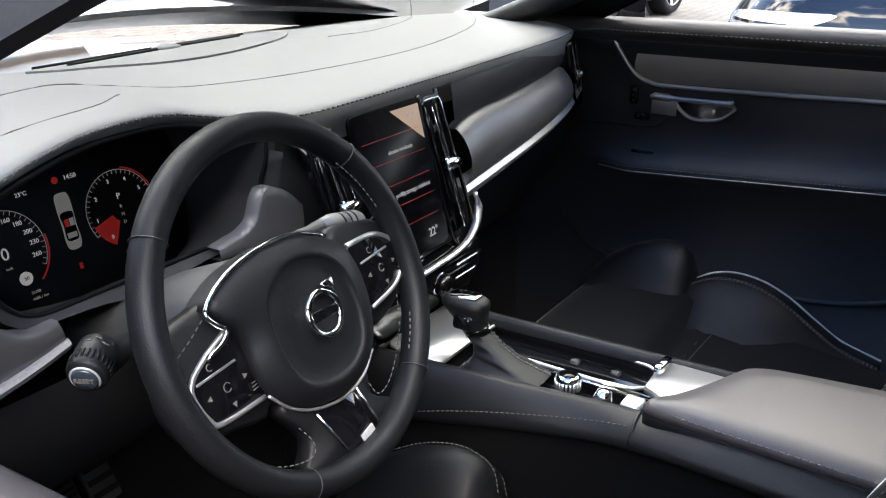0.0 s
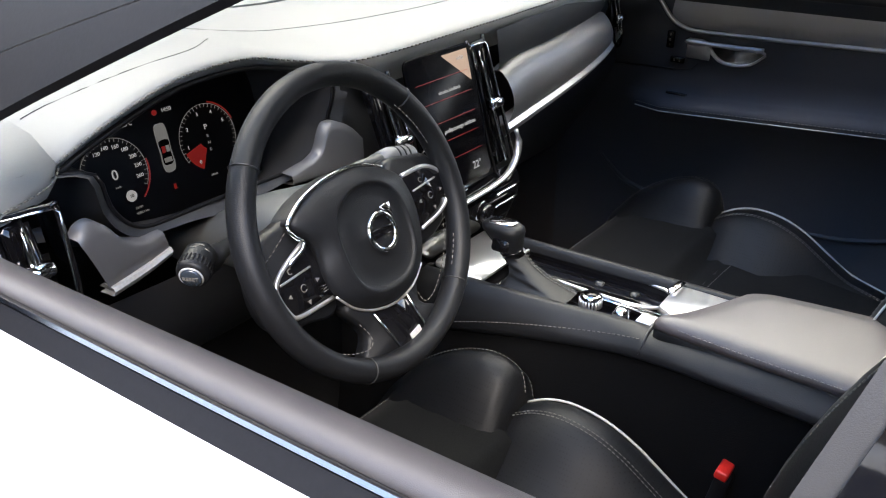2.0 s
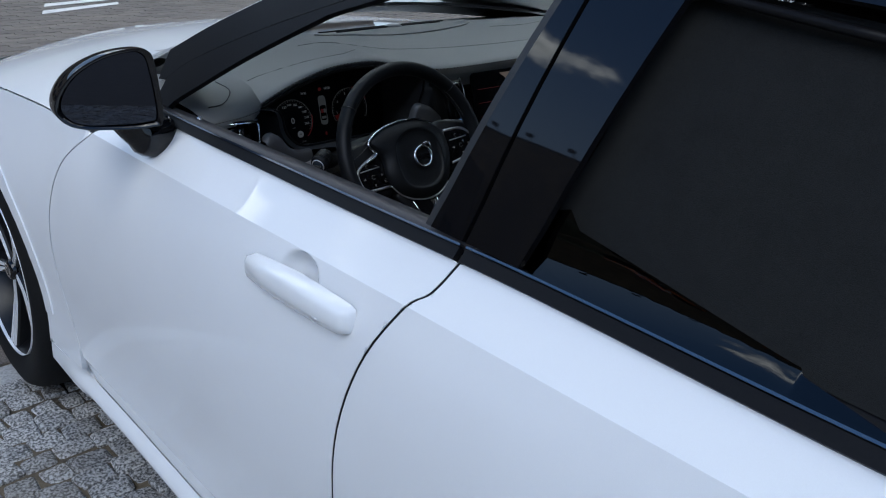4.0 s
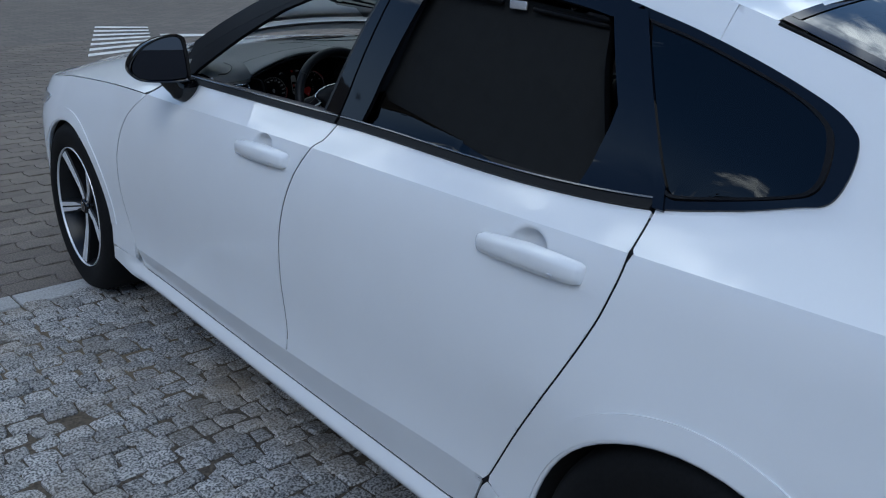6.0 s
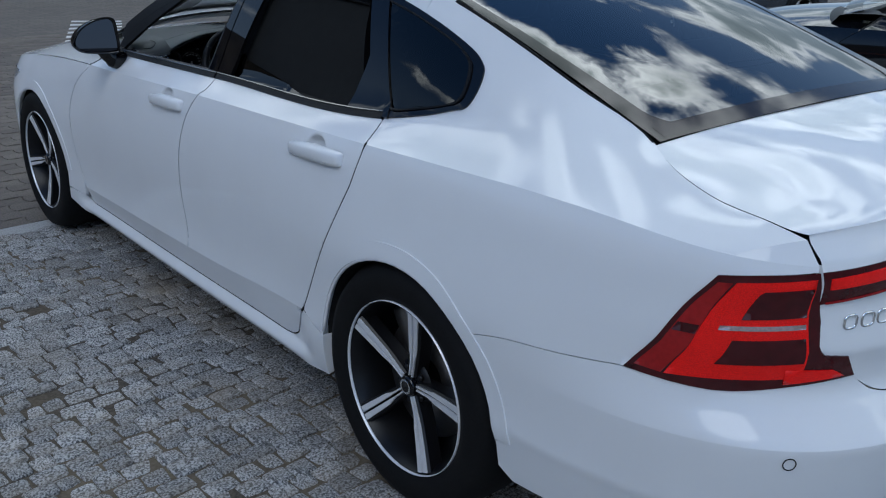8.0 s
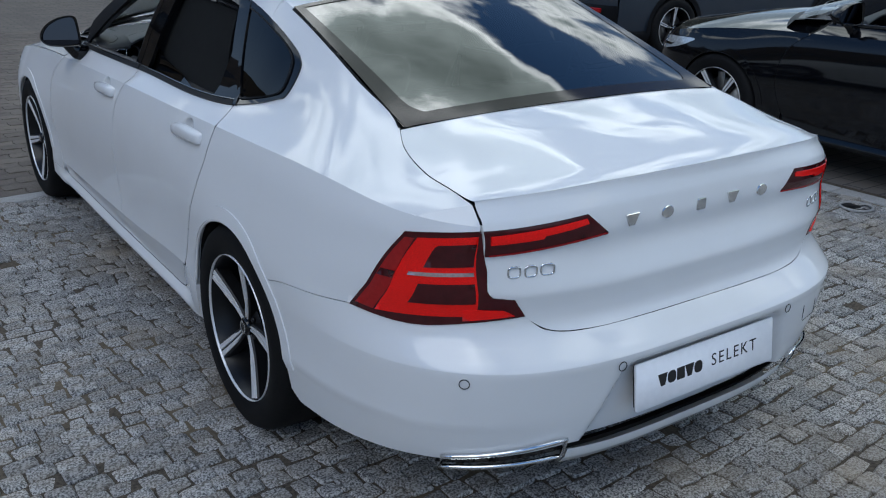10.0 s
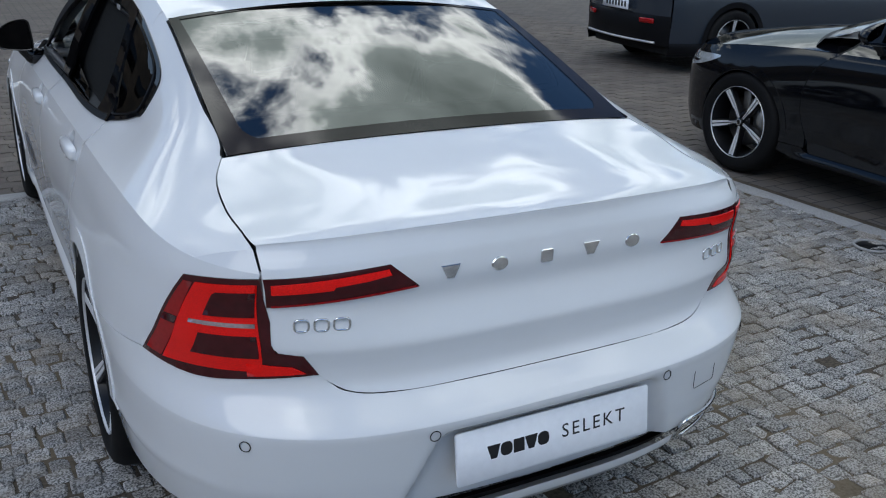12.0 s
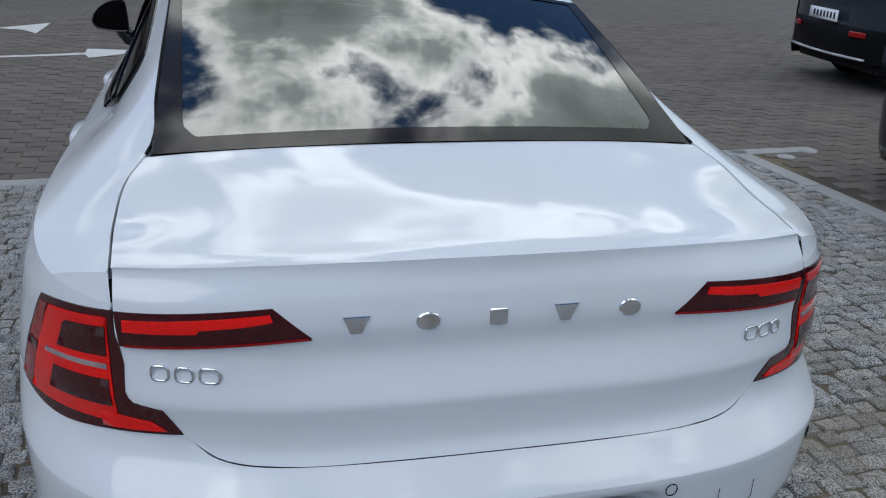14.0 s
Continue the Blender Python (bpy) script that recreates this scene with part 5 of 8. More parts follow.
# ---- wheels ----
def build_wheel(parent, at, face):
    """A wheel with its outer face towards face (-1 or 1 in x)."""
    w = new("wheel")
    w.parent = parent
    w.matrix_basis = pose(*at, 0, 0, 0 if face < 0 else 180)
    R, hw = 0.345, 0.118
    prof = [(hw, 0.240), (hw - 0.004, 0.262), (hw + 0.006, 0.30), (hw - 0.004, 0.325), (0.09, 0.340), (0.05, R), (-0.05, R), (-0.09, 0.340), (-hw + 0.004, 0.325), (-hw - 0.006, 0.300), (-hw - 0.002, 0.266), (-hw + 0.004, 0.246), (-hw + 0.012, 0.239)]
    part("tyre", lathe(prof, 64), "rubber", w)
    part("rim_edge", lathe([(-hw + 0.012, 0.2475), (-hw + 0.002, 0.2475), (-hw + 0.002, 0.2457), (-hw + 0.010, 0.2450)], 72), "alloy", w, "polished rim edge")
    part("rim", lathe([(-hw + 0.010, 0.2435), (-0.08, 0.228), (0.02, 0.215), (0.10, 0.222), (0.116, 0.244)], 56), "alloy_black", w)
    # five twin spokes
    for k in range(5):
        turn = pose(0, 0, 0, k * 72, 0, 0)
        line = [(-hw + 0.036, 0.0, 0.032), (-hw + 0.032, 0.0, 0.10), (-hw + 0.022, 0.0, 0.17), (-hw + 0.010, 0.0, 0.238)]
        bm = bmesh.new()
        rows = []
        for (x, y, r), half in zip(curve(line, 4), np.linspace(0.016, 0.030, 13)):
            rows.append([(x + 0.045, -half, r), (x + 0.006, -half, r), (x, -half + 0.004, r), (x + 0.003, -0.009, r), (x + 0.022, 0.0, r), (x + 0.003, 0.009, r), (x, half - 0.004, r), (x + 0.006, half, r), (x + 0.045, half, r)])
        sheet(bm, rows)
        sp = crisp(part("spoke", on(turn, bm), "alloy_black", w), 30)
        for s in (-1, 1):
            bm = bmesh.new()
            rows = []
            for (x, y, r), half, q in zip(curve(line, 4), np.linspace(0.020, 0.036, 13), np.linspace(0, 1, 13)):
                b = 0.0028
                step = max(0.0, min(1.0, (q - 0.28) / 0.14))
                a = b + 0.0055 + 0.004 * q + 0.0075 * step + 0.004 * max(0.0, q - 0.42)
                rows.append([(x + 0.003, s * a, r), (x - 0.0022, s * (a - 0.001), r), (x - 0.0022, s * (b + 0.001), r), (x + 0.003, s * b, r)])
            sheet(bm, rows)
            part("polished_face", on(turn, bm), "alloy", sp, "bright machined face", smooth=False)
    part("hub", lathe([(-hw + 0.06, 0.070), (-hw + 0.052, 0.062), (-hw + 0.046, 0.045), (-hw + 0.046, 0.030)], 40), "alloy_black", w)
    part("centre_cap", lathe([(-hw + 0.044, 0.031), (-hw + 0.030, 0.030), (-hw + 0.024, 0.025), (-hw + 0.024, 0.020), (-hw + 0.022, 0.0)], 32), "black_gloss", w)
    part("cap_ring", lathe([(-hw + 0.022, 0.022), (-hw + 0.0205, 0.020), (-hw + 0.022, 0.016)], 32), "chrome", w)
    for k in range(5):
        a = radians(k * 72 + 36)
        part("bolt", on(pose(-hw + 0.050, 0.050 * math.sin(a), 0.050 * math.cos(a), 0, -90, 0), disc(0.010, 0.010, 8, 0.003)), "alloy_black", w)
    part("brake_disc", lathe([(-0.02, 0.06), (-0.02, 0.165), (0.0, 0.165), (0.0, 0.06)], 40), "steel", w)
    part("brake_caliper", on(pose(-0.005, 0.10, 0.10, 45, 0, 0), block(0.06, 0.14, 0.07, 0.012)), "steel", w)
    for o in w.children_recursive:
        if o.name.split(".")[0] not in ("tyre", "brake_disc", "brake_caliper"):
            o.data.transform(Matrix.Diagonal((1, 0.972, 0.972, 1)))
    return w


w0 = build_wheel(car, (-0.790, AXLE_R, WHEEL_Z), -1)


def wheel_copy(at, face, parent=car, spin=0):
    made = copy_thing(w0, pose(*at, 0, 0, 0 if face < 0 else 180) @ pose(0, 0, 0, spin, 0, 0))
    made.parent = parent
    return made


w0.matrix_basis = pose(-0.790, AXLE_R, WHEEL_Z, 12, 0, 0)
wheel_copy((-0.790, AXLE_F, WHEEL_Z), -1, car, 40)
wheel_copy((0.790, AXLE_R, WHEEL_Z), 1, car, 20)
wheel_copy((0.790, AXLE_F, WHEEL_Z), 1, car, 55)


# ---- inside the car ----
def tri_strip(rows, name, material, parent, label="", close_v=False):
    bm = bmesh.new()
    sheet(bm, rows, False, close_v)
    return part(name, bm, material, parent, label)


dashboard = new("dashboard")
dashboard.parent = car
edge = curve([(-0.572, 2.045, 0.970), (-0.545, 2.040, 0.985), (-0.508, 2.040, 0.999), (-0.447, 2.044, 1.016), (-0.381, 2.050, 1.026), (-0.287, 2.054, 1.025), (-0.215, 2.045, 1.010), (-0.155, 2.020, 1.000), (-0.09, 2.004, 0.998), (0.075, 2.000, 0.999), (0.309, 2.000, 1.001), (0.62, 2.008, 1.004), (0.765, 2.040, 1.002)], 7)
rows = []
for p in edge:
    x, y, z = p
    yc = 2.60 - 0.15 * x * x
    drop = 0.016 if x < -0.16 else 0.016 + 0.034 * min(1.0, (x + 0.16) / 0.05)
    r = [(x, y + 0.012, z - drop), (x, y + 0.004, z - 0.4 * drop), (x, y - 0.001, z - 0.005), (x, y + 0.003, z), (x, y + 0.016, z + 0.004)]
    for t in np.linspace(0.08, 1, 12):
        r.append((x, y + (yc - y) * t, z + 0.004 + (0.985 - z) * t + 0.018 * math.sin(math.pi * t)))
    rows.append(r)
tri_strip(rows, "top_pad", "dash", dashboard, "charcoal leather dashboard top with sunlight in its pale colour")
part("stitching", stitches([(p[0], p[1] - 0.0005, p[2] - 0.003) for p in edge], 0.006, 0.0035, 0.0013), "thread", dashboard, "pale double stitching")


def pad_z(x, y):
    e = min(edge, key=lambda p: abs(p[0] - x))
    yc = 2.60 - 0.15 * x * x
    t = max(0.0, min(1.0, (y - e[1]) / (yc - e[1])))
    return e[2] + 0.004 + (0.985 - e[2]) * t + 0.018 * math.sin(math.pi * t)


for line in ([(-0.555, 2.13), (-0.42, 2.105), (-0.33, 2.11), (-0.265, 2.15)], [(-0.36, 2.24), (-0.25, 2.25), (-0.12, 2.175), (0.05, 2.13), (0.3, 2.115), (0.55, 2.16), (0.72, 2.25)], [(0.30, 2.30), (0.42, 2.28), (0.6, 2.33), (0.72, 2.42)]):
    pts = [(x, y, pad_z(x, y) - 0.0001) for x, y in curve(line, 10)]
    part("seam", tube(pts, 0.0008, 4), "shroud", dashboard)
# speaker grille by the windscreen with slots and sensor dome
pts = [(x, y) for x, y in curve([(-0.17, 2.47), (0.10, 2.505), (0.33, 2.50), (0.345, 2.44), (0.25, 2.36), (0.10, 2.32), (-0.02, 2.33), (-0.10, 2.39)], 5, True)]
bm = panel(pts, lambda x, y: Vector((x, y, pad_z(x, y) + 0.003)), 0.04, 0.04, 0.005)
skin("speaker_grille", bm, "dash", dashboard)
for d, l0, l1 in ((0.0, -0.15, 0.28), (-0.028, -0.11, 0.06), (-0.022, 0.10, 0.25)):
    part("demister_slot", tube([(x, 2.487 + d - 0.10 * (x - 0.1) ** 2, pad_z(x, 2.487 + d) + 0.004) for x in np.linspace(l0, l1, 10)], 0.0035, 5), "black_trim", dashboard)
part("light_sensor", on(pose(0.085, 2.465, pad_z(0.085, 2.465) + 0.003) @ Matrix.Diagonal((1, 0.6, 0.35, 1)), disc(0.028, 0.02, 20, 0.012)), "dash", dashboard)
# left end of the pad
rows = [[(-0.572, 2.046, 0.968), (-0.580, 2.07, 0.997), (-0.590, 2.10, 1.012), (-0.600, 2.25, 1.010), (-0.61, 2.5, 0.99)],
        [(-0.600, 2.020, 0.964), (-0.612, 2.05, 0.985), (-0.620, 2.10, 0.997), (-0.630, 2.25, 0.997), (-0.64, 2.5, 0.98)],
        [(-0.650, 1.998, 0.963), (-0.655, 2.04, 0.980), (-0.660, 2.10, 0.989), (-0.668, 2.25, 0.989), (-0.68, 2.48, 0.975)],
        [(-0.730, 1.972, 0.966), (-0.732, 2.02, 0.978), (-0.734, 2.10, 0.984), (-0.738, 2.25, 0.984), (-0.74, 2.45, 0.97)]]
rows = [[Vector(r[0]) + Vector((0, 0.006, -0.022))] + [Vector(p) for p in r] for r in rows]
tri_strip(rows, "pad_end", "dash", dashboard, "charcoal leather end of the dashboard, coloured as if sunlit")
part("stitching", stitches(curve([(-0.573, 2.040, 0.964), (-0.600, 2.014, 0.960), (-0.650, 1.993, 0.959), (-0.728, 1.966, 0.962)], 8), 0.006, 0.0035, 0.0012), "thread", dashboard)
part("seam", tube(curve([(-0.70, 2.02, 0.981), (-0.66, 2.035, 0.981), (-0.625, 2.075, 0.994), (-0.622, 2.14, 0.999)], 6), 0.0013, 4), "plastic", dashboard)

# instrument binnacle and display
hood = [p for p in edge if -0.575 <= p[0] <= -0.15]
front_ring = [(p[0], p[1] + 0.004, p[2] - 0.016) for p in hood[::3]] + [(-0.165, 2.025, 0.950), (-0.170, 2.03, 0.925), (-0.177, 2.03, 0.899), (-0.211, 2.03, 0.876), (-0.25, 2.03, 0.866), (-0.32, 2.03, 0.866), (-0.40, 2.03, 0.867), (-0.45, 2.03, 0.866), (-0.485, 2.03, 0.868), (-0.510, 2.03, 0.882), (-0.528, 2.03, 0.908), (-0.540, 2.03, 0.948)]
front_ring = [tuple(p) for p in curve(front_ring, 3, True)]
cx, cz = -0.36, 0.895
back_ring = []
for p in front_ring:
    a = math.atan2(p[2] - cz, p[0] - cx)
    c, s = math.cos(a), math.sin(a)
    r = (abs(c / 0.180) ** 5 + abs(s / 0.098) ** 5) ** -0.2
    back_ring.append((cx + r * c, 2.168 + 0.25 * r * s, cz + r * s))
mid_ring = [tuple(0.45 * np.array(a) + 0.55 * np.array(b)) for a, b in zip(front_ring, back_ring)]
binnacle = tri_strip([front_ring, mid_ring, back_ring], "binnacle", "binnacle", dashboard, "dark instrument binnacle", True)
out_ring = [tuple(np.array(p) + 0.018 * np.array((p[0] - cx, 0.0, p[2] - cz)) / math.hypot(p[0] - cx, p[2] - cz) + np.array((0, -0.015 if p[2] < 0.955 else 0.0, 0)) - (np.array((0, 0, 0.018)) if p[2] > 0.96 else 0)) for p in front_ring]
tri_strip([out_ring, front_ring], "bezel", "binnacle", binnacle, "", True)
part("bezel_lip", tube([tuple(np.array(p) + np.array((0, -0.002, 0))) for p in front_ring], 0.0030, 6, closed=True), "black_trim", binnacle)
CL = Matrix.Translation((cx, 2.160, cz)) @ pose(0, 0, 0, 76, 0, 0)
cluster = part("instrument_display", on(CL, plateau(rounded(0.36, 0.20, 0.03), 0.004)), "display", dashboard, "lit instrument display showing dials and a car outline")


CM = CL @ pose(0.004, -0.002, 0) @ Matrix.Diagonal((0.81, 0.79, 1, 1))


def mark(name, bm, material, m, label=""):
    if name == "figure":
        bm.transform(Matrix.Diagonal((0.80, 0.80, 1, 1)))
    return part(name, on(m, bm), material, cluster, label, smooth=False)


def arc(r, a0, a1, w=0.0012, n=28, z=0.0055):
    return tube([(r * math.cos(radians(a)), r * math.sin(radians(a)), z) for a in np.linspace(a0, a1, n)], w, 4)


for gx, gz, words, red0 in ((-0.096, -0.012, ((118, "120"), (96, "140"), (72, "160"), (50, "180"), (27, "200"), (6, "230"), (-16, "260")), 0), (0.096, -0.002, ((148, "2"), (104, "3"), (66, "4"), (30, "5"), (188, "1"), (232, "0")), 1)):
    G = CM @ pose(gx, gz, 0)
    mark("dial_ring", arc(0.060, -30, 210, 0.0006), "glow_grey", G)
    mark("dial_glow", arc(0.063, -50 if not red0 else 20, 10 if not red0 else 75, 0.0014), "glow_red", G)
    ticks = bmesh.new()
    for a in range(-30, 211, 8):
        join(ticks, on(pose(0, 0, 0, 0, 0, a) @ pose(0.0565, 0, 0.0055), block(0.005, 0.0009, 0.0006, 0)))
    tagged(mark("tick_marks", ticks, "glow_grey", G), kind="stuff")
    for a, w in words:
        mark("figure", lettering(w, 0.0115), "glow_white", G @ pose(0.045 * math.cos(radians(a)), 0.046 * math.sin(radians(a)), 0.0055))
mark("figure", lettering("0", 0.030), "glow_white", CM @ pose(-0.096, -0.012, 0.0055))
mark("figure", lettering("km/h", 0.006), "glow_grey", CM @ pose(-0.096, -0.032, 0.0055))
mark("speed_sign", on(pose(0, 0, 0.005), disc(0.0095, 0.001, 20)), "glow_white", CM @ pose(-0.078, -0.052, 0))
mark("figure", lettering("50", 0.009), "ink", CM @ pose(-0.078, -0.052, 0.0068))
for i, w in enumerate("PRND"):
    mark("figure", lettering(w, 0.016 if i == 0 else 0.009), "glow_white" if i == 0 else "glow_grey", CM @ pose(0.096, 0.018 - 0.012 * i - (0.004 if i else 0), 0.0055))
sector = bmesh.new()
sheet(sector, [[(r * math.cos(radians(a)), r * math.sin(radians(a)), 0.0004) for a in range(196, 246, 6)] for r in (0.055, 0.018)])
mark("red_sector", sector, "glow_red", CM @ pose(0.096, -0.002, 0.005))
body_pts = curve([(-0.014, 0.046), (0.0, 0.050), (0.014, 0.046), (0.0165, 0.02), (0.0155, -0.01), (0.0165, -0.035), (0.010, -0.048), (-0.010, -0.048), (-0.0165, -0.035), (-0.0155, -0.01), (-0.0165, 0.02)], 4, True)
CO = CM @ pose(0.006, 0.005, 0.005) @ Matrix.Diagonal((0.74, 0.84, 1, 1))
mark("car_outline", plateau(body_pts, 0.0006), "glow_grey", CO)
mark("cabin_outline", plateau(curve([(-0.0125, 0.015), (0.0125, 0.015), (0.012, -0.005), (0.0125, -0.030), (0, -0.034), (-0.0125, -0.030), (-0.012, -0.005)], 4, True), 0.0004), "screen", CO @ pose(0, 0, 0.0006))
mark("seat_mark", block(0.009, 0.013, 0.0006, 0), "glow_red", CO @ pose(-0.005, -0.002, 0.0014))
mark("seat_mark", block(0.009, 0.013, 0.0006, 0), "glow_grey", CO @ pose(0.006, -0.002, 0.0014))
mark("seat_mark", block(0.020, 0.009, 0.0006, 0), "glow_grey", CO @ pose(0, -0.024, 0.0014))
mark("figure", lettering("14:50", 0.0115), "glow_white", CM @ pose(0.028, 0.066, 0.0055))
mark("figure", lettering("23°C", 0.0105), "glow_white", CM @ pose(-0.050, 0.060, 0.0055))
mark("warning_light", on(pose(0, 0, 0.005), disc(0.005, 0.0008, 16)), "glow_red", CM @ pose(0.004, 0.066, 0))
mark("belt_warning", block(0.005, 0.009, 0.0006, 0), "glow_red", CM @ pose(0.006, -0.062, 0.0055))
mark("figure", lettering("23183", 0.007), "glow_grey", CM @ pose(-0.070, -0.074, 0.0055))
mark("figure", lettering("4688.1 km", 0.007), "glow_grey", CM @ pose(-0.066, -0.083, 0.0055))
mark("figure", lettering("60 km", 0.007), "glow_grey", CM @ pose(0.090, -0.066, 0.0055))

# main fascia behind everything
fas = []
for x in np.linspace(-0.78, 0.80, 40):
    if -0.60 < x < -0.15:
        yb = 2.27
    else:
        yb = 2.03
    fas.append([(x, yb, 0.972), (x, yb, 0.90), (x, yb - 0.01, 0.82), (x, yb + 0.03, 0.74), (x, yb + 0.10, 0.62), (x, yb + 0.25, 0.50)])
tri_strip(fas, "fascia", "plastic", dashboard)
# knee panel under the column
tri_strip([[(x, 2.03 - 0.02 * math.cos((x + 0.38) * 4), 0.80), (x, 2.02, 0.74), (x, 2.06, 0.66), (x, 2.18, 0.56)] for x in np.linspace(-0.74, -0.06, 20)], "knee_panel", "plastic", dashboard)


def stack(x, z, d=0.0):
    """The leaning middle of the fascia; d towards the driver."""
    return Vector((x, 1.992 + (z - 0.972) * 0.26 - d, z))


def decor(name, xs, low, high, yf, bulge, material, n=8):
    rows = []
    for x in xs:
        l, h = low(x), high(x)
        r = []
        for t in np.linspace(0, 1, n):
            r.append((x, yf(x) - bulge * math.sin(math.pi * min(1, 0.15 + 0.85 * t)) ** 0.8, l + (h - l) * t))
        rows.append([(x, r[0][1] + 0.02, l - 0.002)] + r + [(x, yf(x) + 0.02, h)])
    return tri_strip(rows, name, material, dashboard)


yf_r = spline((0.17, 1.975), (0.3, 1.985), (0.6, 2.008), (0.80, 2.045))
low_r = spline((0.17, 0.824), (0.35, 0.836), (0.66, 0.866))
high_r = spline((0.17, 0.905), (0.22, 0.920), (0.40, 0.930), (0.66, 0.940))
tagged(decor("decor_panel", np.linspace(0.205, 0.655, 26), low_r, high_r, yf_r, 0.028, "decor"), "woven metal decor panel")
tri_strip([[(x, yf_r(x) + 0.012, high_r(x) - 0.006), (x, yf_r(x) + 0.002, high_r(x) + 0.012), (x, yf_r(x) + 0.010, 0.985)] for x in np.linspace(0.20, 0.67, 20)], "upper_panel", "plastic", dashboard)
rows = []
for x in np.linspace(0.195, 0.765, 28):
    z, y = low_r(min(x, 0.66)) + max(0, x - 0.66) * 0.25, yf_r(x)
    rows.append([(x, y + 0.01, z + 0.004), (x, y - 0.018, z + 0.003), (x, y - 0.024, z - 0.004), (x, y - 0.018, z - 0.018 + 0.010 * (x - 0.2)), (x, y + 0.02, z - 0.024)])
crisp(tri_strip(rows, "silver_strip", "silver_plastic", dashboard, "bright silver strip under the decor panel"), 25)
# left decor, beside and inboard of the binnacle
yf_l = spline((-0.62, 1.985), (-0.5, 2.005), (-0.45, 2.02))
brow = curve([(-0.597, 0.902), (-0.588, 0.912), (-0.572, 0.914), (-0.558, 0.904), (-0.545, 0.888), (-0.525, 0.872), (-0.502, 0.865), (-0.476, 0.863)], 4)
rows = []
for k, (x, z) in enumerate(brow):
    q = k / (len(brow) - 1)
    foot = (-0.566 + 0.098 * q, 0.830 + 0.004 * q)
    line = [(x + (foot[0] - x) * t, z + (foot[1] - z) * t) for t in np.linspace(0, 1, 6)]
    rows.append([(x, yf_l(x) + 0.02, z)] + [(a, yf_l(a) - 0.003 * math.sin(math.pi * i / 5), b) for i, (a, b) in enumerate(line)] + [(foot[0], yf_l(foot[0]) + 0.02, foot[1])])
tri_strip(rows, "decor_panel", "decor", dashboard)
rows = []
for x in np.linspace(-0.566, -0.468, 8):
    z = 0.838 + (x + 0.468) * 0.06
    rows.append([(x, yf_l(x) + 0.01, z + 0.003), (x, yf_l(x) - 0.005, z + 0.002), (x, yf_l(x) - 0.008, z - 0.002), (x, yf_l(x) - 0.005, z - 0.008), (x, yf_l(x) + 0.02, z - 0.010)])
crisp(tri_strip(rows, "silver_strip", "silver_plastic", dashboard), 25)
decor("decor_panel", np.linspace(-0.268, -0.122, 48), spline((-0.27, 0.856), (-0.184, 0.842), (-0.12, 0.800)), spline((-0.27, 0.868), (-0.243, 0.872), (-0.219, 0.877), (-0.204, 0.889), (-0.197, 0.907), (-0.190, 0.917), (-0.178, 0.919), (-0.147, 0.905), (-0.12, 0.880)), lambda x: 2.006, 0.002, "decor")


def vent(x0, x1, x2, x3, z0, z1, yoff, knob_z, fn):
    """An upright air vent between (x0, x1) at the foot and (x2, x3) at the head."""
    v = new("air_vent")
    v.parent = dashboard
    ring = [(x0, z0), (x1, z0 + 0.004), (x3, z1 - 0.006), (x3 - 0.006, z1), (x2 + 0.004, z1 - 0.002), (x2, z1 - 0.008)]
    part("well", on(Matrix.Identity(4), tube([fn(0.5 * (x0 + x1 + k * (x2 + x3 - x0 - x1)), z0 + (z1 - z0) * k, -0.012) for k in np.linspace(0.02, 0.98, 6)], 0.5 * abs(x1 - x0) * 0.95, 4, flat=0.2, up=(0, 1, 0))), "black_gloss", v)
    part("surround", tube([fn(x, z, 0.002) for x, z in curve(ring, 4, True)], 0.0035, 6, closed=True), "black_gloss", v)
    part("chrome_edge", tube([fn(x, z, 0.006) for x, z in [(x1 + (x3 - x1) * k, z0 + 0.004 + (z1 - z0 - 0.010) * k) for k in np.linspace(0, 1, 8)]] + [fn(x3 - 0.006, z1 - 0.001, 0.006), fn(x2 + 0.006, z1 - 0.002, 0.006)], 0.0016, 5), "chrome", v)
    for q in (0.25, 0.75):
        part("vane", tube([fn(x0 + (x1 - x0) * q + (x2 - x0) * k, z0 + 0.01 + (z1 - z0 - 0.02) * k, 0.0) for k in (0, 0.5, 1)], 0.004, 5, flat=0.4), "black_gloss", v)
    xm = 0.5 * (x0 + x1)
    bm = tube([fn(xm + (0.5 * (x2 + x3) - xm) * k, z0 + 0.012 + (z1 - z0 - 0.024) * k, 0.006) for k in np.linspace(0, 1, 9)], [0.002, 0.004, 0.0055, 0.006, 0.006, 0.0055, 0.005, 0.0035, 0.0015], 6, flat=0.5)
    part("chrome_blade", bm, "chrome", v, "chrome blade with a sliding knob")
    part("knob", on(Matrix.Translation(fn(xm + (0.5 * (x2 + x3) - xm) * (knob_z - z0) / (z1 - z0), knob_z, 0.014)) @ pose(0, 0, 0, 0, 90, 0) @ pose(0, 0, -0.016), disc(0.0085, 0.032, 12, 0.002)), "chrome", v)
    return v


vent(0.135, 0.192, 0.118, 0.166, 0.768, 0.974, 0, 0.879, stack)
vent(-0.105, -0.052, -0.128, -0.082, 0.775, 0.966, 0, 0.880, stack)


def far_fn(x, z, d=0.0):
    return Vector((x, 2.018 + 0.2 * (x - 0.66) + (z - 0.97) * 0.22 - d, z))


def near_fn(x, z, d=0.0):
    return Vector((x, 1.985 - 0.25 * (x + 0.65) + (z - 0.90) * 0.25 - d, z))


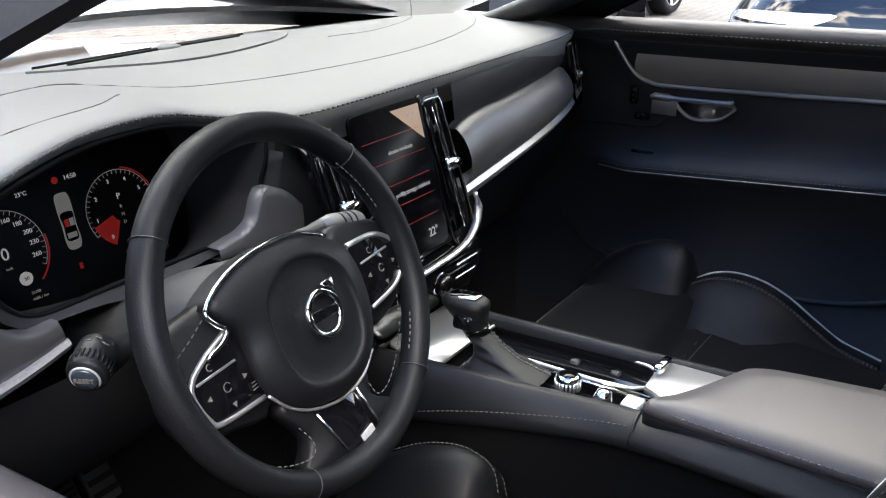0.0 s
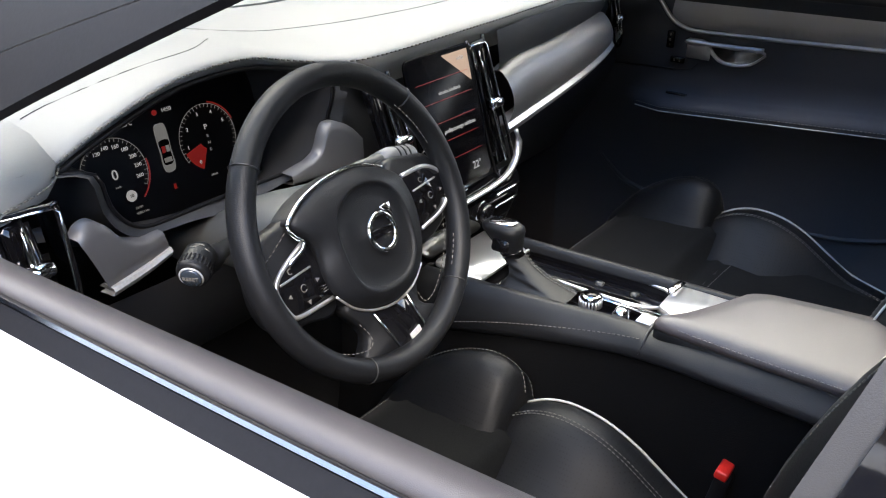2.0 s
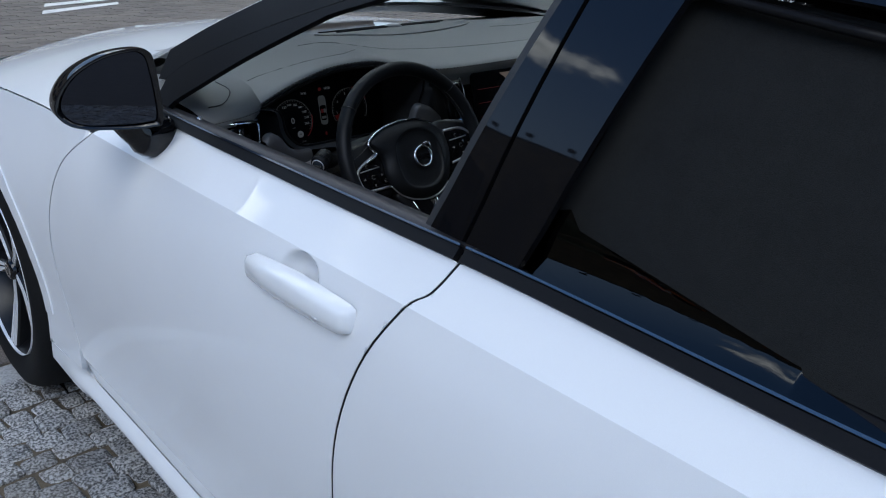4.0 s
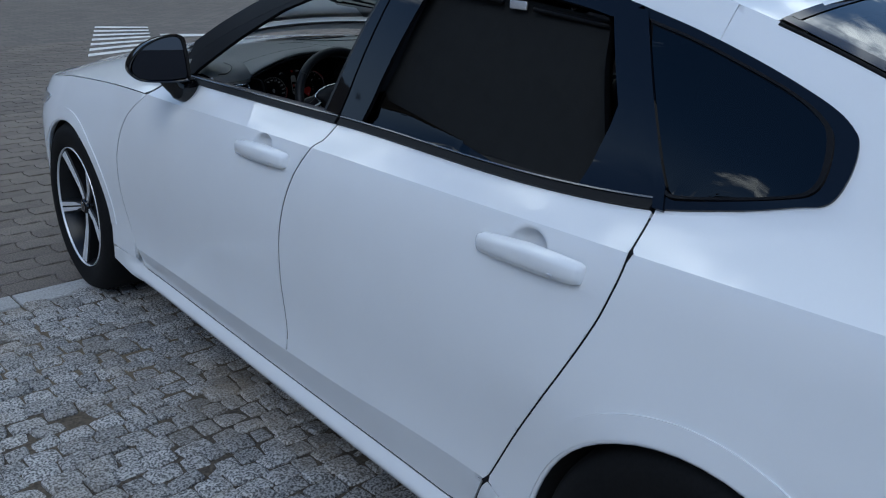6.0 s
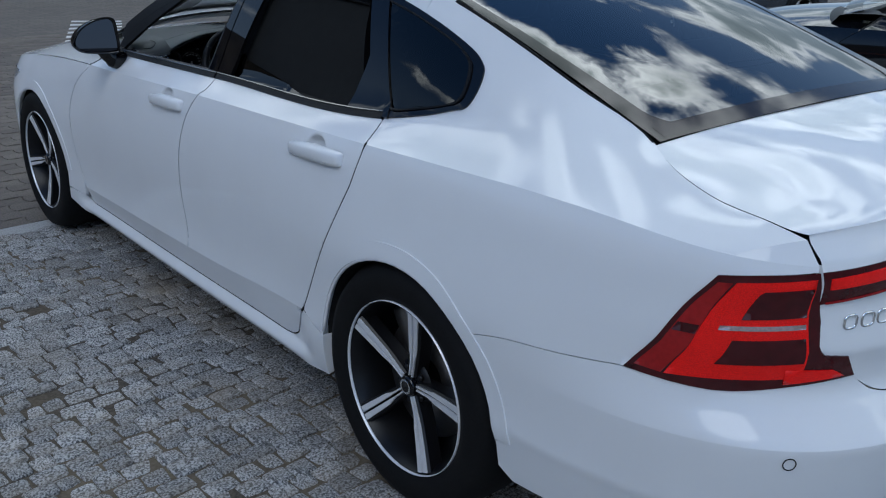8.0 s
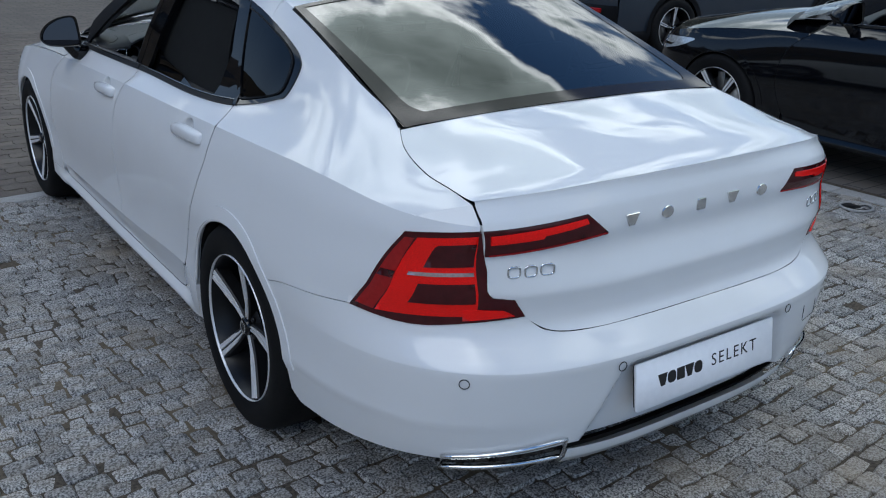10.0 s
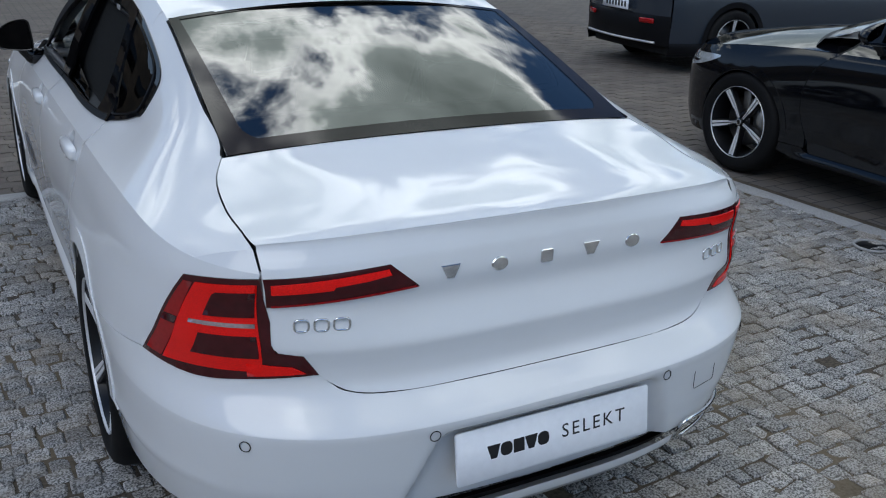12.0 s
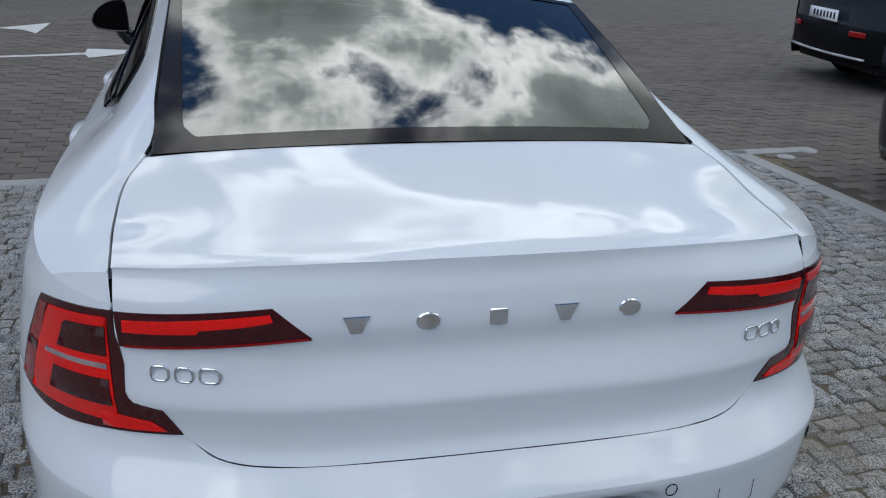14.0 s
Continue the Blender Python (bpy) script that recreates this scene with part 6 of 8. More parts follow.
vent(0.69, 0.745, 0.68, 0.735, 0.872, 0.982, 0, 0.92, far_fn)
vent(-0.685, -0.625, -0.69, -0.615, 0.830, 0.950, 0, 0.895, near_fn)

# centre display
SC = Matrix.Translation(stack(0.030, 0.878, 0.004)) @ pose(0, 0, 0, 75.4, 0, 0)
tablet = part("centre_display", on(SC, plateau(rounded(0.168, 0.212, 0.012), 0.005, 0.001)), "screen", dashboard, "upright glossy touch screen with menus")


def on_screen(bm, x, y, material="glow_white", z=0.0055):
    return part("screen_item", on(SC @ pose(x, y, z), bm), material, tablet, smooth=False)


on_screen(lettering("14:50", 0.0085), 0.052, 0.086)
on_screen(lettering("22°", 0.017), 0.048, -0.083)
on_screen(lettering("aktualna lokalizacja", 0.0075), 0.012, 0.045)
on_screen(lettering("podłączonego telefonu", 0.009), 0.022, -0.014)
for y in (0.066, 0.034, 0.002, -0.028, -0.058):
    on_screen(block(0.136, 0.0009, 0.0005, 0), 0.0, y, "glow_red")
# an orange reflection on the glass, imitated by a faintly glowing patch
on_screen(plateau([(-0.024, 0.0), (0.044, 0.0), (0.044, -0.050), (0.030, -0.040)], 0.0004), 0.030, 0.098, "glow_reflection", 0.005)
on_screen(on(pose(0, 0, 0), tube([(0.007 * math.cos(a), 0.007 * math.sin(a), 0) for a in np.linspace(0.6, 5.2, 10)], 0.001, 4)), -0.040, -0.045)
on_screen(tube([(-0.010, -0.006, 0), (0.0, 0.010, 0), (0.010, -0.006, 0), (-0.010, -0.006, 0)], 0.0008, 4), -0.035, -0.072)
part("home_button", on(SC @ pose(0.0, -0.112, 0.002), block(0.03, 0.008, 0.004, 0.002)), "chrome", tablet)
# chrome sweep under the display and the switch panel
low = curve([(-0.14, 0.755), (-0.06, 0.752), (0.05, 0.752), (0.14, 0.757), (0.185, 0.775), (0.205, 0.800), (0.204, 0.822)], 6)
part("chrome_sweep", tube([stack(x, z, 0.010) for x, z in low], 0.0065, 6, flat=0.6), "satin", dashboard, "satin chrome sweep under the display")
tri_strip([[stack(x, 0.765, -0.004), stack(x, 0.745, 0.004), (x, 1.93, 0.715), (x, 1.945, 0.675), (x, 1.96, 0.64)] for x in np.linspace(-0.12, 0.198, 12)], "switch_panel", "black_gloss", dashboard)
for z, y in ((0.737, 1.921), (0.714, 1.924)):
    part("chrome_bar", tube([(x, y, z) for x in np.linspace(0.118, 0.188, 5)], 0.003, 6, flat=0.6), "chrome", dashboard)
knob = part("volume_knob", on(pose(0.088, 1.938, 0.716, 100, 0, 0), disc(0.0165, 0.022, 24, 0.003)), "black_gloss", dashboard)
part("knob_ring", on(pose(0.088, 1.938, 0.716, 100, 0, 0), disc(0.0182, 0.008, 24, 0.002)), "chrome", knob)

# ---- steering wheel ----
steer = new("steering_wheel")
steer.parent = car
ST = Matrix.Translation((-0.370, 1.796, 0.898)) @ pose(0, 0, 0, 67, 0, 0)     # z towards the driver
RW = 0.1650
ringp = [(RW * math.cos(a), RW * math.sin(a), 0) for a in np.linspace(0, 2 * math.pi, 72, endpoint=False)]
part("rim", on(ST, tube(ringp, 0.0140, 16, closed=True, flat=1.15)), "leather", steer, "black leather rim")
for a in (143, 43, -46, 246):
    c, s = math.cos(radians(a)), math.sin(radians(a))
    ring = [((RW + 0.0145 * math.cos(b)) * c, (RW + 0.0145 * math.cos(b)) * s, 0.0166 * math.sin(b)) for b in np.linspace(0, 2 * math.pi, 20, endpoint=False)]
    part("rim_seam", on(ST, tube(ring, 0.0009, 4, closed=True)), "plastic", steer)
for a0, a1 in ((20, 48), (-40, -24)):
    part("rim_stitching", on(ST, stitches([((RW - 0.0146) * math.cos(radians(a)), (RW - 0.0146) * math.sin(radians(a)), 0.004) for a in np.linspace(a0, a1, 30)], 0.004, 0.003, 0.0009)), "thread", steer)


def round_about(outline, centre, n=72):
    """Points of a smooth closed outline at even angles about a centre."""
    p = np.array([q - np.array(centre) for q in curve(outline, 10, True)])
    ang = np.unwrap(np.arctan2(p[:, 1], p[:, 0]))
    if ang[-1] < ang[0]:
        p, ang = p[::-1], ang[::-1]
    ang, rad = np.concatenate((ang - 2 * math.pi, ang, ang + 2 * math.pi)), np.tile(np.hypot(p[:, 0], p[:, 1]), 3)
    a0 = np.linspace(-math.pi, math.pi, n, endpoint=False)
    r = np.interp(a0, ang, rad)
    return np.stack((centre[0] + r * np.cos(a0), centre[1] + r * np.sin(a0)), axis=1)


HC = (0.002, -0.018)
cover_line = [(-0.106, 0.029), (-0.088, 0.043), (-0.060, 0.054), (-0.020, 0.060), (0.018, 0.058), (0.052, 0.046), (0.076, 0.028), (0.085, -0.008), (0.079, -0.047), (0.064, -0.074), (0.040, -0.091), (0.008, -0.098), (-0.027, -0.093), (-0.056, -0.079), (-0.074, -0.058), (-0.081, -0.034), (-0.080, -0.008), (-0.088, 0.013)]
ridge_line = [(-0.045, 0.027), (-0.018, 0.040), (0.019, 0.037), (0.044, 0.018), (0.053, -0.012), (0.049, -0.049), (0.029, -0.071), (-0.004, -0.077), (-0.036, -0.069), (-0.052, -0.050), (-0.058, -0.018), (-0.056, 0.010)]
ring_c, ring_r = round_about(cover_line, HC), round_about(ridge_line, HC)
rows = []
for q, k, z in ((0, 1.0, -0.030), (0, 1.0, 0.000), (0, 0.985, 0.0055), (0, 0.95, 0.0085), (0.5, 1.0, 0.0145), (1, 1.06, 0.0185), (1, 1.01, 0.0190), (1, 0.975, 0.0170), (1, 0.93, 0.0150), (1, 0.7, 0.0158), (1, 0.35, 0.0170), (1, 0.02, 0.0172)):
    rows.append([(*(np.array(HC) + ((1 - q) * c + q * r - np.array(HC)) * k), z) for c, r in zip(ring_c, ring_r)])
bm = bmesh.new()
v = sheet(bm, rows, False, True)
bm.faces.new(v[-1])
part("airbag_cover", on(ST, bm), "leather", steer, "soft black airbag cover")
trim_line = curve([(0.055, 0.046), (0.018, 0.0595), (-0.020, 0.0615), (-0.060, 0.0555), (-0.089, 0.0445), (-0.1075, 0.0295), (-0.103, 0.018), (-0.094, 0.010), (-0.100, 0.002), (-0.122, -0.006)], 6)
part("cover_trim", on(ST @ pose(0, 0, 0.0035), tube([(x, y, 0) for x, y in trim_line], 0.0026, 6)), "chrome", steer, "chrome line round the airbag cover")
part("cover_trim", on(ST @ pose(0, 0, 0.002), tube([(x, y, 0) for x, y in curve([(-0.076, -0.060), (-0.056, -0.0815), (-0.027, -0.0955), (0.008, -0.1005), (0.041, -0.0935), (0.066, -0.076)], 6)], 0.0016, 6)), "satin", steer)
BD = ST @ pose(0.003, -0.016, 0.0175, 0, 0, 5)
part("round_badge", on(BD, tube([(0.0205 * math.cos(a), 0.0205 * math.sin(a), 0.003) for a in np.linspace(0, 2 * math.pi, 32, endpoint=False)], 0.0034, 8, closed=True)), "chrome", steer, "plain round chrome badge")
part("badge_bar", on(BD @ pose(0, 0, 0.002, 0, 0, -6), block(0.040, 0.0095, 0.004, 0.001)), "black_gloss", steer)
part("badge_tip", on(BD @ pose(0.017, 0.019, 0.003, 0, 0, 0), plateau([(-0.010, 0.007), (0.006, 0.008), (0.005, -0.009), (-0.002, -0.001)][::-1], 0.004, 0.001)), "chrome", steer)
for s, arm, pod in ((-1, [(-0.080, 0.030), (-0.106, 0.034), (-0.150, 0.020), (-0.164, -0.030), (-0.150, -0.066), (-0.112, -0.074), (-0.066, -0.072)],
                     [(-0.090, 0.008), (-0.122, -0.006), (-0.140, -0.018), (-0.144, -0.031), (-0.137, -0.053), (-0.126, -0.0605), (-0.076, -0.060), (-0.077, -0.038), (-0.081, -0.008)]),
                    (1, [(0.072, 0.042), (0.120, 0.045), (0.155, 0.032), (0.165, -0.020), (0.147, -0.046), (0.085, -0.056)],
                     [(0.086, 0.027), (0.125, 0.027), (0.147, 0.018), (0.157, 0.004), (0.156, -0.016), (0.136, -0.032), (0.092, -0.041), (0.087, -0.010)])):
    ccw = sum(a[0] * b[1] - b[0] * a[1] for a, b in zip(arm, arm[1:] + arm[:1])) > 0
    part("spoke", on(ST @ pose(0, 0, -0.030), plateau(curve(arm if ccw else arm[::-1], 4, True), 0.023, 0.006)), "leather", steer)
    ccw = sum(a[0] * b[1] - b[0] * a[1] for a, b in zip(pod, pod[1:] + pod[:1])) > 0
    pad = part("switch_pad", on(ST @ pose(0, 0, -0.008), plateau(curve(pod if ccw else pod[::-1], 4, True), 0.006, 0.002)), "black_gloss", steer, "gloss black switch pad")
    edge_p = curve(pod[:7], 5)
    part("chrome_frame", on(ST @ pose(0, 0, -0.003), tube([(x, y, 0) for x, y in edge_p], 0.0030, 6)), "satin", pad, "satin chrome frame")
    m = np.mean(np.array(pod), axis=0)
    P0 = ST @ pose(m[0], m[1], -0.0015, 0, 0, 5)
    part("rocker_line", on(P0 @ pose(-0.004, 0.010, 0, 0, 0, 0), block(0.046, 0.0024, 0.0015, 0.0006)), "satin", pad)
    for dx, dy, turn in ((-0.021, -0.006, 180), (0.021, -0.006, 0), (0.0, -0.022, 270)):
        arrow = plateau([(0.0030, 0), (-0.002, 0.0026), (-0.002, -0.0026)], 0.0006)
        part("symbol", on(P0 @ pose(dx, dy, 0, 0, 0, turn), arrow), "thread", pad, smooth=False)
    part("symbol", on(P0 @ pose(0, -0.006, 0), tube([(0.0040 * math.cos(a), 0.0040 * math.sin(a), 0) for a in np.linspace(0.4, 5.6, 11)], 0.0006, 4)), "thread", pad)
    part("symbol", on(P0 @ pose(-0.008, 0.017, 0), tube([(0.0030 * math.cos(a), 0.0030 * math.sin(a), 0) for a in np.linspace(0.8, 5.2, 9)], 0.0006, 4)), "thread", pad)
    for k in range(3):
        part("symbol", on(P0 @ pose(0.026, -0.022 + 0.003 * k, 0), block(0.007 - 0.001 * k, 0.0008, 0.0006, 0)), "thread", pad)
low_arm = [(-0.058, -0.075), (-0.040, -0.118), (-0.060, -0.150), (-0.010, -0.170), (0.050, -0.168), (0.085, -0.140), (0.055, -0.118), (0.052, -0.078)]
part("lower_spoke", on(ST @ pose(0, 0, -0.026), plateau(curve(low_arm, 4, True), 0.020, 0.004)), "leather", steer)
insert_line = [(-0.029, -0.100), (-0.003, -0.154), (0.004, -0.165), (0.036, -0.166), (0.046, -0.154), (0.028, -0.098)]
ins = part("spoke_insert", on(ST @ pose(0, 0, -0.008), plateau(insert_line, 0.006, 0.001)), "black_gloss", steer, "gloss black insert")
for a, b in (((-0.029, -0.100), (-0.003, -0.156)), ((0.029, -0.098), (0.047, -0.154))):
    part("insert_edge", on(ST @ pose(0, 0, -0.0015), tube([(*a, 0), (*b, 0)], 0.0015, 5)), "chrome", ins)
part("insert_badge", on(ST @ pose(0.025, -0.150, -0.001, 0, 0, 12), block(0.020, 0.017, 0.002, 0.001)), "silver_plastic", ins)
for line in ([(-0.106, 0.024, -0.006), (-0.125, 0.013, -0.006), (-0.146, 0.003, -0.006)], [(0.140, -0.036, -0.006), (0.122, -0.078, -0.006), (0.088, -0.113, -0.006), (0.062, -0.122, -0.006), (0.052, -0.104, -0.006)],
             [(-0.104, -0.113, 0.0), (-0.075, -0.127, -0.002), (-0.047, -0.133, -0.005), (-0.040, -0.122, -0.006), (-0.054, -0.097, -0.006)], [(0.104, 0.113, 0.004), (0.136, 0.071, 0.0), (0.146, 0.047, -0.004), (0.134, 0.039, -0.006)]):
    part("spoke_stitching", on(ST, stitches(curve(line, 6), 0.0042, 0.003, 0.0006)), "thread", steer)
# column shroud and stalks
rows = []
for k, (y, z, rx, rz) in enumerate(((1.836, 0.874, 0.062, 0.050), (1.88, 0.868, 0.072, 0.053), (1.95, 0.850, 0.064, 0.042), (2.02, 0.826, 0.050, 0.026), (2.10, 0.795, 0.040, 0.020))):
    rows.append([(-0.368 + rx * math.copysign(abs(math.cos(a)) ** 0.8, math.cos(a)), y + 0.02 * math.sin(a), z - 0.01 + rz * math.copysign(abs(math.sin(a)) ** 0.8, math.sin(a))) for a in np.linspace(0, 2 * math.pi, 32, endpoint=False)])
tri_strip(rows, "column_shroud", "shroud", car, "charcoal steering column shroud", True)
stalk = part("indicator_stalk", tube(curve([(-0.40, 1.945, 0.848), (-0.45, 1.928, 0.860), (-0.505, 1.899, 0.871), (-0.545, 1.878, 0.876)], 5), [0.008, 0.008, 0.008, 0.008, 0.008, 0.0085, 0.009, 0.010, 0.012, 0.014, 0.0145, 0.0145, 0.0145, 0.0145, 0.014, 0.013], 18), "ink", car, "round-ended stalk with a button")
tip_m = Matrix.Translation((-0.5455, 1.8775, 0.8755)) @ Vector((-0.545 + 0.515, 1.878 - 1.895, 0.883 - 0.893)).to_track_quat("Z", "Y").to_matrix().to_4x4()
part("sleeve", on(tip_m, tube([(0, 0, -0.040), (0, 0, -0.034), (0, 0, -0.024), (0, 0, -0.004), (0, 0, -0.0005)], [0.0130, 0.0175, 0.0182, 0.0178, 0.0160], 24, up=(1, 0, 0))), "leather", stalk, "dark grey sleeve")
for k in range(26):
    a = k * 2 * math.pi / 26
    part("knurl", on(tip_m @ pose(0.0178 * math.cos(a), 0.0178 * math.sin(a), -0.012, 0, 0, math.degrees(a)), block(0.0016, 0.0022, 0.009, 0)), "black_trim", stalk)
for k, (a, w) in enumerate(((100, 0.007), (75, 0.005), (52, 0.006))):
    part("symbol", on(tip_m @ pose(0, 0, 0, 0, 0, a) @ pose(0.0183, 0, -0.026 - 0.004 * (k % 2), 0, 90, 0), block(0.0012, w, 0.0006, 0)), "thread", stalk)
part("button", on(tip_m, disc(0.0115, 0.004, 24, 0.0015)), "navy", stalk)
part("button_ring", on(tip_m, tube([(0.0122 * math.cos(a), 0.0122 * math.sin(a), 0.001) for a in np.linspace(0, 2 * math.pi, 24, endpoint=False)], 0.0012, 5, closed=True)), "silver_plastic", stalk)
face_m = Matrix.Translation(Vector((-0.5455, 1.8775, 0.8755)) + Vector((-0.030, -0.017, -0.010)).normalized() * 0.0044) @ Vector((-0.030, -0.017, -0.010)).to_track_quat("Z", "Y").to_matrix().to_4x4()
part("figure", on(face_m, lettering("RESET", 0.0065)), "thread", stalk, smooth=False)
wiper = part("wiper_stalk", tube(curve([(-0.30, 1.93, 0.880), (-0.26, 1.912, 0.893), (-0.22, 1.900, 0.898), (-0.155, 1.895, 0.889)], 5), [0.009] * 5 + [0.010] * 5 + [0.0125] * 6, 14), "plastic", car)
part("sleeve", tube([(-0.215, 1.900, 0.899), (-0.200, 1.898, 0.898), (-0.160, 1.894, 0.892), (-0.154, 1.893, 0.891)], [0.012, 0.0150, 0.0150, 0.0125], 18, up=(0, 1, 0)), "decor", wiper, "grey wiper switch sleeve")
for q in (0.25, 0.5, 0.72):
    part("ring_mark", tube([(-0.200 + 0.040 * q, 1.898 - 0.004 * q, 0.898 - 0.006 * q), (-0.197 + 0.040 * q, 1.8977 - 0.004 * q, 0.8975 - 0.006 * q)], 0.0154, 18, up=(0, 1, 0)), "black_trim", wiper)

# ---- centre console ----
console = new("centre_console")
console.parent = car
left_top = spline((1.10, -0.030, 0.668), (1.56, -0.018, 0.668), (1.59, -0.012, 0.664), (1.73, -0.026, 0.662), (1.87, -0.038, 0.660), (2.0, -0.05, 0.66))
wall_drop = spline((1.08, 0.040), (1.40, 0.036), (1.56, 0.034), (1.73, 0.050), (1.88, 0.078), (2.02, 0.105))
rows = []
for y in np.linspace(1.08, 2.02, 40):
    x, z = left_top(y)
    d = wall_drop(y)
    rows.append([(x + 0.018, y, z - 0.012), (x + 0.008, y, z), (x - 0.002, y, z - 0.002), (x - 0.016, y, z - 0.25 * d), (x - 0.028, y, z - 0.60 * d), (x - 0.032, y, z - 0.86 * d), (x - 0.030, y, z - d), (x - 0.016, y, z - d - 0.006)])
tri_strip(rows, "side_wall", "leather", console, "black leather console side with pale stitching")
tri_strip([[(left_top(y)[0] - 0.016, y, left_top(y)[1] - wall_drop(y) + 0.002), (left_top(y)[0] - 0.026, y, 0.53), (left_top(y)[0] - 0.034, y, 0.42), (left_top(y)[0] - 0.06, y, 0.28)] for y in np.linspace(1.08, 2.10, 30)], "tunnel_wall", "tunnel", console, "black carpeted tunnel side")
seam_q = lambda y: 0.30 + 0.52 * (y - 1.59) / 0.29
part("stitching", stitches([(left_top(y)[0] - float(np.interp(seam_q(y), (0, 0.25, 0.6, 0.86), (0.002, 0.016, 0.028, 0.032))) - 0.0012, y, left_top(y)[1] - seam_q(y) * wall_drop(y) + 0.0012) for y in np.linspace(1.59, 1.88, 30)], 0.0042, 0.003, 0.0007, (1, 0, 0)), "thread", console)
part("panel_gap", tube([(left_top(1.58)[0] + d, 1.582, left_top(1.58)[1] + e) for d, e in ((0.012, 0.0012), (-0.002, -0.001), (-0.016, -0.009), (-0.030, -0.028))], 0.0022, 5), "ink", console)
right_x = lambda y: 0.134 + 0.045 * max(0.0, 1.86 - y)
tri_strip([[(right_x(y) - 0.012, y, 0.650), (right_x(y) - 0.010, y, 0.660), (right_x(y) - 0.004, y, 0.666), (right_x(y) + 0.006, y, 0.664), (right_x(y) + 0.010, y, 0.60), (right_x(y) + 0.02, y, 0.32)] for y in np.linspace(1.08, 2.02, 24)], "side_wall", "leather", console)
tri_strip([[(-0.03, y, 0.636), (0.06, y, 0.636), (0.15, y, 0.640)] for y in np.linspace(1.2, 2.0, 8)], "console_top", "black_gloss", console)
part("front_plate", on(pose(0.050, 1.905, 0.652, 8, 0, 0), plateau(rounded(0.155, 0.085, 0.012), 0.006, 0.002)), "satin", console, "satin metal plate before the selector")
part("cover_plate", on(pose(0.090, 1.540, 0.652), plateau([(0.05, 0.065), (-0.03, 0.062), (-0.075, -0.02), (-0.03, -0.09), (0.05, -0.09)], 0.010, 0.002)), "satin", console, "satin metal sliding cover")
part("cover_tab", on(pose(0.115, 1.597, 0.668, 0, 0, -4), block(0.040, 0.012, 0.012, 0.003)), "chrome", console)
tray = curve([(0.060, 1.835), (0.075, 1.855), (0.125, 1.858), (0.132, 1.84), (0.132, 1.62), (0.062, 1.62)], 4, True)
bm = bmesh.new()
sheet(bm, [[(x, y, 0.650) for x, y in tray], [(0.096 + (x - 0.096) * 0.94, 1.74 + (y - 1.74) * 0.97, 0.600) for x, y in tray], [(0.096, 1.74, 0.598) for x, y in tray]], False, True)
part("tray", bm, "black_trim", console)
part("tray_edge", tube([(x, y, 0.651) for x, y in tray], 0.0028, 6, closed=True), "satin", console, "satin metal tray rim")
for y in (1.72, 1.66):
    part("cup_clip", on(pose(0.118, y, 0.632, 0, 20, 0), block(0.028, 0.016, 0.014, 0.005)), "plastic", console)
for x in (0.055, 0.047):
    part("chrome_line", tube([(x + 0.004, 1.80, 0.6475), (x, 1.585, 0.650)], 0.0022, 5), "chrome", console)
kn = part("start_knob", on(pose(0.022, 1.692, 0.648), disc(0.0165, 0.020, 20, 0.003)), "chrome", console, "knurled chrome start knob")
for k in range(20):
    a = k * 2 * math.pi / 20
    part("knurl", on(pose(0.022 + 0.0165 * math.cos(a), 1.692 + 0.0165 * math.sin(a), 0.655, 0, 0, math.degrees(a)), block(0.0022, 0.003, 0.012, 0)), "satin", kn)
part("knob_top", on(pose(0.022, 1.692, 0.6672), disc(0.011, 0.0015, 16)), "black_gloss", kn)
part("drive_roller", on(pose(0.012, 1.640, 0.648, 0, 90, 12), disc(0.013, 0.02, 16, 0.002)), "chrome", console)
part("park_switch", on(pose(0.030, 1.605, 0.648), block(0.030, 0.026, 0.012, 0.004)), "silver_plastic", console)
# selector
boot_rows = []
for t in np.linspace(0, 1, 17):
    k = 1 - t
    wx, wy = 0.016 + 0.026 * k ** 2.8, 0.017 + 0.041 * k ** 2.6
    c = Vector((0.022 + 0.009 * t, 1.792 + 0.042 * t, 0.648 + 0.040 * t))
    boot_rows.append([(c.x + wx * math.copysign(abs(math.cos(a)) ** 0.6, math.cos(a)) * (1 + 0.13 * math.sin(3 * a + 6 * t) * k + 0.07 * math.sin(19 * t + 2 * a)), c.y + wy * math.copysign(abs(math.sin(a)) ** 0.6, math.sin(a)) - 0.01 * k, c.z) for a in np.linspace(0, 2 * math.pi, 28, endpoint=False)])
gear = new("gear_selector")
gear.parent = car
tri_strip(boot_rows, "gaiter", "leather", gear, "stitched black leather gaiter", True)
part("stitching", stitches([Vector(r[24]) * 1.0 + Vector((0, -0.0006, 0.001)) for r in boot_rows], 0.004, 0.003, 0.001, (1, 0, 0)), "thread", gear)
part("stitching", stitches([Vector(r[22]) + Vector((0, -0.0006, 0.001)) for r in boot_rows], 0.004, 0.003, 0.001, (1, 0, 0)), "thread", gear)
part("collar", tube([(0.031, 1.834, 0.684), (0.032, 1.837, 0.690)], 0.0172, 18), "black_gloss", gear)
krows = []
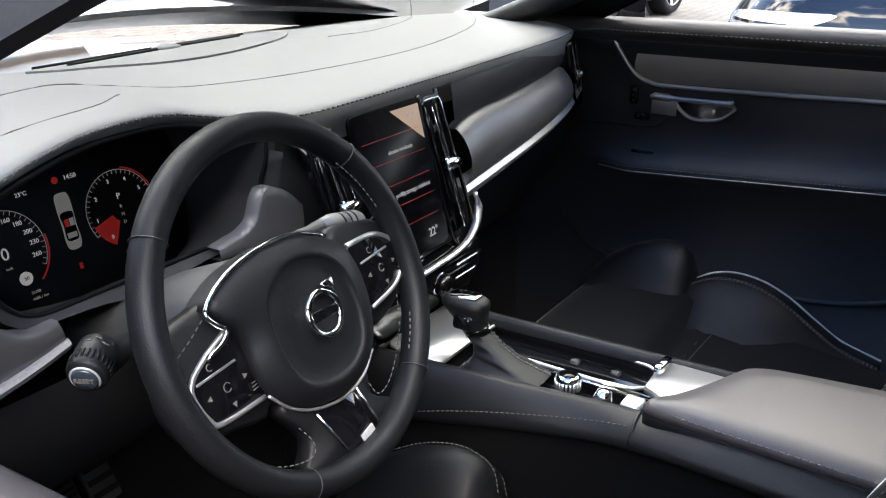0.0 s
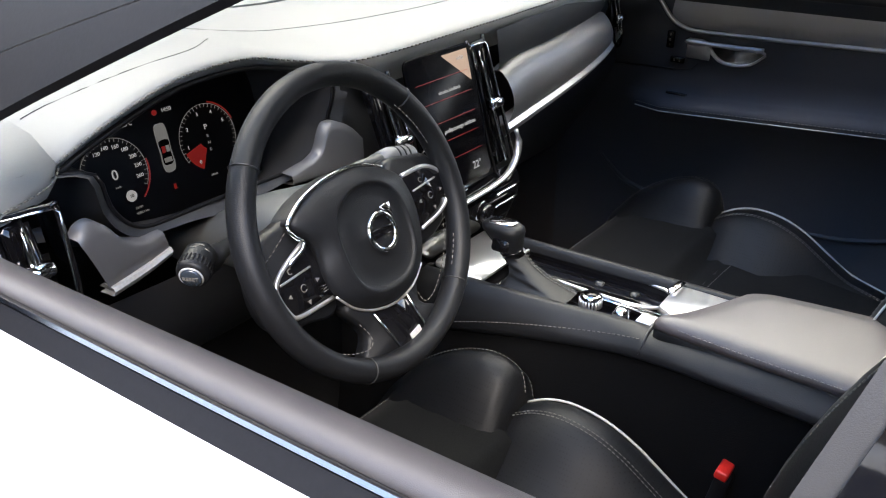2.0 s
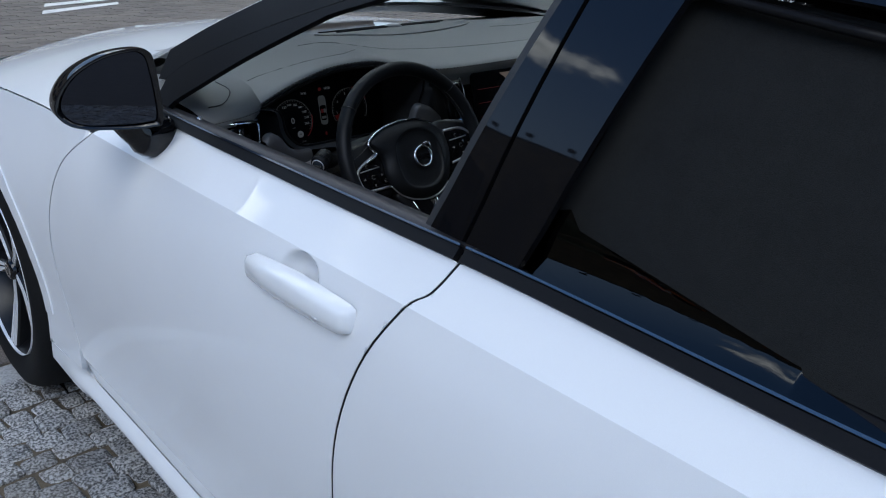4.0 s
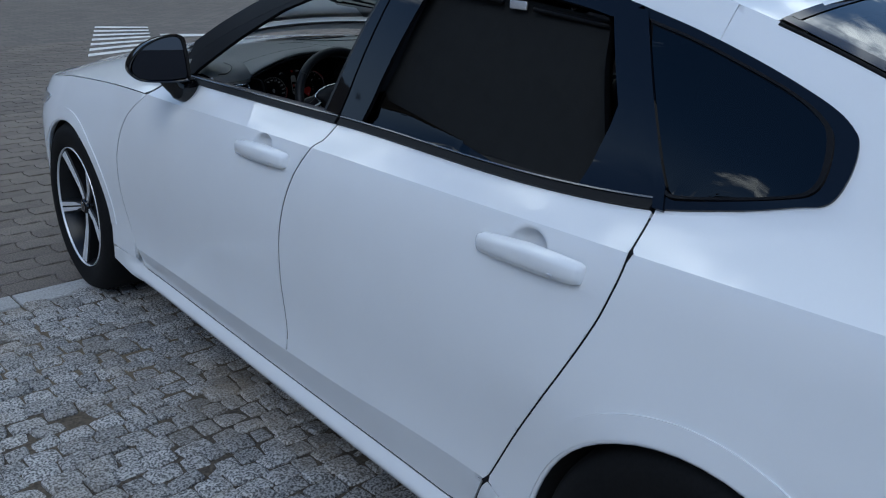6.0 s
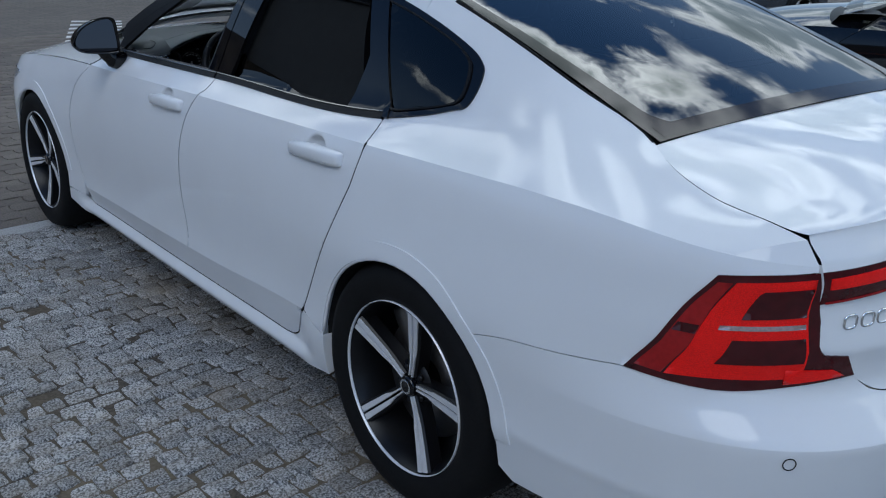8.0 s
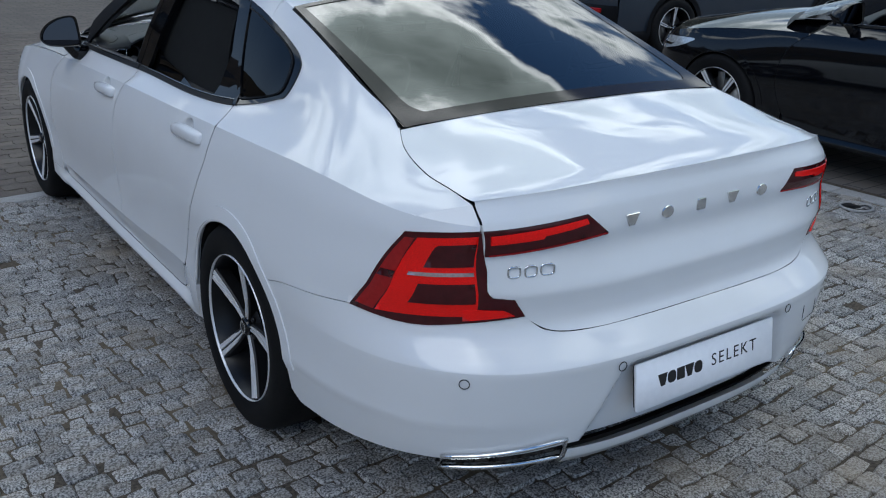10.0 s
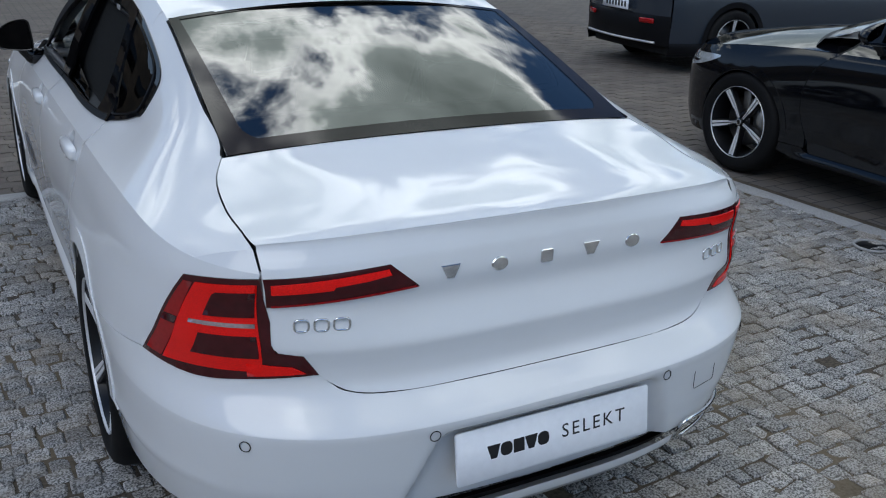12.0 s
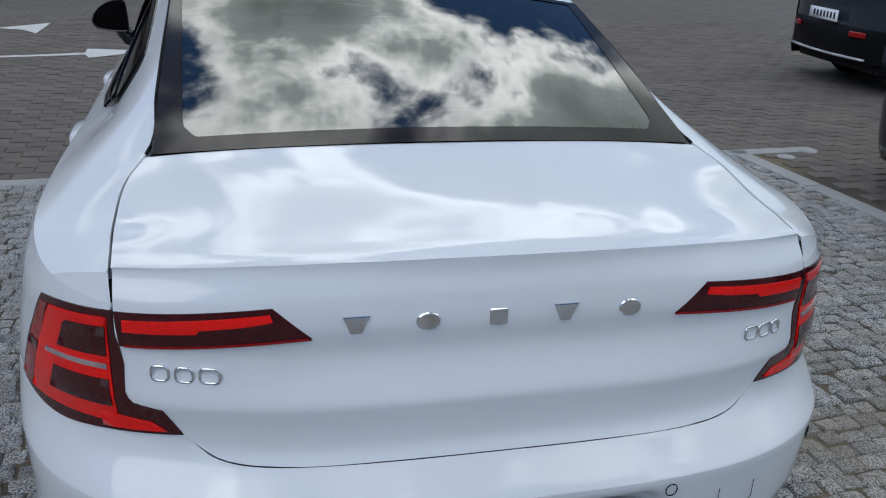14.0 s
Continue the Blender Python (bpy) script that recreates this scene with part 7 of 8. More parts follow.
for t, wx, wy, dy in ((0, 0.015, 0.016, 0), (0.25, 0.017, 0.020, 0.004), (0.5, 0.020, 0.027, 0.011), (0.75, 0.0225, 0.034, 0.016), (0.9, 0.0215, 0.034, 0.017), (1.0, 0.016, 0.027, 0.017)):
    krows.append([(0.032 + wx * math.copysign(abs(math.cos(a)) ** 0.7, math.cos(a)), 1.838 + dy + wy * math.copysign(abs(math.sin(a)) ** 0.7, math.sin(a)), 0.686 + 0.050 * t) for a in np.linspace(0, 2 * math.pi, 24, endpoint=False)])
bm = bmesh.new()
v = sheet(bm, krows, False, True)
bm.faces.new(v[-1])
part("grip", bm, "leather", gear)
part("top_plate", on(pose(0.032, 1.856, 0.7350, -4, 0, 0), plateau(rounded(0.026, 0.046, 0.008), 0.003, 0.001)), "chrome", gear, "chrome top plate")
part("side_clasp", on(pose(0.0112, 1.846, 0.706, 0, -72, 0), plateau(rounded(0.020, 0.030, 0.006), 0.003, 0.001)), "black_gloss", gear)
# arm rest
arm_out = curve([(-0.024, 1.574), (0.010, 1.553), (0.054, 1.530), (0.105, 1.508), (0.132, 1.490), (0.150, 1.44), (0.166, 1.30), (0.170, 1.10), (-0.044, 1.10), (-0.040, 1.30), (-0.033, 1.50)], 4, True)
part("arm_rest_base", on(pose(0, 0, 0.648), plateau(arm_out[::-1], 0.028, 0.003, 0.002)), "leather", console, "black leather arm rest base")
# top pad: the same leather, its paler colour holding the sky's reflection
part("arm_rest", on(pose(0, 0, 0.6745), plateau(arm_out[::-1], 0.0175, 0.008, 0.004)), "pad", console, "padded leather arm rest with sky light in its colour")
part("stitching", stitches([(x + 0.002, y, 0.686) for x, y in curve([(-0.026, 1.565), (-0.035, 1.50), (-0.042, 1.30), (-0.046, 1.12)], 8)], 0.005, 0.003, 0.0008, (1, 0, 0)), "thread", console)

# ---- seats ----


def build_seat(cx, label):
    s = new("front_seat")
    s.parent = car
    tagged(s, label)
    # cushion middle
    rows = []
    for y, z in ((1.955, 0.36), (1.965, 0.42), (1.950, 0.475), (1.90, 0.500), (1.82, 0.510), (1.735, 0.512), (1.722, 0.500), (1.712, 0.470), (1.69, 0.478), (1.55, 0.470), (1.42, 0.455), (1.33, 0.45)):
        rows.append([(cx + x, y - 0.02 * (x / 0.19) ** 2, z - 0.008 + 0.020 * (x / 0.19) ** 2) for x in np.linspace(-0.19, 0.19, 9)])
    tri_strip(rows, "cushion", "suede", s, "dark suede seat cushion")
    part("stitching", stitches([(cx + x, 1.936 - 0.02 * (x / 0.19) ** 2, 0.4795 + 0.020 * (x / 0.19) ** 2) for x in np.linspace(-0.185, 0.185, 15)], 0.0045, 0.003, 0.0008), "thread", s)
    # leather band across the cushion, with its stitching
    tri_strip([[(cx + x, y - 0.02 * (x / 0.19) ** 2, z + 0.020 * (x / 0.19) ** 2) for x in np.linspace(-0.17, 0.17, 9)] for y, z in ((1.702, 0.452), (1.694, 0.4655), (1.672, 0.4690), (1.655, 0.4670), (1.648, 0.455))], "cross_band", "leather", s)
    part("stitching", stitches([(cx + x, 1.660 - 0.02 * (x / 0.19) ** 2, 0.4690 + 0.020 * (x / 0.19) ** 2) for x in np.linspace(-0.165, 0.165, 9)], 0.0045, 0.003, 0.0007), "thread", s)
    for d in (-1, 1):
        # thigh support bolster, then the cushion bolster with piping
        prof = [(0.150, -0.02), (0.175, 0.012), (0.200, 0.050), (0.228, 0.078), (0.258, 0.080), (0.280, 0.055), (0.288, 0.0), (0.286, -0.12)]
        rows = []
        for y, h, zb in ((1.955, 0.05, 0.43), (1.945, 0.35, 0.46), (1.90, 0.60, 0.490), (1.84, 0.90, 0.505), (1.785, 1.04, 0.512), (1.75, 1.02, 0.510), (1.730, 0.88, 0.506), (1.722, 0.5, 0.500), (1.720, 0.0, 0.49)):
            rows.append([(cx + d * x, y, zb + dz * h if dz > 0 else zb + dz) for x, dz in prof])
        b = tri_strip([[Vector(q) for q in curve(r, 3)] for r in rows], "thigh_bolster", "perf", s, "perforated leather thigh bolster")
        for j in (12, 15):
            part("stitching", stitches([Vector(p) + Vector((0, 0, 0.0012)) for p in curve([curve(r, 3)[j] for r in rows[1:8]], 6)], 0.0045, 0.003, 0.0008), "thread", b)
        rows, crest, ridge = [], [], []
        for y, zt in ((1.722, 0.530), (1.69, 0.548), (1.65, 0.557), (1.60, 0.552), (1.55, 0.532), (1.50, 0.500), (1.45, 0.470), (1.38, 0.450)):
            rows.append([(cx + d * x, y, zt + dz) for x, dz in ((0.135, -0.075), (0.165, -0.052), (0.200, -0.020), (0.228, -0.003), (0.252, 0.0), (0.268, -0.006), (0.280, -0.03), (0.284, -0.14))])
            crest.append((cx + d * 0.264, y, zt - 0.001))
            ridge.append((cx + d * 0.228, y, zt - 0.001))
        b = tri_strip([[Vector(q) for q in curve(r, 3)] for r in rows], "cushion_bolster", "perf", s, "perforated leather cushion bolster")
        part("piping", tube(curve(crest, 4), 0.0019, 6), "piping", b, "white piping")
        for dx in (0.0, -0.007):
            part("stitching", stitches([(p[0] + d * dx, p[1], p[2] + 0.001) for p in curve(ridge, 6)], 0.0045, 0.003, 0.0008), "thread", b)
        # back bolster with piping
        brow, crest, ridge = [], [], []
        for t in np.linspace(0, 1, 14):
            base = Vector((0, 1.345 - 0.32 * t, 0.49 + 0.60 * t))
            f = Vector((0, 0.88, 0.48))
            out = 0.085 * math.sin(math.pi * min(1, 0.10 + t * 0.95)) ** 0.7
            wd = 0.265 + 0.02 * math.sin(math.pi * t)
            q = [(0.155, 0.0), (0.180, 0.35), (0.205, 0.80), (0.232, 1.0), (0.262, 0.92), (wd + 0.01, 0.5), (wd + 0.012, -0.1), (wd, -0.8)]
            brow.append([(cx + d * x, base.y + f.y * out * k, base.z + f.z * out * k) for x, k in q])
            crest.append((cx + d * 0.263, base.y + f.y * (out * 0.93 + 0.001), base.z + f.z * out * 0.93))
            ridge.append((cx + d * 0.222, base.y + f.y * (out * 0.98 + 0.001), base.z + f.z * out * 0.98))
        bb = tri_strip([[Vector(q) for q in curve(r, 3)] for r in brow], "back_bolster", "perf", s, "perforated leather backrest bolster")
        part("piping", tube(curve(crest, 3), 0.0019, 6), "piping", bb, "white piping")
        part("stitching", stitches(curve(ridge, 4), 0.0045, 0.003, 0.0008, (1, 0, 0)), "thread", bb)
    rows = []
    for t in np.linspace(0, 1, 10):
        rows.append([(cx + x, 1.355 - 0.33 * t + 0.012 * math.cos(x / 0.17 * 1.5), 0.465 + 0.62 * t) for x in np.linspace(-0.175, 0.175, 9)])
    tri_strip(rows, "backrest", "suede", s)
    bm = block(0.50, 0.10, 0.66, 0.045, 4)
    part("back_shell", on(pose(cx, 1.155, 0.76, 28.7, 0, 0), bm), "leather", s)
    bm = block(0.27, 0.10, 0.19, 0.045, 4)
    part("head_rest", on(pose(cx, 1.005, 1.195, 14, 0, 0), bm), "leather", s)
    for d in (-1, 1):
        part("post", tube([(cx + d * 0.06, 1.03, 1.06), (cx + d * 0.06, 1.015, 1.13)], 0.006, 8), "chrome", s)
    bm = block(0.50, 0.56, 0.16, 0.03, 2)
    part("seat_base", on(pose(cx, 1.62, 0.34), bm), "plastic", s)
    return s


build_seat(-0.360, "black suede and leather sports seat at the wheel")
far_seat = build_seat(0.425, "black suede and leather sports seat beside the console")
far_seat.matrix_basis = pose(-0.01, -0.005, 0.034)
bk = part("belt_buckle", on(pose(-0.070, 1.44, 0.475, 10, 0, 0), block(0.030, 0.022, 0.10, 0.008)), "black_trim", car)
part("buckle_button", on(pose(-0.070, 1.434, 0.528, 10, 0, 0), block(0.034, 0.018, 0.014, 0.003)), "belt_red", bk, "red release button")
# rear bench
tri_strip([[(x, y, z) for x in np.linspace(-0.66, 0.66, 12)] for y, z in ((0.90, 0.36), (0.90, 0.46), (0.80, 0.49), (0.45, 0.46), (0.35, 0.52), (0.20, 0.80), (0.08, 1.03), (0.0, 1.03))], "rear_bench", "leather", car, "black leather rear bench")
for x in (-0.36, 0.36):
    part("rear_head_rest", on(pose(x, 0.06, 1.09, 12, 0, 0), block(0.26, 0.09, 0.14, 0.04, 3)), "leather", car)
# carpet, pedals, tunnel
tri_strip([[(x, y, z) for x in (-0.74, 0.74)] for y, z in ((0.3, 0.262), (2.15, 0.262), (2.45, 0.36), (2.62, 0.60), (2.62, 0.9))], "carpet", "carpet", car)
for x, w, h, y, z in ((-0.345, 0.085, 0.055, 2.30, 0.44), (-0.235, 0.050, 0.12, 2.36, 0.42), (-0.52, 0.075, 0.16, 2.38, 0.38)):
    pd = part("pedal", on(pose(x, y, z, 58, 0, 0), block(w, h, 0.012, 0.005)), "shroud", car, "ribbed metal pedal")
    for k in range(5):
        part("rubber_rib", on(pose(x, y, z, 58, 0, 0) @ pose(0, -h * 0.36 + k * h * 0.18, 0.007), block(w * 0.85, h * 0.075, 0.004, 0.001)), "rubber", pd)

# ---- door linings ----
for d in (-1, 1):
    fdoor = [o for o in car.children if o.name.startswith("front_door") and (o.data.vertices[0].co.x > 0) == (d > 0)][0]
    prof = [(0.776, 0.985), (0.773, 1.000), (0.762, 1.005), (0.742, 1.000), (0.728, 0.984), (0.730, 0.966), (0.748, 0.960), (0.758, 0.930), (0.760, 0.900), (0.752, 0.880), (0.748, 0.82), (0.744, 0.785), (0.722, 0.772), (0.690, 0.762), (0.682, 0.745), (0.700, 0.715), (0.725, 0.66), (0.742, 0.55), (0.745, 0.42), (0.755, 0.31)]
    rows = []
    for y in np.linspace(1.16, 2.14, 30):
        arm_k = min(1.0, max(0.0, (2.0 - y) / 0.12))
        lift = (belt_z(y) - 0.986) + 0.046 * (1 if d > 0 else 0.0)
        slope = -0.075 * (y - 1.46) + (0.025 if d > 0 else 0.0)
        rows.append([(d * (x if z > 0.80 or z < 0.70 else x + (0.742 - x) * (1 - arm_k)), y, z + (lift if z > 0.87 else (slope + 0.012 if z > 0.7 else 0))) for x, z in prof])
    lining = tri_strip([r[5:] for r in rows], "door_lining", "door_leather", fdoor, "black leather door lining")
    tri_strip([r[:7] for r in rows], "top_roll", "lining", lining, "padded roll along the window sill")
    tri_strip([[(d * 0.757, y, z) for z in (0.28, 0.5, 0.7, 0.90)] for y in np.linspace(2.10, 2.62, 6)], "kick_panel", "lining", car)
    z_lift = 0.046 if d > 0 else 0.0
    if d > 0:
        part("stitching", stitches([(d * 0.727, y, 0.983 + z_lift + belt_z(y) - 0.986) for y in np.linspace(1.18, 2.08, 20)], 0.005, 0.004, 0.001, (1, 0, 0)), "thread", lining)
    part("stitching", stitches([(d * (0.683 + 0.055 * (1 - min(1.0, max(0.0, (2.0 - y) / 0.12)))), y, 0.764 + (0.025 if d > 0 else 0.0) - 0.075 * (y - 1.46)) for y in np.linspace(1.18, 1.95, 24)], 0.0045, 0.003, 0.0008, (1, 0, 0)), "thread", lining)
    part("piping", tube([(d * (0.681 + 0.056 * (1 - min(1.0, max(0.0, (2.0 - y) / 0.12)))), y, 0.756 + (0.025 if d > 0 else 0.0) - 0.075 * (y - 1.46)) for y in np.linspace(1.18, 1.95, 24)], 0.0011, 5), "piping", lining)
    bar = curve([(1.955, 0.985), (1.935, 0.955), (1.905, 0.920), (1.875, 0.905), (1.83, 0.902), (1.66, 0.908), (1.45, 0.918), (1.18, 0.930)], 5)
    part("chrome_strip", tube([(d * 0.752, y, z + z_lift * 0.15) for y, z in bar], 0.0045, 6), "satin", lining, "satin chrome strip")
    tri_strip([[(d * 0.757, y, z + 0.004), (d * 0.747, y, 0.5 * (z + 0.968)), (d * 0.756, y, 0.966 + 0.02 * (1.9 - y))] for y, z in bar[10:]], "decor_panel", "decor_lit", lining, "woven metal door decor, coloured as if lit")
    hd = part("door_pull", tube(curve([(d * 0.742, 1.865, 0.888), (d * 0.735, 1.82, 0.890), (d * 0.735, 1.76, 0.891), (d * 0.737, 1.705, 0.893)], 5), [0.004] + [0.010] * 4 + [0.006] * 11, 8, flat=0.8), "satin", lining, "satin chrome door handle")
    part("cup_plate", on(pose(d * 0.7455, 1.838, 0.872) @ pose(0, 0, 0, 0, 90 * d, 0), block(0.036, 0.050, 0.004, 0.0015)), "satin", hd)
    cup = curve([(1.815, 0.884), (1.76, 0.886), (1.705, 0.886), (1.712, 0.872), (1.735, 0.857), (1.775, 0.853), (1.80, 0.862)], 6, True)
    part("cup_edge", tube([(d * 0.744, y, z) for y, z in cup], 0.0028, 6, closed=True), "satin", hd)
    part("cup_floor", on(Matrix.Identity(4), panel([(y, z) for y, z in cup], lambda y, z, d=d: Vector((d * 0.7475, y, z)), 0.05, 0.05, 0)), "chrome", hd)
    for y, z, w, h in ((1.900, 0.886, 0.016, 0.036), (1.880, 0.846, 0.030, 0.013)):
        sw = part("switch", on(pose(d * 0.745, y, z), block(0.008, w, h, 0.003)), "black_gloss", lining)
        for k in (-1, 0, 1) if h > w else (-0.4, 0.4):
            part("symbol", on(pose(d * 0.7407, y + (0 if h > w else k * w * 0.5), z + (k * h * 0.30 if h > w else 0)), block(0.0006, 0.003, 0.0045, 0)), "thread", sw, smooth=False)
    # seams, the pocket's edge and a lock switch on the card
    part("card_seam", tube(curve([(d * 0.7475, 2.06, 0.815), (d * 0.7475, 1.95, 0.822), (d * 0.7475, 1.86, 0.828), (d * 0.7500, 1.835, 0.845)], 5), 0.0018, 5), "ink", lining)
    part("pocket_edge", tube(curve([(d * 0.732, 2.06, 0.66), (d * 0.738, 2.00, 0.585), (d * 0.741, 1.92, 0.545), (d * 0.742, 1.70, 0.535), (d * 0.742, 1.48, 0.545), (d * 0.735, 1.32, 0.60), (d * 0.730, 1.22, 0.66)], 6), 0.0055, 6), "door_leather", lining, "rolled edge of the door pocket")
    lk = part("lock_switch", on(pose(d * 0.731, 1.865, 0.752 + (0.025 if d > 0 else 0.0), 0, d * 24, 0), block(0.022, 0.046, 0.006, 0.002)), "black_gloss", lining)
    part("symbol", on(pose(d * 0.730, 1.865, 0.7556 + (0.025 if d > 0 else 0.0), 0, d * 24, 0), block(0.006, 0.008, 0.0006, 0)), "thread", lk, smooth=False)
    # weather strip between glass slot and lining
    ys = np.linspace(1.19, 2.09, 16)
    tri_strip([[(d * -body(y, belt_z(y) + 0.018).x, y, belt_z(y) + 0.017), (d * 0.785, y, belt_z(y) + 0.018), (d * 0.777, y, belt_z(y) + 0.002)] for y in ys], "weather_strip", "black_trim", fdoor)
# windscreen pillar linings
for d in (-1, 1):
    rows = []
    for y in np.linspace(1.25, 2.28, 18):
        r = rail_at(y)
        rows.append([(d * (-r.x - 0.004), y - 0.02, r.z - 0.012), (d * (-r.x - 0.036), y - 0.035, r.z - 0.018), (d * (-r.x - 0.040), y - 0.055, r.z - 0.036), (d * (-r.x + 0.008), y - 0.06, r.z - 0.050)])
    tri_strip(rows, "pillar_lining", "plastic", car)
    bm = bmesh.new()
    sheet(bm, [[(d * 0.73, y, 0.95) for y in (1.04, 1.12, 1.20)], [(d * 0.56, y, 1.36) for y in (0.98, 1.06, 1.13)]])
    part("middle_pillar_lining", bm, "plastic", car)
    # black reveal of the rear door opening, and its lining
    loop = curve([(0.36, 1.005), (0.72, 0.992), (1.10, 0.985), (1.115, 1.02), (1.085, 1.18), (1.062, 1.315), (1.03, 1.338), (0.80, 1.330), (0.58, 1.312), (0.50, 1.290), (0.46, 1.20), (0.40, 1.08)], 5, True)
    ci = np.array((0.76, 1.15))
    tri_strip([[(d * (-body(y, z).x - 0.004 - g), *(ci + (np.array((y, z)) - ci) * k)) for y, z in loop] for g, k in ((0.0, 1.015), (0.02, 0.99), (0.045, 0.95), (0.06, 0.86))], "window_reveal", "black_trim", car, close_v=True)
    tri_strip([[(d * x, y, z) for x, z in ((0.772, 0.985), (0.745, 0.99), (0.735, 0.90), (0.72, 0.62), (0.74, 0.30))] for y in np.linspace(0.30, 1.10, 8)], "rear_door_lining", "black_trim", car)
    # roller blind behind the rear door glass
    bm = panel(curve([(0.40, 1.010), (0.75, 1.004), (1.085, 1.000), (1.070, 1.15), (1.045, 1.295), (1.02, 1.318), (0.78, 1.305), (0.55, 1.285), (0.51, 1.265), (0.455, 1.14)], 4, True), lambda y, z, d=d: Vector((d * (-body(y, z).x - 0.04), y, z)), 0.06, 0.06, 0)
    blind = skin("sun_blind", bm, "mesh_cloth", car, "black mesh sun blind")
    for y0, y1 in ((0.505, 0.70), (0.79, 1.03)):
        part("top_rail", tube([Vector((d * (-body(y, 1.27).x - 0.036), y, 1.272 + 0.088 * (y - 0.505))) for y in np.linspace(y0, y1, 6)], 0.006, 6), "black_trim", blind)
    part("grip_tab", on(pose(d * (-body(0.745, 1.28).x - 0.030), 0.745, 1.293, 0, 0, 0), block(0.006, 0.050, 0.018, 0.003)), "silver_plastic", blind, "pale grip tab")


# ---- the black car alongside: the same model in black ----
black = new("black_car")
tagged(black, "glossy black saloon car parked beyond the kerb", "car")
skip = {"number_plate", "steering_wheel", "indicator_stalk", "wiper_stalk", "gear_selector", "centre_console", "belt_buckle", "pedal", "column_shroud", "sun_blind", "carpet"}
shift = Matrix.Translation((4.37, -1.19, 0))


def repeat(o, parent):
    c = o.copy()
    scene.collection.objects.link(c)
    c.parent = parent
    if c.type == "MESH" and c.data.materials and c.data.materials[0] == M["paint"]:
        c.material_slots[0].link = "OBJECT"
        c.material_slots[0].material = M["black_paint"]
    for k in o.children:
        repeat(k, c)
    return c


for o in list(car.children):
    if o.name.split(".")[0] not in skip and not o.name.startswith("front_seat"):
        repeat(o, black)
black.matrix_world = shift


# ---- a plain vehicle: lofted body, glass, lamps, wheels ----
def vehicle(name, m, label, stations, paint, group="", lower="black_trim", wheels=(0.0, 2.7), track=0.80, glass_z=0.95, plate=True, silver=False):
    """stations: y, half width at the waist, waist z, half width of the roof, roof z."""
    v = new(name)
    tagged(v, label, "car" if "van" not in name else "van", group)
    st = spline(*stations)
    ys = np.linspace(stations[0][0], stations[-1][0], 130)
    for mir_ in (1, -1):
        rows = []
        for y in ys:
            w, zw, wr, zr = st(y)
            rows.append([(mir_ * w * 0.97, y, 0.30), (mir_ * w * 1.0, y, 0.50), (mir_ * w * 1.005, y, 0.5 * (0.5 + zw)), (mir_ * w * 0.985, y, zw - 0.04), (mir_ * w * 0.955, y, zw)])
        bm = bmesh.new()
        sheet(bm, [curve(r, 6) for r in rows])
        # wheel openings
        holes = [f for f in bm.faces if any(math.hypot(f.calc_center_median().y - wy, f.calc_center_median().z - 0.36) < 0.385 for wy in wheels)]
        bmesh.ops.delete(bm, geom=holes, context="FACES")
        part("flank", bm, paint, v)
        rows = [[(mir_ * st(y)[0] * 0.955, y, st(y)[1]), (mir_ * (0.5 * st(y)[0] * 0.955 + 0.5 * st(y)[2]), y, 0.5 * (st(y)[1] + st(y)[3]) + 0.01), (mir_ * st(y)[2], y, st(y)[3])] for y in ys]
        bm = bmesh.new()
        sheet(bm, rows)
        part("side_window", bm, "tint", v, "dark side glass")
        rows = [[(mir_ * st(y)[0] * 0.99, y, 0.34), (mir_ * st(y)[0] * 1.01, y, 0.30), (mir_ * st(y)[0] * 0.96, y, 0.20)] for y in ys]
        bm = bmesh.new()
        sheet(bm, rows)
        holes = [f for f in bm.faces if any(abs(f.calc_center_median().y - wy) < 0.37 for wy in wheels)]
        bmesh.ops.delete(bm, geom=holes, context="FACES")
        part("sill_cladding", bm, lower, v)
        for wy in wheels:
            ring = [(mir_ * (st(wy + 0.42 * math.cos(a))[0] * 1.004 + 0.006), wy + 0.42 * math.cos(a), 0.36 + 0.42 * math.sin(a)) for a in np.linspace(-0.1, math.pi + 0.1, 24)]
            inn = [(mir_ * (abs(p[0]) - 0.002), wy + 0.36 * math.cos(a), 0.36 + 0.36 * math.sin(a)) for p, a in zip(ring, np.linspace(-0.1, math.pi + 0.1, 24))]
            bm = bmesh.new()
            sheet(bm, [ring, inn])
            part("arch_cladding", bm, lower, v)
            bm = disc(0.40, 0.004, 32)
            part("arch_shadow", on(pose(mir_ * (st(wy)[0] * 1.004 - 0.17), wy, 0.36, 0, 90, 0), bm), "under", v)
            wheel_copy((mir_ * (st(wy)[0] * 1.004 - 0.105), wy, 0.352), mir_, v, 15 * wy)
    rows = [[(x * st(y)[2], y, st(y)[3] + 0.03 * (1 - x * x)) for x in np.linspace(-1, 1, 9)] for y in ys]
    bm = bmesh.new()
    sheet(bm, rows)
    part("top", bm, paint, v)
    for y, face in ((ys[0], "tail"), (ys[-1], "nose")):
        w, zw, wr, zr = st(y)
        d = -1 if face == "tail" else 1
        rows = [[(x * w * 0.97, y + d * 0.10 * (1 - x ** 4), z) for x in np.linspace(-1, 1, 13)] for z in (0.30, 0.45, 0.60, 0.75, zw)]
        rows.append([(x * wr, y, zr) for x in np.linspace(-1, 1, 13)])
        bm = bmesh.new()
        sheet(bm, rows)
        part(face + "_panel", bm, paint, v)
        rows = [[(x * w * 0.99, y + d * (0.12 + k) * (1 - x ** 4), z) for x in np.linspace(-1, 1, 13)] for z, k in ((0.62, 0.0), (0.58, 0.03), (0.42, 0.03), (0.30, 0.0))]
        bm = bmesh.new()
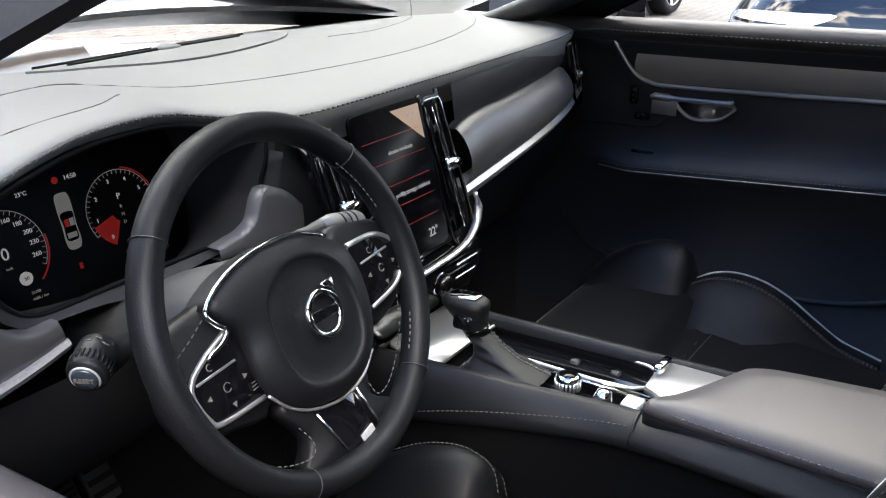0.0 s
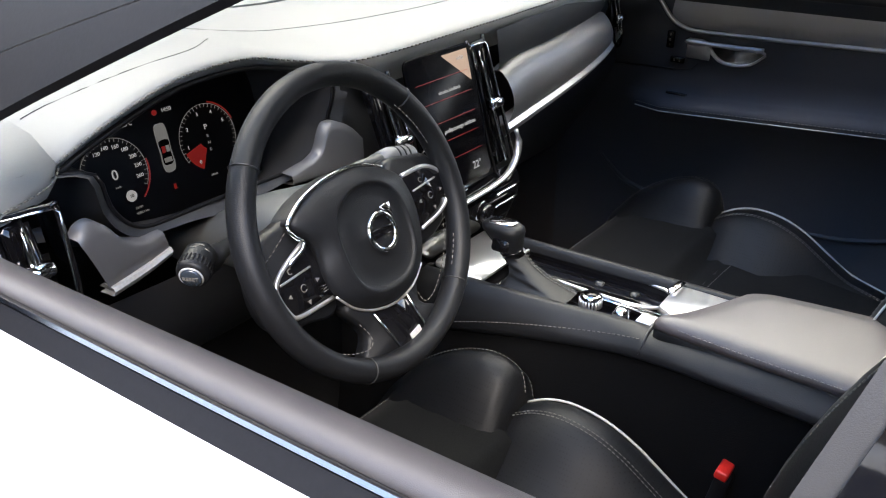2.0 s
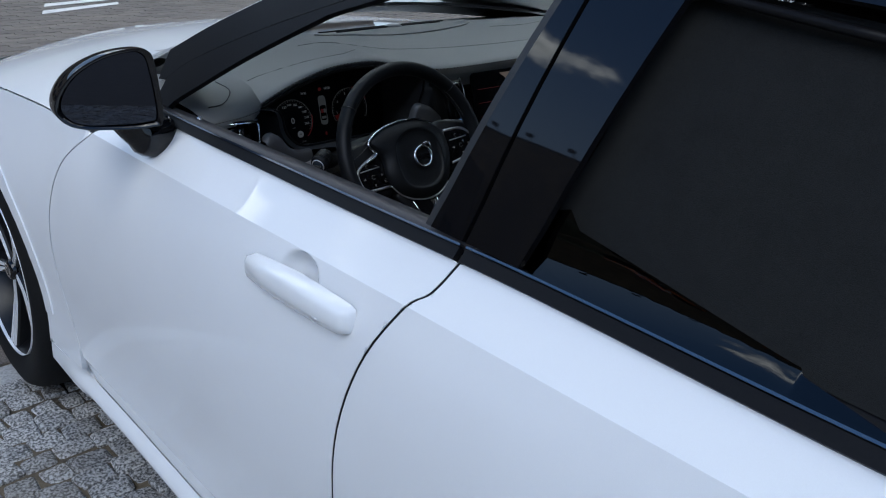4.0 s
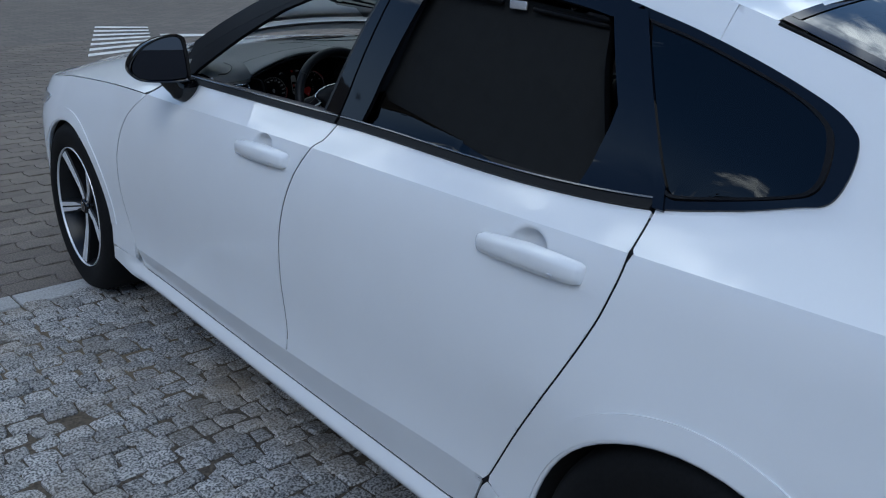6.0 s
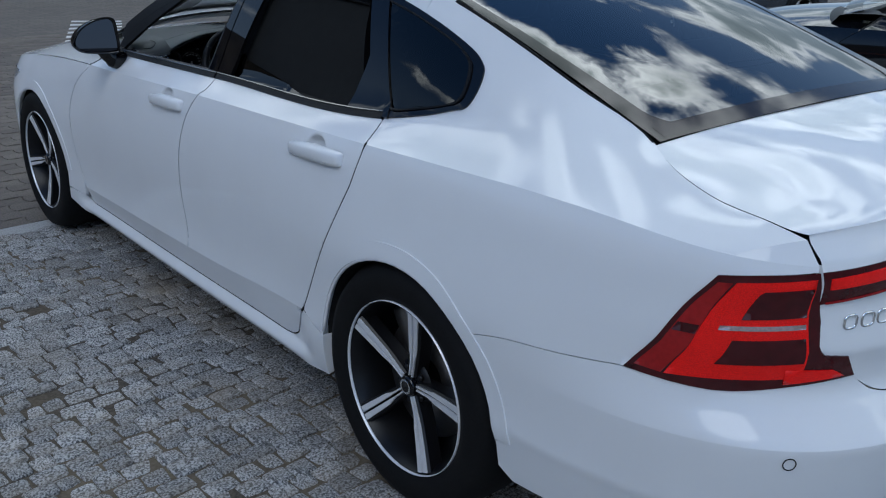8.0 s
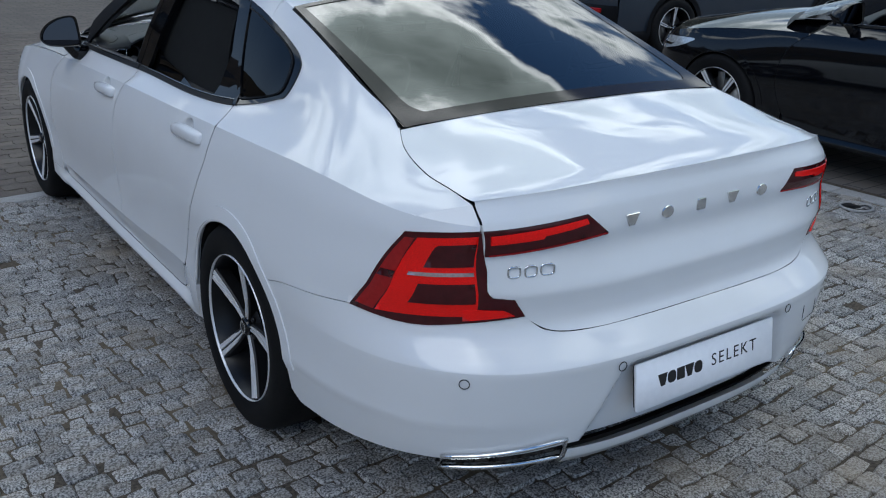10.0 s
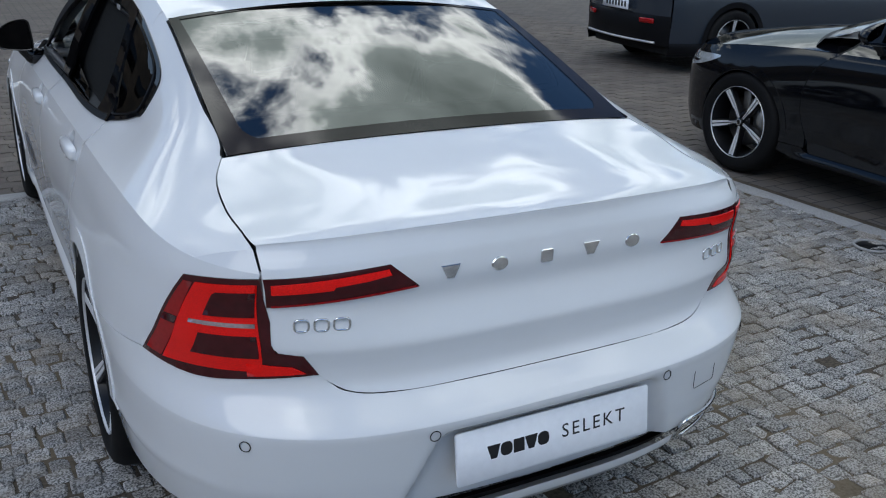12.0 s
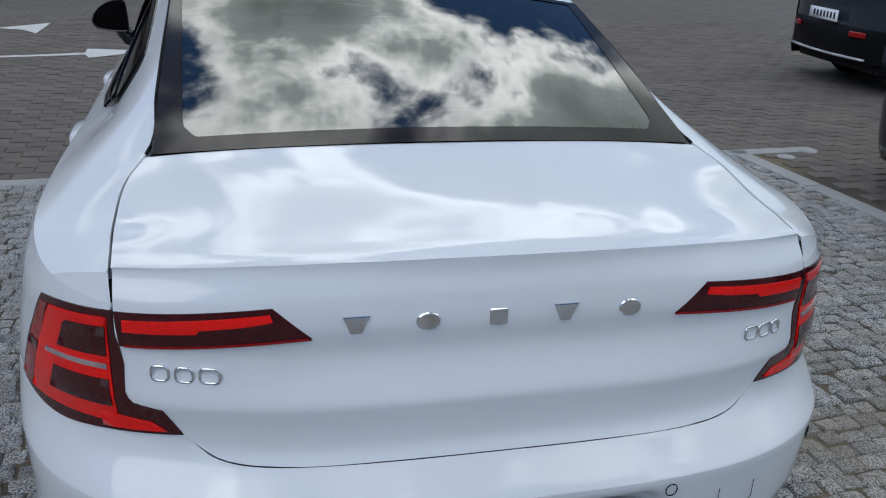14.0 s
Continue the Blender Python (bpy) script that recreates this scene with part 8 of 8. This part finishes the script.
        sheet(bm, rows)
        part(face + "_bumper", bm, lower, v)
        for sx in (-1, 1):
            bm = block(0.20, 0.03, 0.055 if face == "tail" else 0.10, 0.012)
            part("rear_reflector" if face == "tail" else "head_lamp", on(pose(sx * w * 0.66, y + d * (0.125 if face == "tail" else 0.10), 0.56 if face == "tail" else 0.78, 0, 0, -sx * d * 16), bm), "red_deep" if face == "tail" else "lamp_glass", v)
        if plate and face == "tail":
            pb = part("number_plate", on(pose(-0.02, y + d * 0.165, 0.70, 90, 0, 0) @ pose(0, 0, 0), plateau(rounded(0.52, 0.114, 0.01), 0.008)), "plate", v, "white number plate")
            for k in range(7):
                part("bar", on(pose(-0.19 + 0.062 * k, y + d * 0.174, 0.70, 90, 0, 0), block(0.034, 0.06, 0.002, 0)), "ink", pb)
        if silver and face == "tail":
            bm = tube([(x * w * 0.80, y + d * (0.16 - 0.08 * x ** 2), 0.33) for x in np.linspace(-1, 1, 11)], 0.022, 8, flat=0.6)
            part("skid_strip", bm, "silver_plastic", v, "silver strip under the bumper")
    bm = block(1.5, ys[-1] - ys[0] - 0.1, 0.10, 0.03)
    part("floor_pan", on(pose(0, 0.5 * (ys[0] + ys[-1]), 0.24), bm), "under", v)
    v.matrix_world = m
    return v


suv_st = [(-0.78, 0.84, 0.98, 0.62, 1.30), (-0.60, 0.90, 1.00, 0.64, 1.55), (-0.2, 0.925, 1.0, 0.64, 1.63), (0.6, 0.93, 0.99, 0.64, 1.65), (1.5, 0.93, 0.98, 0.63, 1.60), (2.0, 0.93, 0.97, 0.64, 1.35), (2.35, 0.92, 0.96, 0.72, 1.05), (2.8, 0.91, 0.93, 0.72, 1.00), (3.35, 0.84, 0.86, 0.66, 0.90)]
vehicle("suv", Matrix.Translation((5.72, 5.85, 0)) @ pose(0, 0, 0, 0, 0, -95) @ pose(0, 0.85, 0), "dark navy compact suv with black lower cladding", suv_st, "navy", silver=True)
for x, y, z in ((-25.0, 4.0, 3.9), (-25.0, 8.5, 3.9), (-25.0, 14.0, 3.9)):
    vehicle("orange_suv", Matrix.Translation((x, y, z)) @ pose(0, 0, 0, 0, 0, -90), "orange suv parked on the upper terrace", suv_st, "orange", "cars on the terrace", plate=False)
van_st = [(-2.2, 0.95, 1.35, 0.86, 2.55), (0.0, 1.0, 1.35, 0.90, 2.60), (1.8, 1.0, 1.35, 0.88, 2.55), (2.2, 1.0, 1.33, 0.84, 2.30), (2.7, 0.98, 1.28, 0.80, 1.50), (3.3, 0.92, 1.12, 0.76, 1.20)]
for y in (-1.4, 1.5, 4.4, 7.4):
    van = vehicle("van", Matrix.Translation((-19.3, y, 0)) @ pose(0, 0, 0, 0, 0, -88), "white delivery van parked nose to the yard", van_st, "van_paint", "vans in the yard", plate=False)
    bm = bmesh.new()
    sheet(bm, [[(x * w, yy + 0.05 * (1 - x * x), zz) for x in np.linspace(-1, 1, 9)] for yy, zz, w in ((2.27, 2.235, 0.74), (2.47, 1.925, 0.78), (2.70, 1.57, 0.80))])
    part("windscreen", bm, "black_gloss", van, "dark windscreen")
    part("grille", on(pose(0, 3.43, 0.80), block(1.05, 0.05, 0.34, 0.03)), "black_trim", van, "black grille")
    for k in range(3):
        part("grille_bar", on(pose(0, 3.46, 0.70 + 0.10 * k), block(0.98, 0.02, 0.022, 0.004)), "silver_plastic", van)
    for sx in (-1, 1):
        part("wiper_panel", on(pose(sx * 0.35, 2.84, 1.475, -28, 0, 0), block(0.34, 0.03, 0.02, 0.004)), "black_trim", van)
        part("wing_mirror", on(pose(sx * 1.12, 2.35, 1.45), block(0.16, 0.12, 0.30, 0.04)), "black_trim", van)

# terrace wall, bank and building across the yard
tw = part("terrace_wall", on(pose(-29.0, 28, 1.95), block(14.0, 110, 3.9, 0.05)), "wall_tan")
tagged(tw, "rough tan retaining wall of a terrace", kind="structure")
bk2 = part("planted_bank", on(pose(-31.5, 28, 5.0), block(2.5, 110, 2.4, 0.5)), "bank")
tagged(bk2, "dark planted bank above the terrace", kind="structure")
bd = part("building", on(pose(-40, 28, 6.8), block(13.0, 110, 13.6, 0.05)), "wall_tan")
tagged(bd, "flat-roofed tan building with a billboard behind the terrace", "building")
for k in range(24):
    y = -22 + 3.1 * k
    lamp_ = part("roof_lamp", on(pose(-32.9, y, 14.05, 0, 25, 0), block(0.16, 0.50, 0.42, 0.04)), "black_trim", bd, "small floodlight on a bracket")
    part("bracket", tube([(-33.6, y, 13.58), (-33.3, y, 13.75), (-32.95, y, 13.95)], 0.035, 6), "black_trim", lamp_)
part("coping", on(pose(-33.52, 28, 13.50), block(0.20, 110, 0.22, 0.02)), "plastic", bd)
# a printed billboard along its front, too worn to read
bb_ = part("billboard", on(pose(-33.44, 4.0, 10.6), block(0.10, 21.0, 5.0, 0.02)), "billboard", bd, "dark printed billboard with pale cars and bars")
rng = random.Random(12)
for k in range(5):
    y, z = -4.0 + 3.9 * k + rng.uniform(-0.5, 0.5), 10.2 + rng.uniform(-0.4, 0.5)
    shape = curve([(-1.6, -0.4), (-1.5, 0.05), (-0.9, 0.15), (-0.4, 0.55), (0.5, 0.55), (0.95, 0.15), (1.6, 0.05), (1.65, -0.4)], 3, True)
    part("printed_car", on(pose(-33.385, y, z, 90, 0, 90), plateau(shape, 0.01)), ("silver_plastic", "navy", "belt_red", "satin", "navy")[k], bb_, smooth=False)
for k in range(9):
    part("bar", on(pose(-33.38, -4.6 + 2.2 * k, 8.75 if k % 2 else 12.4), block(0.012, rng.uniform(0.7, 1.5), 0.22, 0)), "silver_plastic", bb_, smooth=False)


# an assumed facade closing the yard out of view, added to darken side-window reflections
hall = part("building", on(pose(-9, 37, 4.6), block(62, 9.0, 9.2, 0.05)), "wall_tan")
tagged(hall, "long tan building with dark windows, assumed out of view ahead", "building")
for k in range(14):
    for z in (2.2, 6.0):
        part("window", on(pose(-37 + 4.2 * k, 32.49, z), block(2.6, 0.06, 2.0, 0.02)), "black_gloss", hall, "dark window")


# ---- the ground ----
GR = pose(0, 0, 0, 0, 0, 3.2)          # the paving lies slightly askew to the car
bm = bmesh.new()
sheet(bm, [[(x, y, -0.008) for x in np.linspace(-400, 400, 9)] for y in np.linspace(-400, 400, 9)])
ground = tagged(part("ground", bm, "sand"), "sandy bed under the paving", kind="structure")
setts = tagged(new("sett_paving"), "grey granite sett paving with sandy joints", kind="structure")
pavers = tagged(new("paver_road"), "weathered concrete block paving of the yard", kind="structure")
KY, KX = 2.96, 3.27                    # inner edges of the kerb strips, in the paving's own axes


def cobble(rng, w, h):
    """One sett: an uneven four-sided stone with a rounded head."""
    c = [(sx * (w / 2 - 0.002) + rng.uniform(-0.007, 0.006), sy * (h / 2 - 0.002) + rng.uniform(-0.006, 0.005)) for sx, sy in ((-1, -1), (1, -1), (1, 1), (-1, 1))]
    ring = []
    for i in range(4):
        a, b = np.array(c[i]), np.array(c[(i + 1) % 4])
        ring += [tuple(a * 0.92 + b * 0.08), tuple((a + b) / 2 * 1.03), tuple(a * 0.08 + b * 0.92)]
    z = rng.uniform(-0.006, 0.005)
    tilt = (rng.uniform(-0.09, 0.09), rng.uniform(-0.09, 0.09))
    verts, n = [], len(ring)
    for k, zz in ((1.0, -0.03), (1.0, z - 0.006), (0.84, z)):
        verts += [(x * k, y * k, zz + (tilt[0] * x + tilt[1] * y if zz > -0.02 else 0)) for x, y in ring]
    verts.append((rng.uniform(-0.01, 0.01), rng.uniform(-0.01, 0.01), z + rng.uniform(-0.002, 0.005)))
    faces = [(i + k * n, (i + 1) % n + k * n, (i + 1) % n + (k + 1) * n, i + (k + 1) * n) for k in range(2) for i in range(n)]
    faces += [(2 * n + i, 2 * n + (i + 1) % n, 3 * n) for i in range(n)]
    return verts, faces


rng = random.Random(7)
rows_of = []
y = -6.0
while y < KY - 0.05:
    h = rng.uniform(0.066, 0.080)
    x = -7.5 + rng.uniform(0, 0.1)
    while x < KX - 0.05:
        w = rng.uniform(0.064, 0.112)
        if rng.random() > 0.004:
            rows_of.append((x + w / 2, y + h / 2 + 0.010 * math.sin(1.3 * x + 0.7 * y) + rng.uniform(-0.006, 0.006), w, h))
        x += w
    y += h
kinds = []
for k in range(16):
    v, f = cobble(rng, 0.088, 0.073)
    me = bpy.data.meshes.new("sett")
    me.from_pydata(v, [], f)
    me.materials.append(M["granite"])
    kinds.append(me)
near_count, verts, faces = 0, [], []
for x, y, w, h in rows_of:
    if -1.98 < x < -0.98 and -0.55 < y < 2.4 and near_count < 300:
        near_count += 1
        ob = new("sett", kinds[rng.randrange(16)])
        ob.parent = setts
        ob.matrix_basis = GR @ Matrix.Translation((x, y, 0)) @ pose(0, 0, 0, 0, 0, rng.choice((0, 180)) + rng.uniform(-3, 3)) @ Matrix.Diagonal((w / 0.088, h / 0.073, 1, 1))
        continue
    v, f = cobble(rng, w, h)
    o = len(verts)
    m = GR @ Matrix.Translation((x, y, 0)) @ pose(0, 0, 0, 0, 0, rng.uniform(-6, 6))
    verts += [tuple(m @ Vector(p)) for p in v]
    faces += [tuple(i + o for i in q) for q in f]
me = bpy.data.meshes.new("setts_beyond")
me.from_pydata(verts, [], faces)
me.materials.append(M["granite"])
ob = tagged(new("setts_beyond", me), kind="stuff")
ob.parent = setts

# kerb strips of flush stone
kerb = tagged(new("kerb"), "pale flush kerb stones round the setts", kind="structure")
stone = []
for ln in (1.0, 0.9):
    bm = block(ln - 0.008, 0.13, 0.08, 0.006, 2)
    me = bpy.data.meshes.new("kerb_stone")
    bm.to_mesh(me)
    bm.free()
    me.materials.append(M["kerb"])
    stone.append(me)
for k in range(12):
    ob = new("kerb_stone", stone[0])
    ob.parent = kerb
    ob.matrix_basis = GR @ pose(-7.3 + k * 1.0 - 0.21, KY + 0.065, -0.037)
for k in range(10):
    ob = new("kerb_stone", stone[1])
    ob.parent = kerb
    ob.matrix_basis = GR @ pose(KX + 0.065, KY + 0.13 - 0.45 - 0.9 * k, -0.037, 0, 0, 90)

# wavy concrete pavers beyond the kerb
PW, PH = 0.225, 0.125


def paver_shape(rng):
    z = rng.uniform(-0.0015, 0.0015)
    zig = 0.012
    ring = [(-PW / 2, -PH / 2), (-PW / 4, -PH / 2 + zig), (0, -PH / 2), (PW / 4, -PH / 2 - zig), (PW / 2, -PH / 2), (PW / 2 - zig, 0), (PW / 2, PH / 2), (PW / 4, PH / 2 - zig), (0, PH / 2), (-PW / 4, PH / 2 + zig), (-PW / 2, PH / 2), (-PW / 2 - zig, 0)]
    n = len(ring)
    v = []
    for k, zz in ((0.965, -0.03), (0.965, z - 0.005), (0.93, z)):
        v += [(x * (1 - (1 - k) * 0.55), y * k, zz) for x, y in ring]
    f = [(i + k * n, (i + 1) % n + k * n, (i + 1) % n + (k + 1) * n, i + (k + 1) * n) for k in range(2) for i in range(n)]
    f.append(tuple(range(2 * n, 3 * n)))
    return v, f


pk = []
for k in range(4):
    v, f = paver_shape(rng)
    me = bpy.data.meshes.new("paver")
    me.from_pydata(v, [], f)
    me.materials.append(M["paver"])
    pk.append(me)
verts, faces, near_count = [], [], 0
for j in range(-12, 60):
    for i in range(-26, 36):
        x, y = i * PW + (PW / 2 if j % 2 else 0), KY + 0.13 + PH * (j + 0.55)
        beyond = y > KY + 0.13
        right = x > KX + 0.13 + PW / 2
        if not (beyond or right) or (beyond and x < -5.5):
            continue
        if -2.2 < x < -0.6 and KY < y < KY + 4.2 and near_count < 300:
            near_count += 1
            ob = new("paver", pk[rng.randrange(4)])
            ob.parent = pavers
            ob.matrix_basis = GR @ pose(x, y, 0)
            continue
        v, f = paver_shape(rng)
        o = len(verts)
        m = GR @ Matrix.Translation((x, y, 0))
        verts += [tuple(m @ Vector(p)) for p in v]
        faces += [tuple(q + o for q in g) for g in f]
me = bpy.data.meshes.new("pavers_beyond")
me.from_pydata(verts, [], faces)
me.materials.append(M["paver"])
ob = tagged(new("pavers_beyond", me), kind="stuff")
ob.parent = pavers

# the yard further off: one sheet with the same blocks as a pattern
mt = mat("far_pavers", (0.165, 0.150, 0.136), 0.88, 0, 0, (3, 0.25, 0))
n, l = mt.node_tree.nodes, mt.node_tree.links
br = n.new("ShaderNodeTexBrick")
br.inputs["Scale"].default_value = 1.0
br.inputs["Brick Width"].default_value, br.inputs["Row Height"].default_value, br.inputs["Mortar Size"].default_value = PW, PH, 0.006
br.inputs["Color1"].default_value, br.inputs["Color2"].default_value, br.inputs["Mortar"].default_value = (0.150, 0.128, 0.110, 1), (0.112, 0.097, 0.085, 1), (0.05, 0.045, 0.04, 1)
tc = n.new("ShaderNodeTexCoord")
l.new(tc.outputs["Object"], br.inputs["Vector"])
mix = n.new("ShaderNodeMix")
mix.data_type, mix.blend_type = "RGBA", "MULTIPLY"
mix.inputs["Factor"].default_value = 0.6
spot = n.new("ShaderNodeTexNoise")
spot.inputs["Scale"].default_value = 0.35
l.new(tc.outputs["Object"], spot.inputs["Vector"])
l.new(br.outputs["Color"], mix.inputs["A"])
l.new(spot.outputs["Color"], mix.inputs["B"])
ramp = n.new("ShaderNodeValToRGB")
ramp.color_ramp.elements[0].color, ramp.color_ramp.elements[1].color = (0.55, 0.55, 0.55, 1), (1, 1, 1, 1)
l.new(spot.outputs["Fac"], ramp.inputs["Fac"])
l.new(ramp.outputs["Color"], mix.inputs["B"])
l.new(mix.outputs["Result"], n["Principled BSDF"].inputs["Base Color"])
M["far_pavers"] = mt
top_y = KY + 0.13 + PH * 60
bm = bmesh.new()
for x0, x1, y0, y1 in ((-300, 300, top_y, 300), (8.0, 300, KY - 12 * PH, top_y), (KX + 0.2, 300, -300, KY - 12 * PH + 0.2), (-300, -5.6, KY + 0.13, top_y), (-300, -7.6, -300, KY + 0.13), (-7.6, KX + 0.2, -300, -6.05)):
    sheet(bm, [[GR @ Vector((x0, y0, -0.004)), GR @ Vector((x1, y0, -0.004))], [GR @ Vector((x0, y1, -0.004)), GR @ Vector((x1, y1, -0.004))]])
tagged(part("yard", bm, "far_pavers"), "block-paved yard stretching away", kind="structure")

# painted marks on the yard
marks = tagged(new("road_marking"), "worn white painted bars and arrow on the yard", "road marking", kind="structure")
for k in range(7):
    a, b = k / 6, (k + 0.45) / 6
    q = [Vector((1.265 + 0.95 * a, 9.36 + 2.55 * a, 0.004)), Vector((2.11 + 0.72 * a, 9.65 + 1.95 * a, 0.004)), Vector((2.11 + 0.72 * b, 9.65 + 1.95 * b, 0.004)), Vector((1.265 + 0.95 * b, 9.36 + 2.55 * b, 0.004))]
    bm = bmesh.new()
    bm.faces.new([bm.verts.new(p) for p in q])
    part("painted_bar", bm, "marking", marks)
for pts in ([(-2.95, 9.45), (-2.42, 9.96), (-2.44, 9.0), (-2.62, 9.30)], [(-4.2, 6.90), (-2.06, 7.40), (-1.74, 7.50), (-1.68, 7.29), (-1.09, 7.76), (-1.76, 7.88), (-1.75, 7.62), (-2.08, 7.50), (-4.2, 7.02)], [(2.6, 10.6), (3.5, 10.3), (3.55, 10.45), (2.7, 10.9)]):
    bm = bmesh.new()
    bm.faces.new([bm.verts.new((x, y, 0.004)) for x, y in pts])
    part("painted_mark", bm, "marking", marks)
# drain cover and small survey caps
dr = tagged(new("drain_cover"), "round metal drain cover set in the paving", "drain cover")
part("lid", on(pose(3.07, 0.29, -0.012), disc(0.085, 0.016, 32, 0.004)), "black_trim", dr)
part("lid_ring", on(pose(3.07, 0.29, 0.007), tube([(0.092 * math.cos(a), 0.092 * math.sin(a), 0) for a in np.linspace(0, 2 * math.pi, 32, endpoint=False)], 0.008, 6, closed=True)), "kerb", dr)
for x, y in ((3.72, 3.18), (3.45, 3.05)):
    tagged(part("survey_cap", on(pose(x, y, -0.006), disc(0.065, 0.012, 20, 0.003)), "kerb"), "small pale round cap set in the paving", "cap", "survey caps")
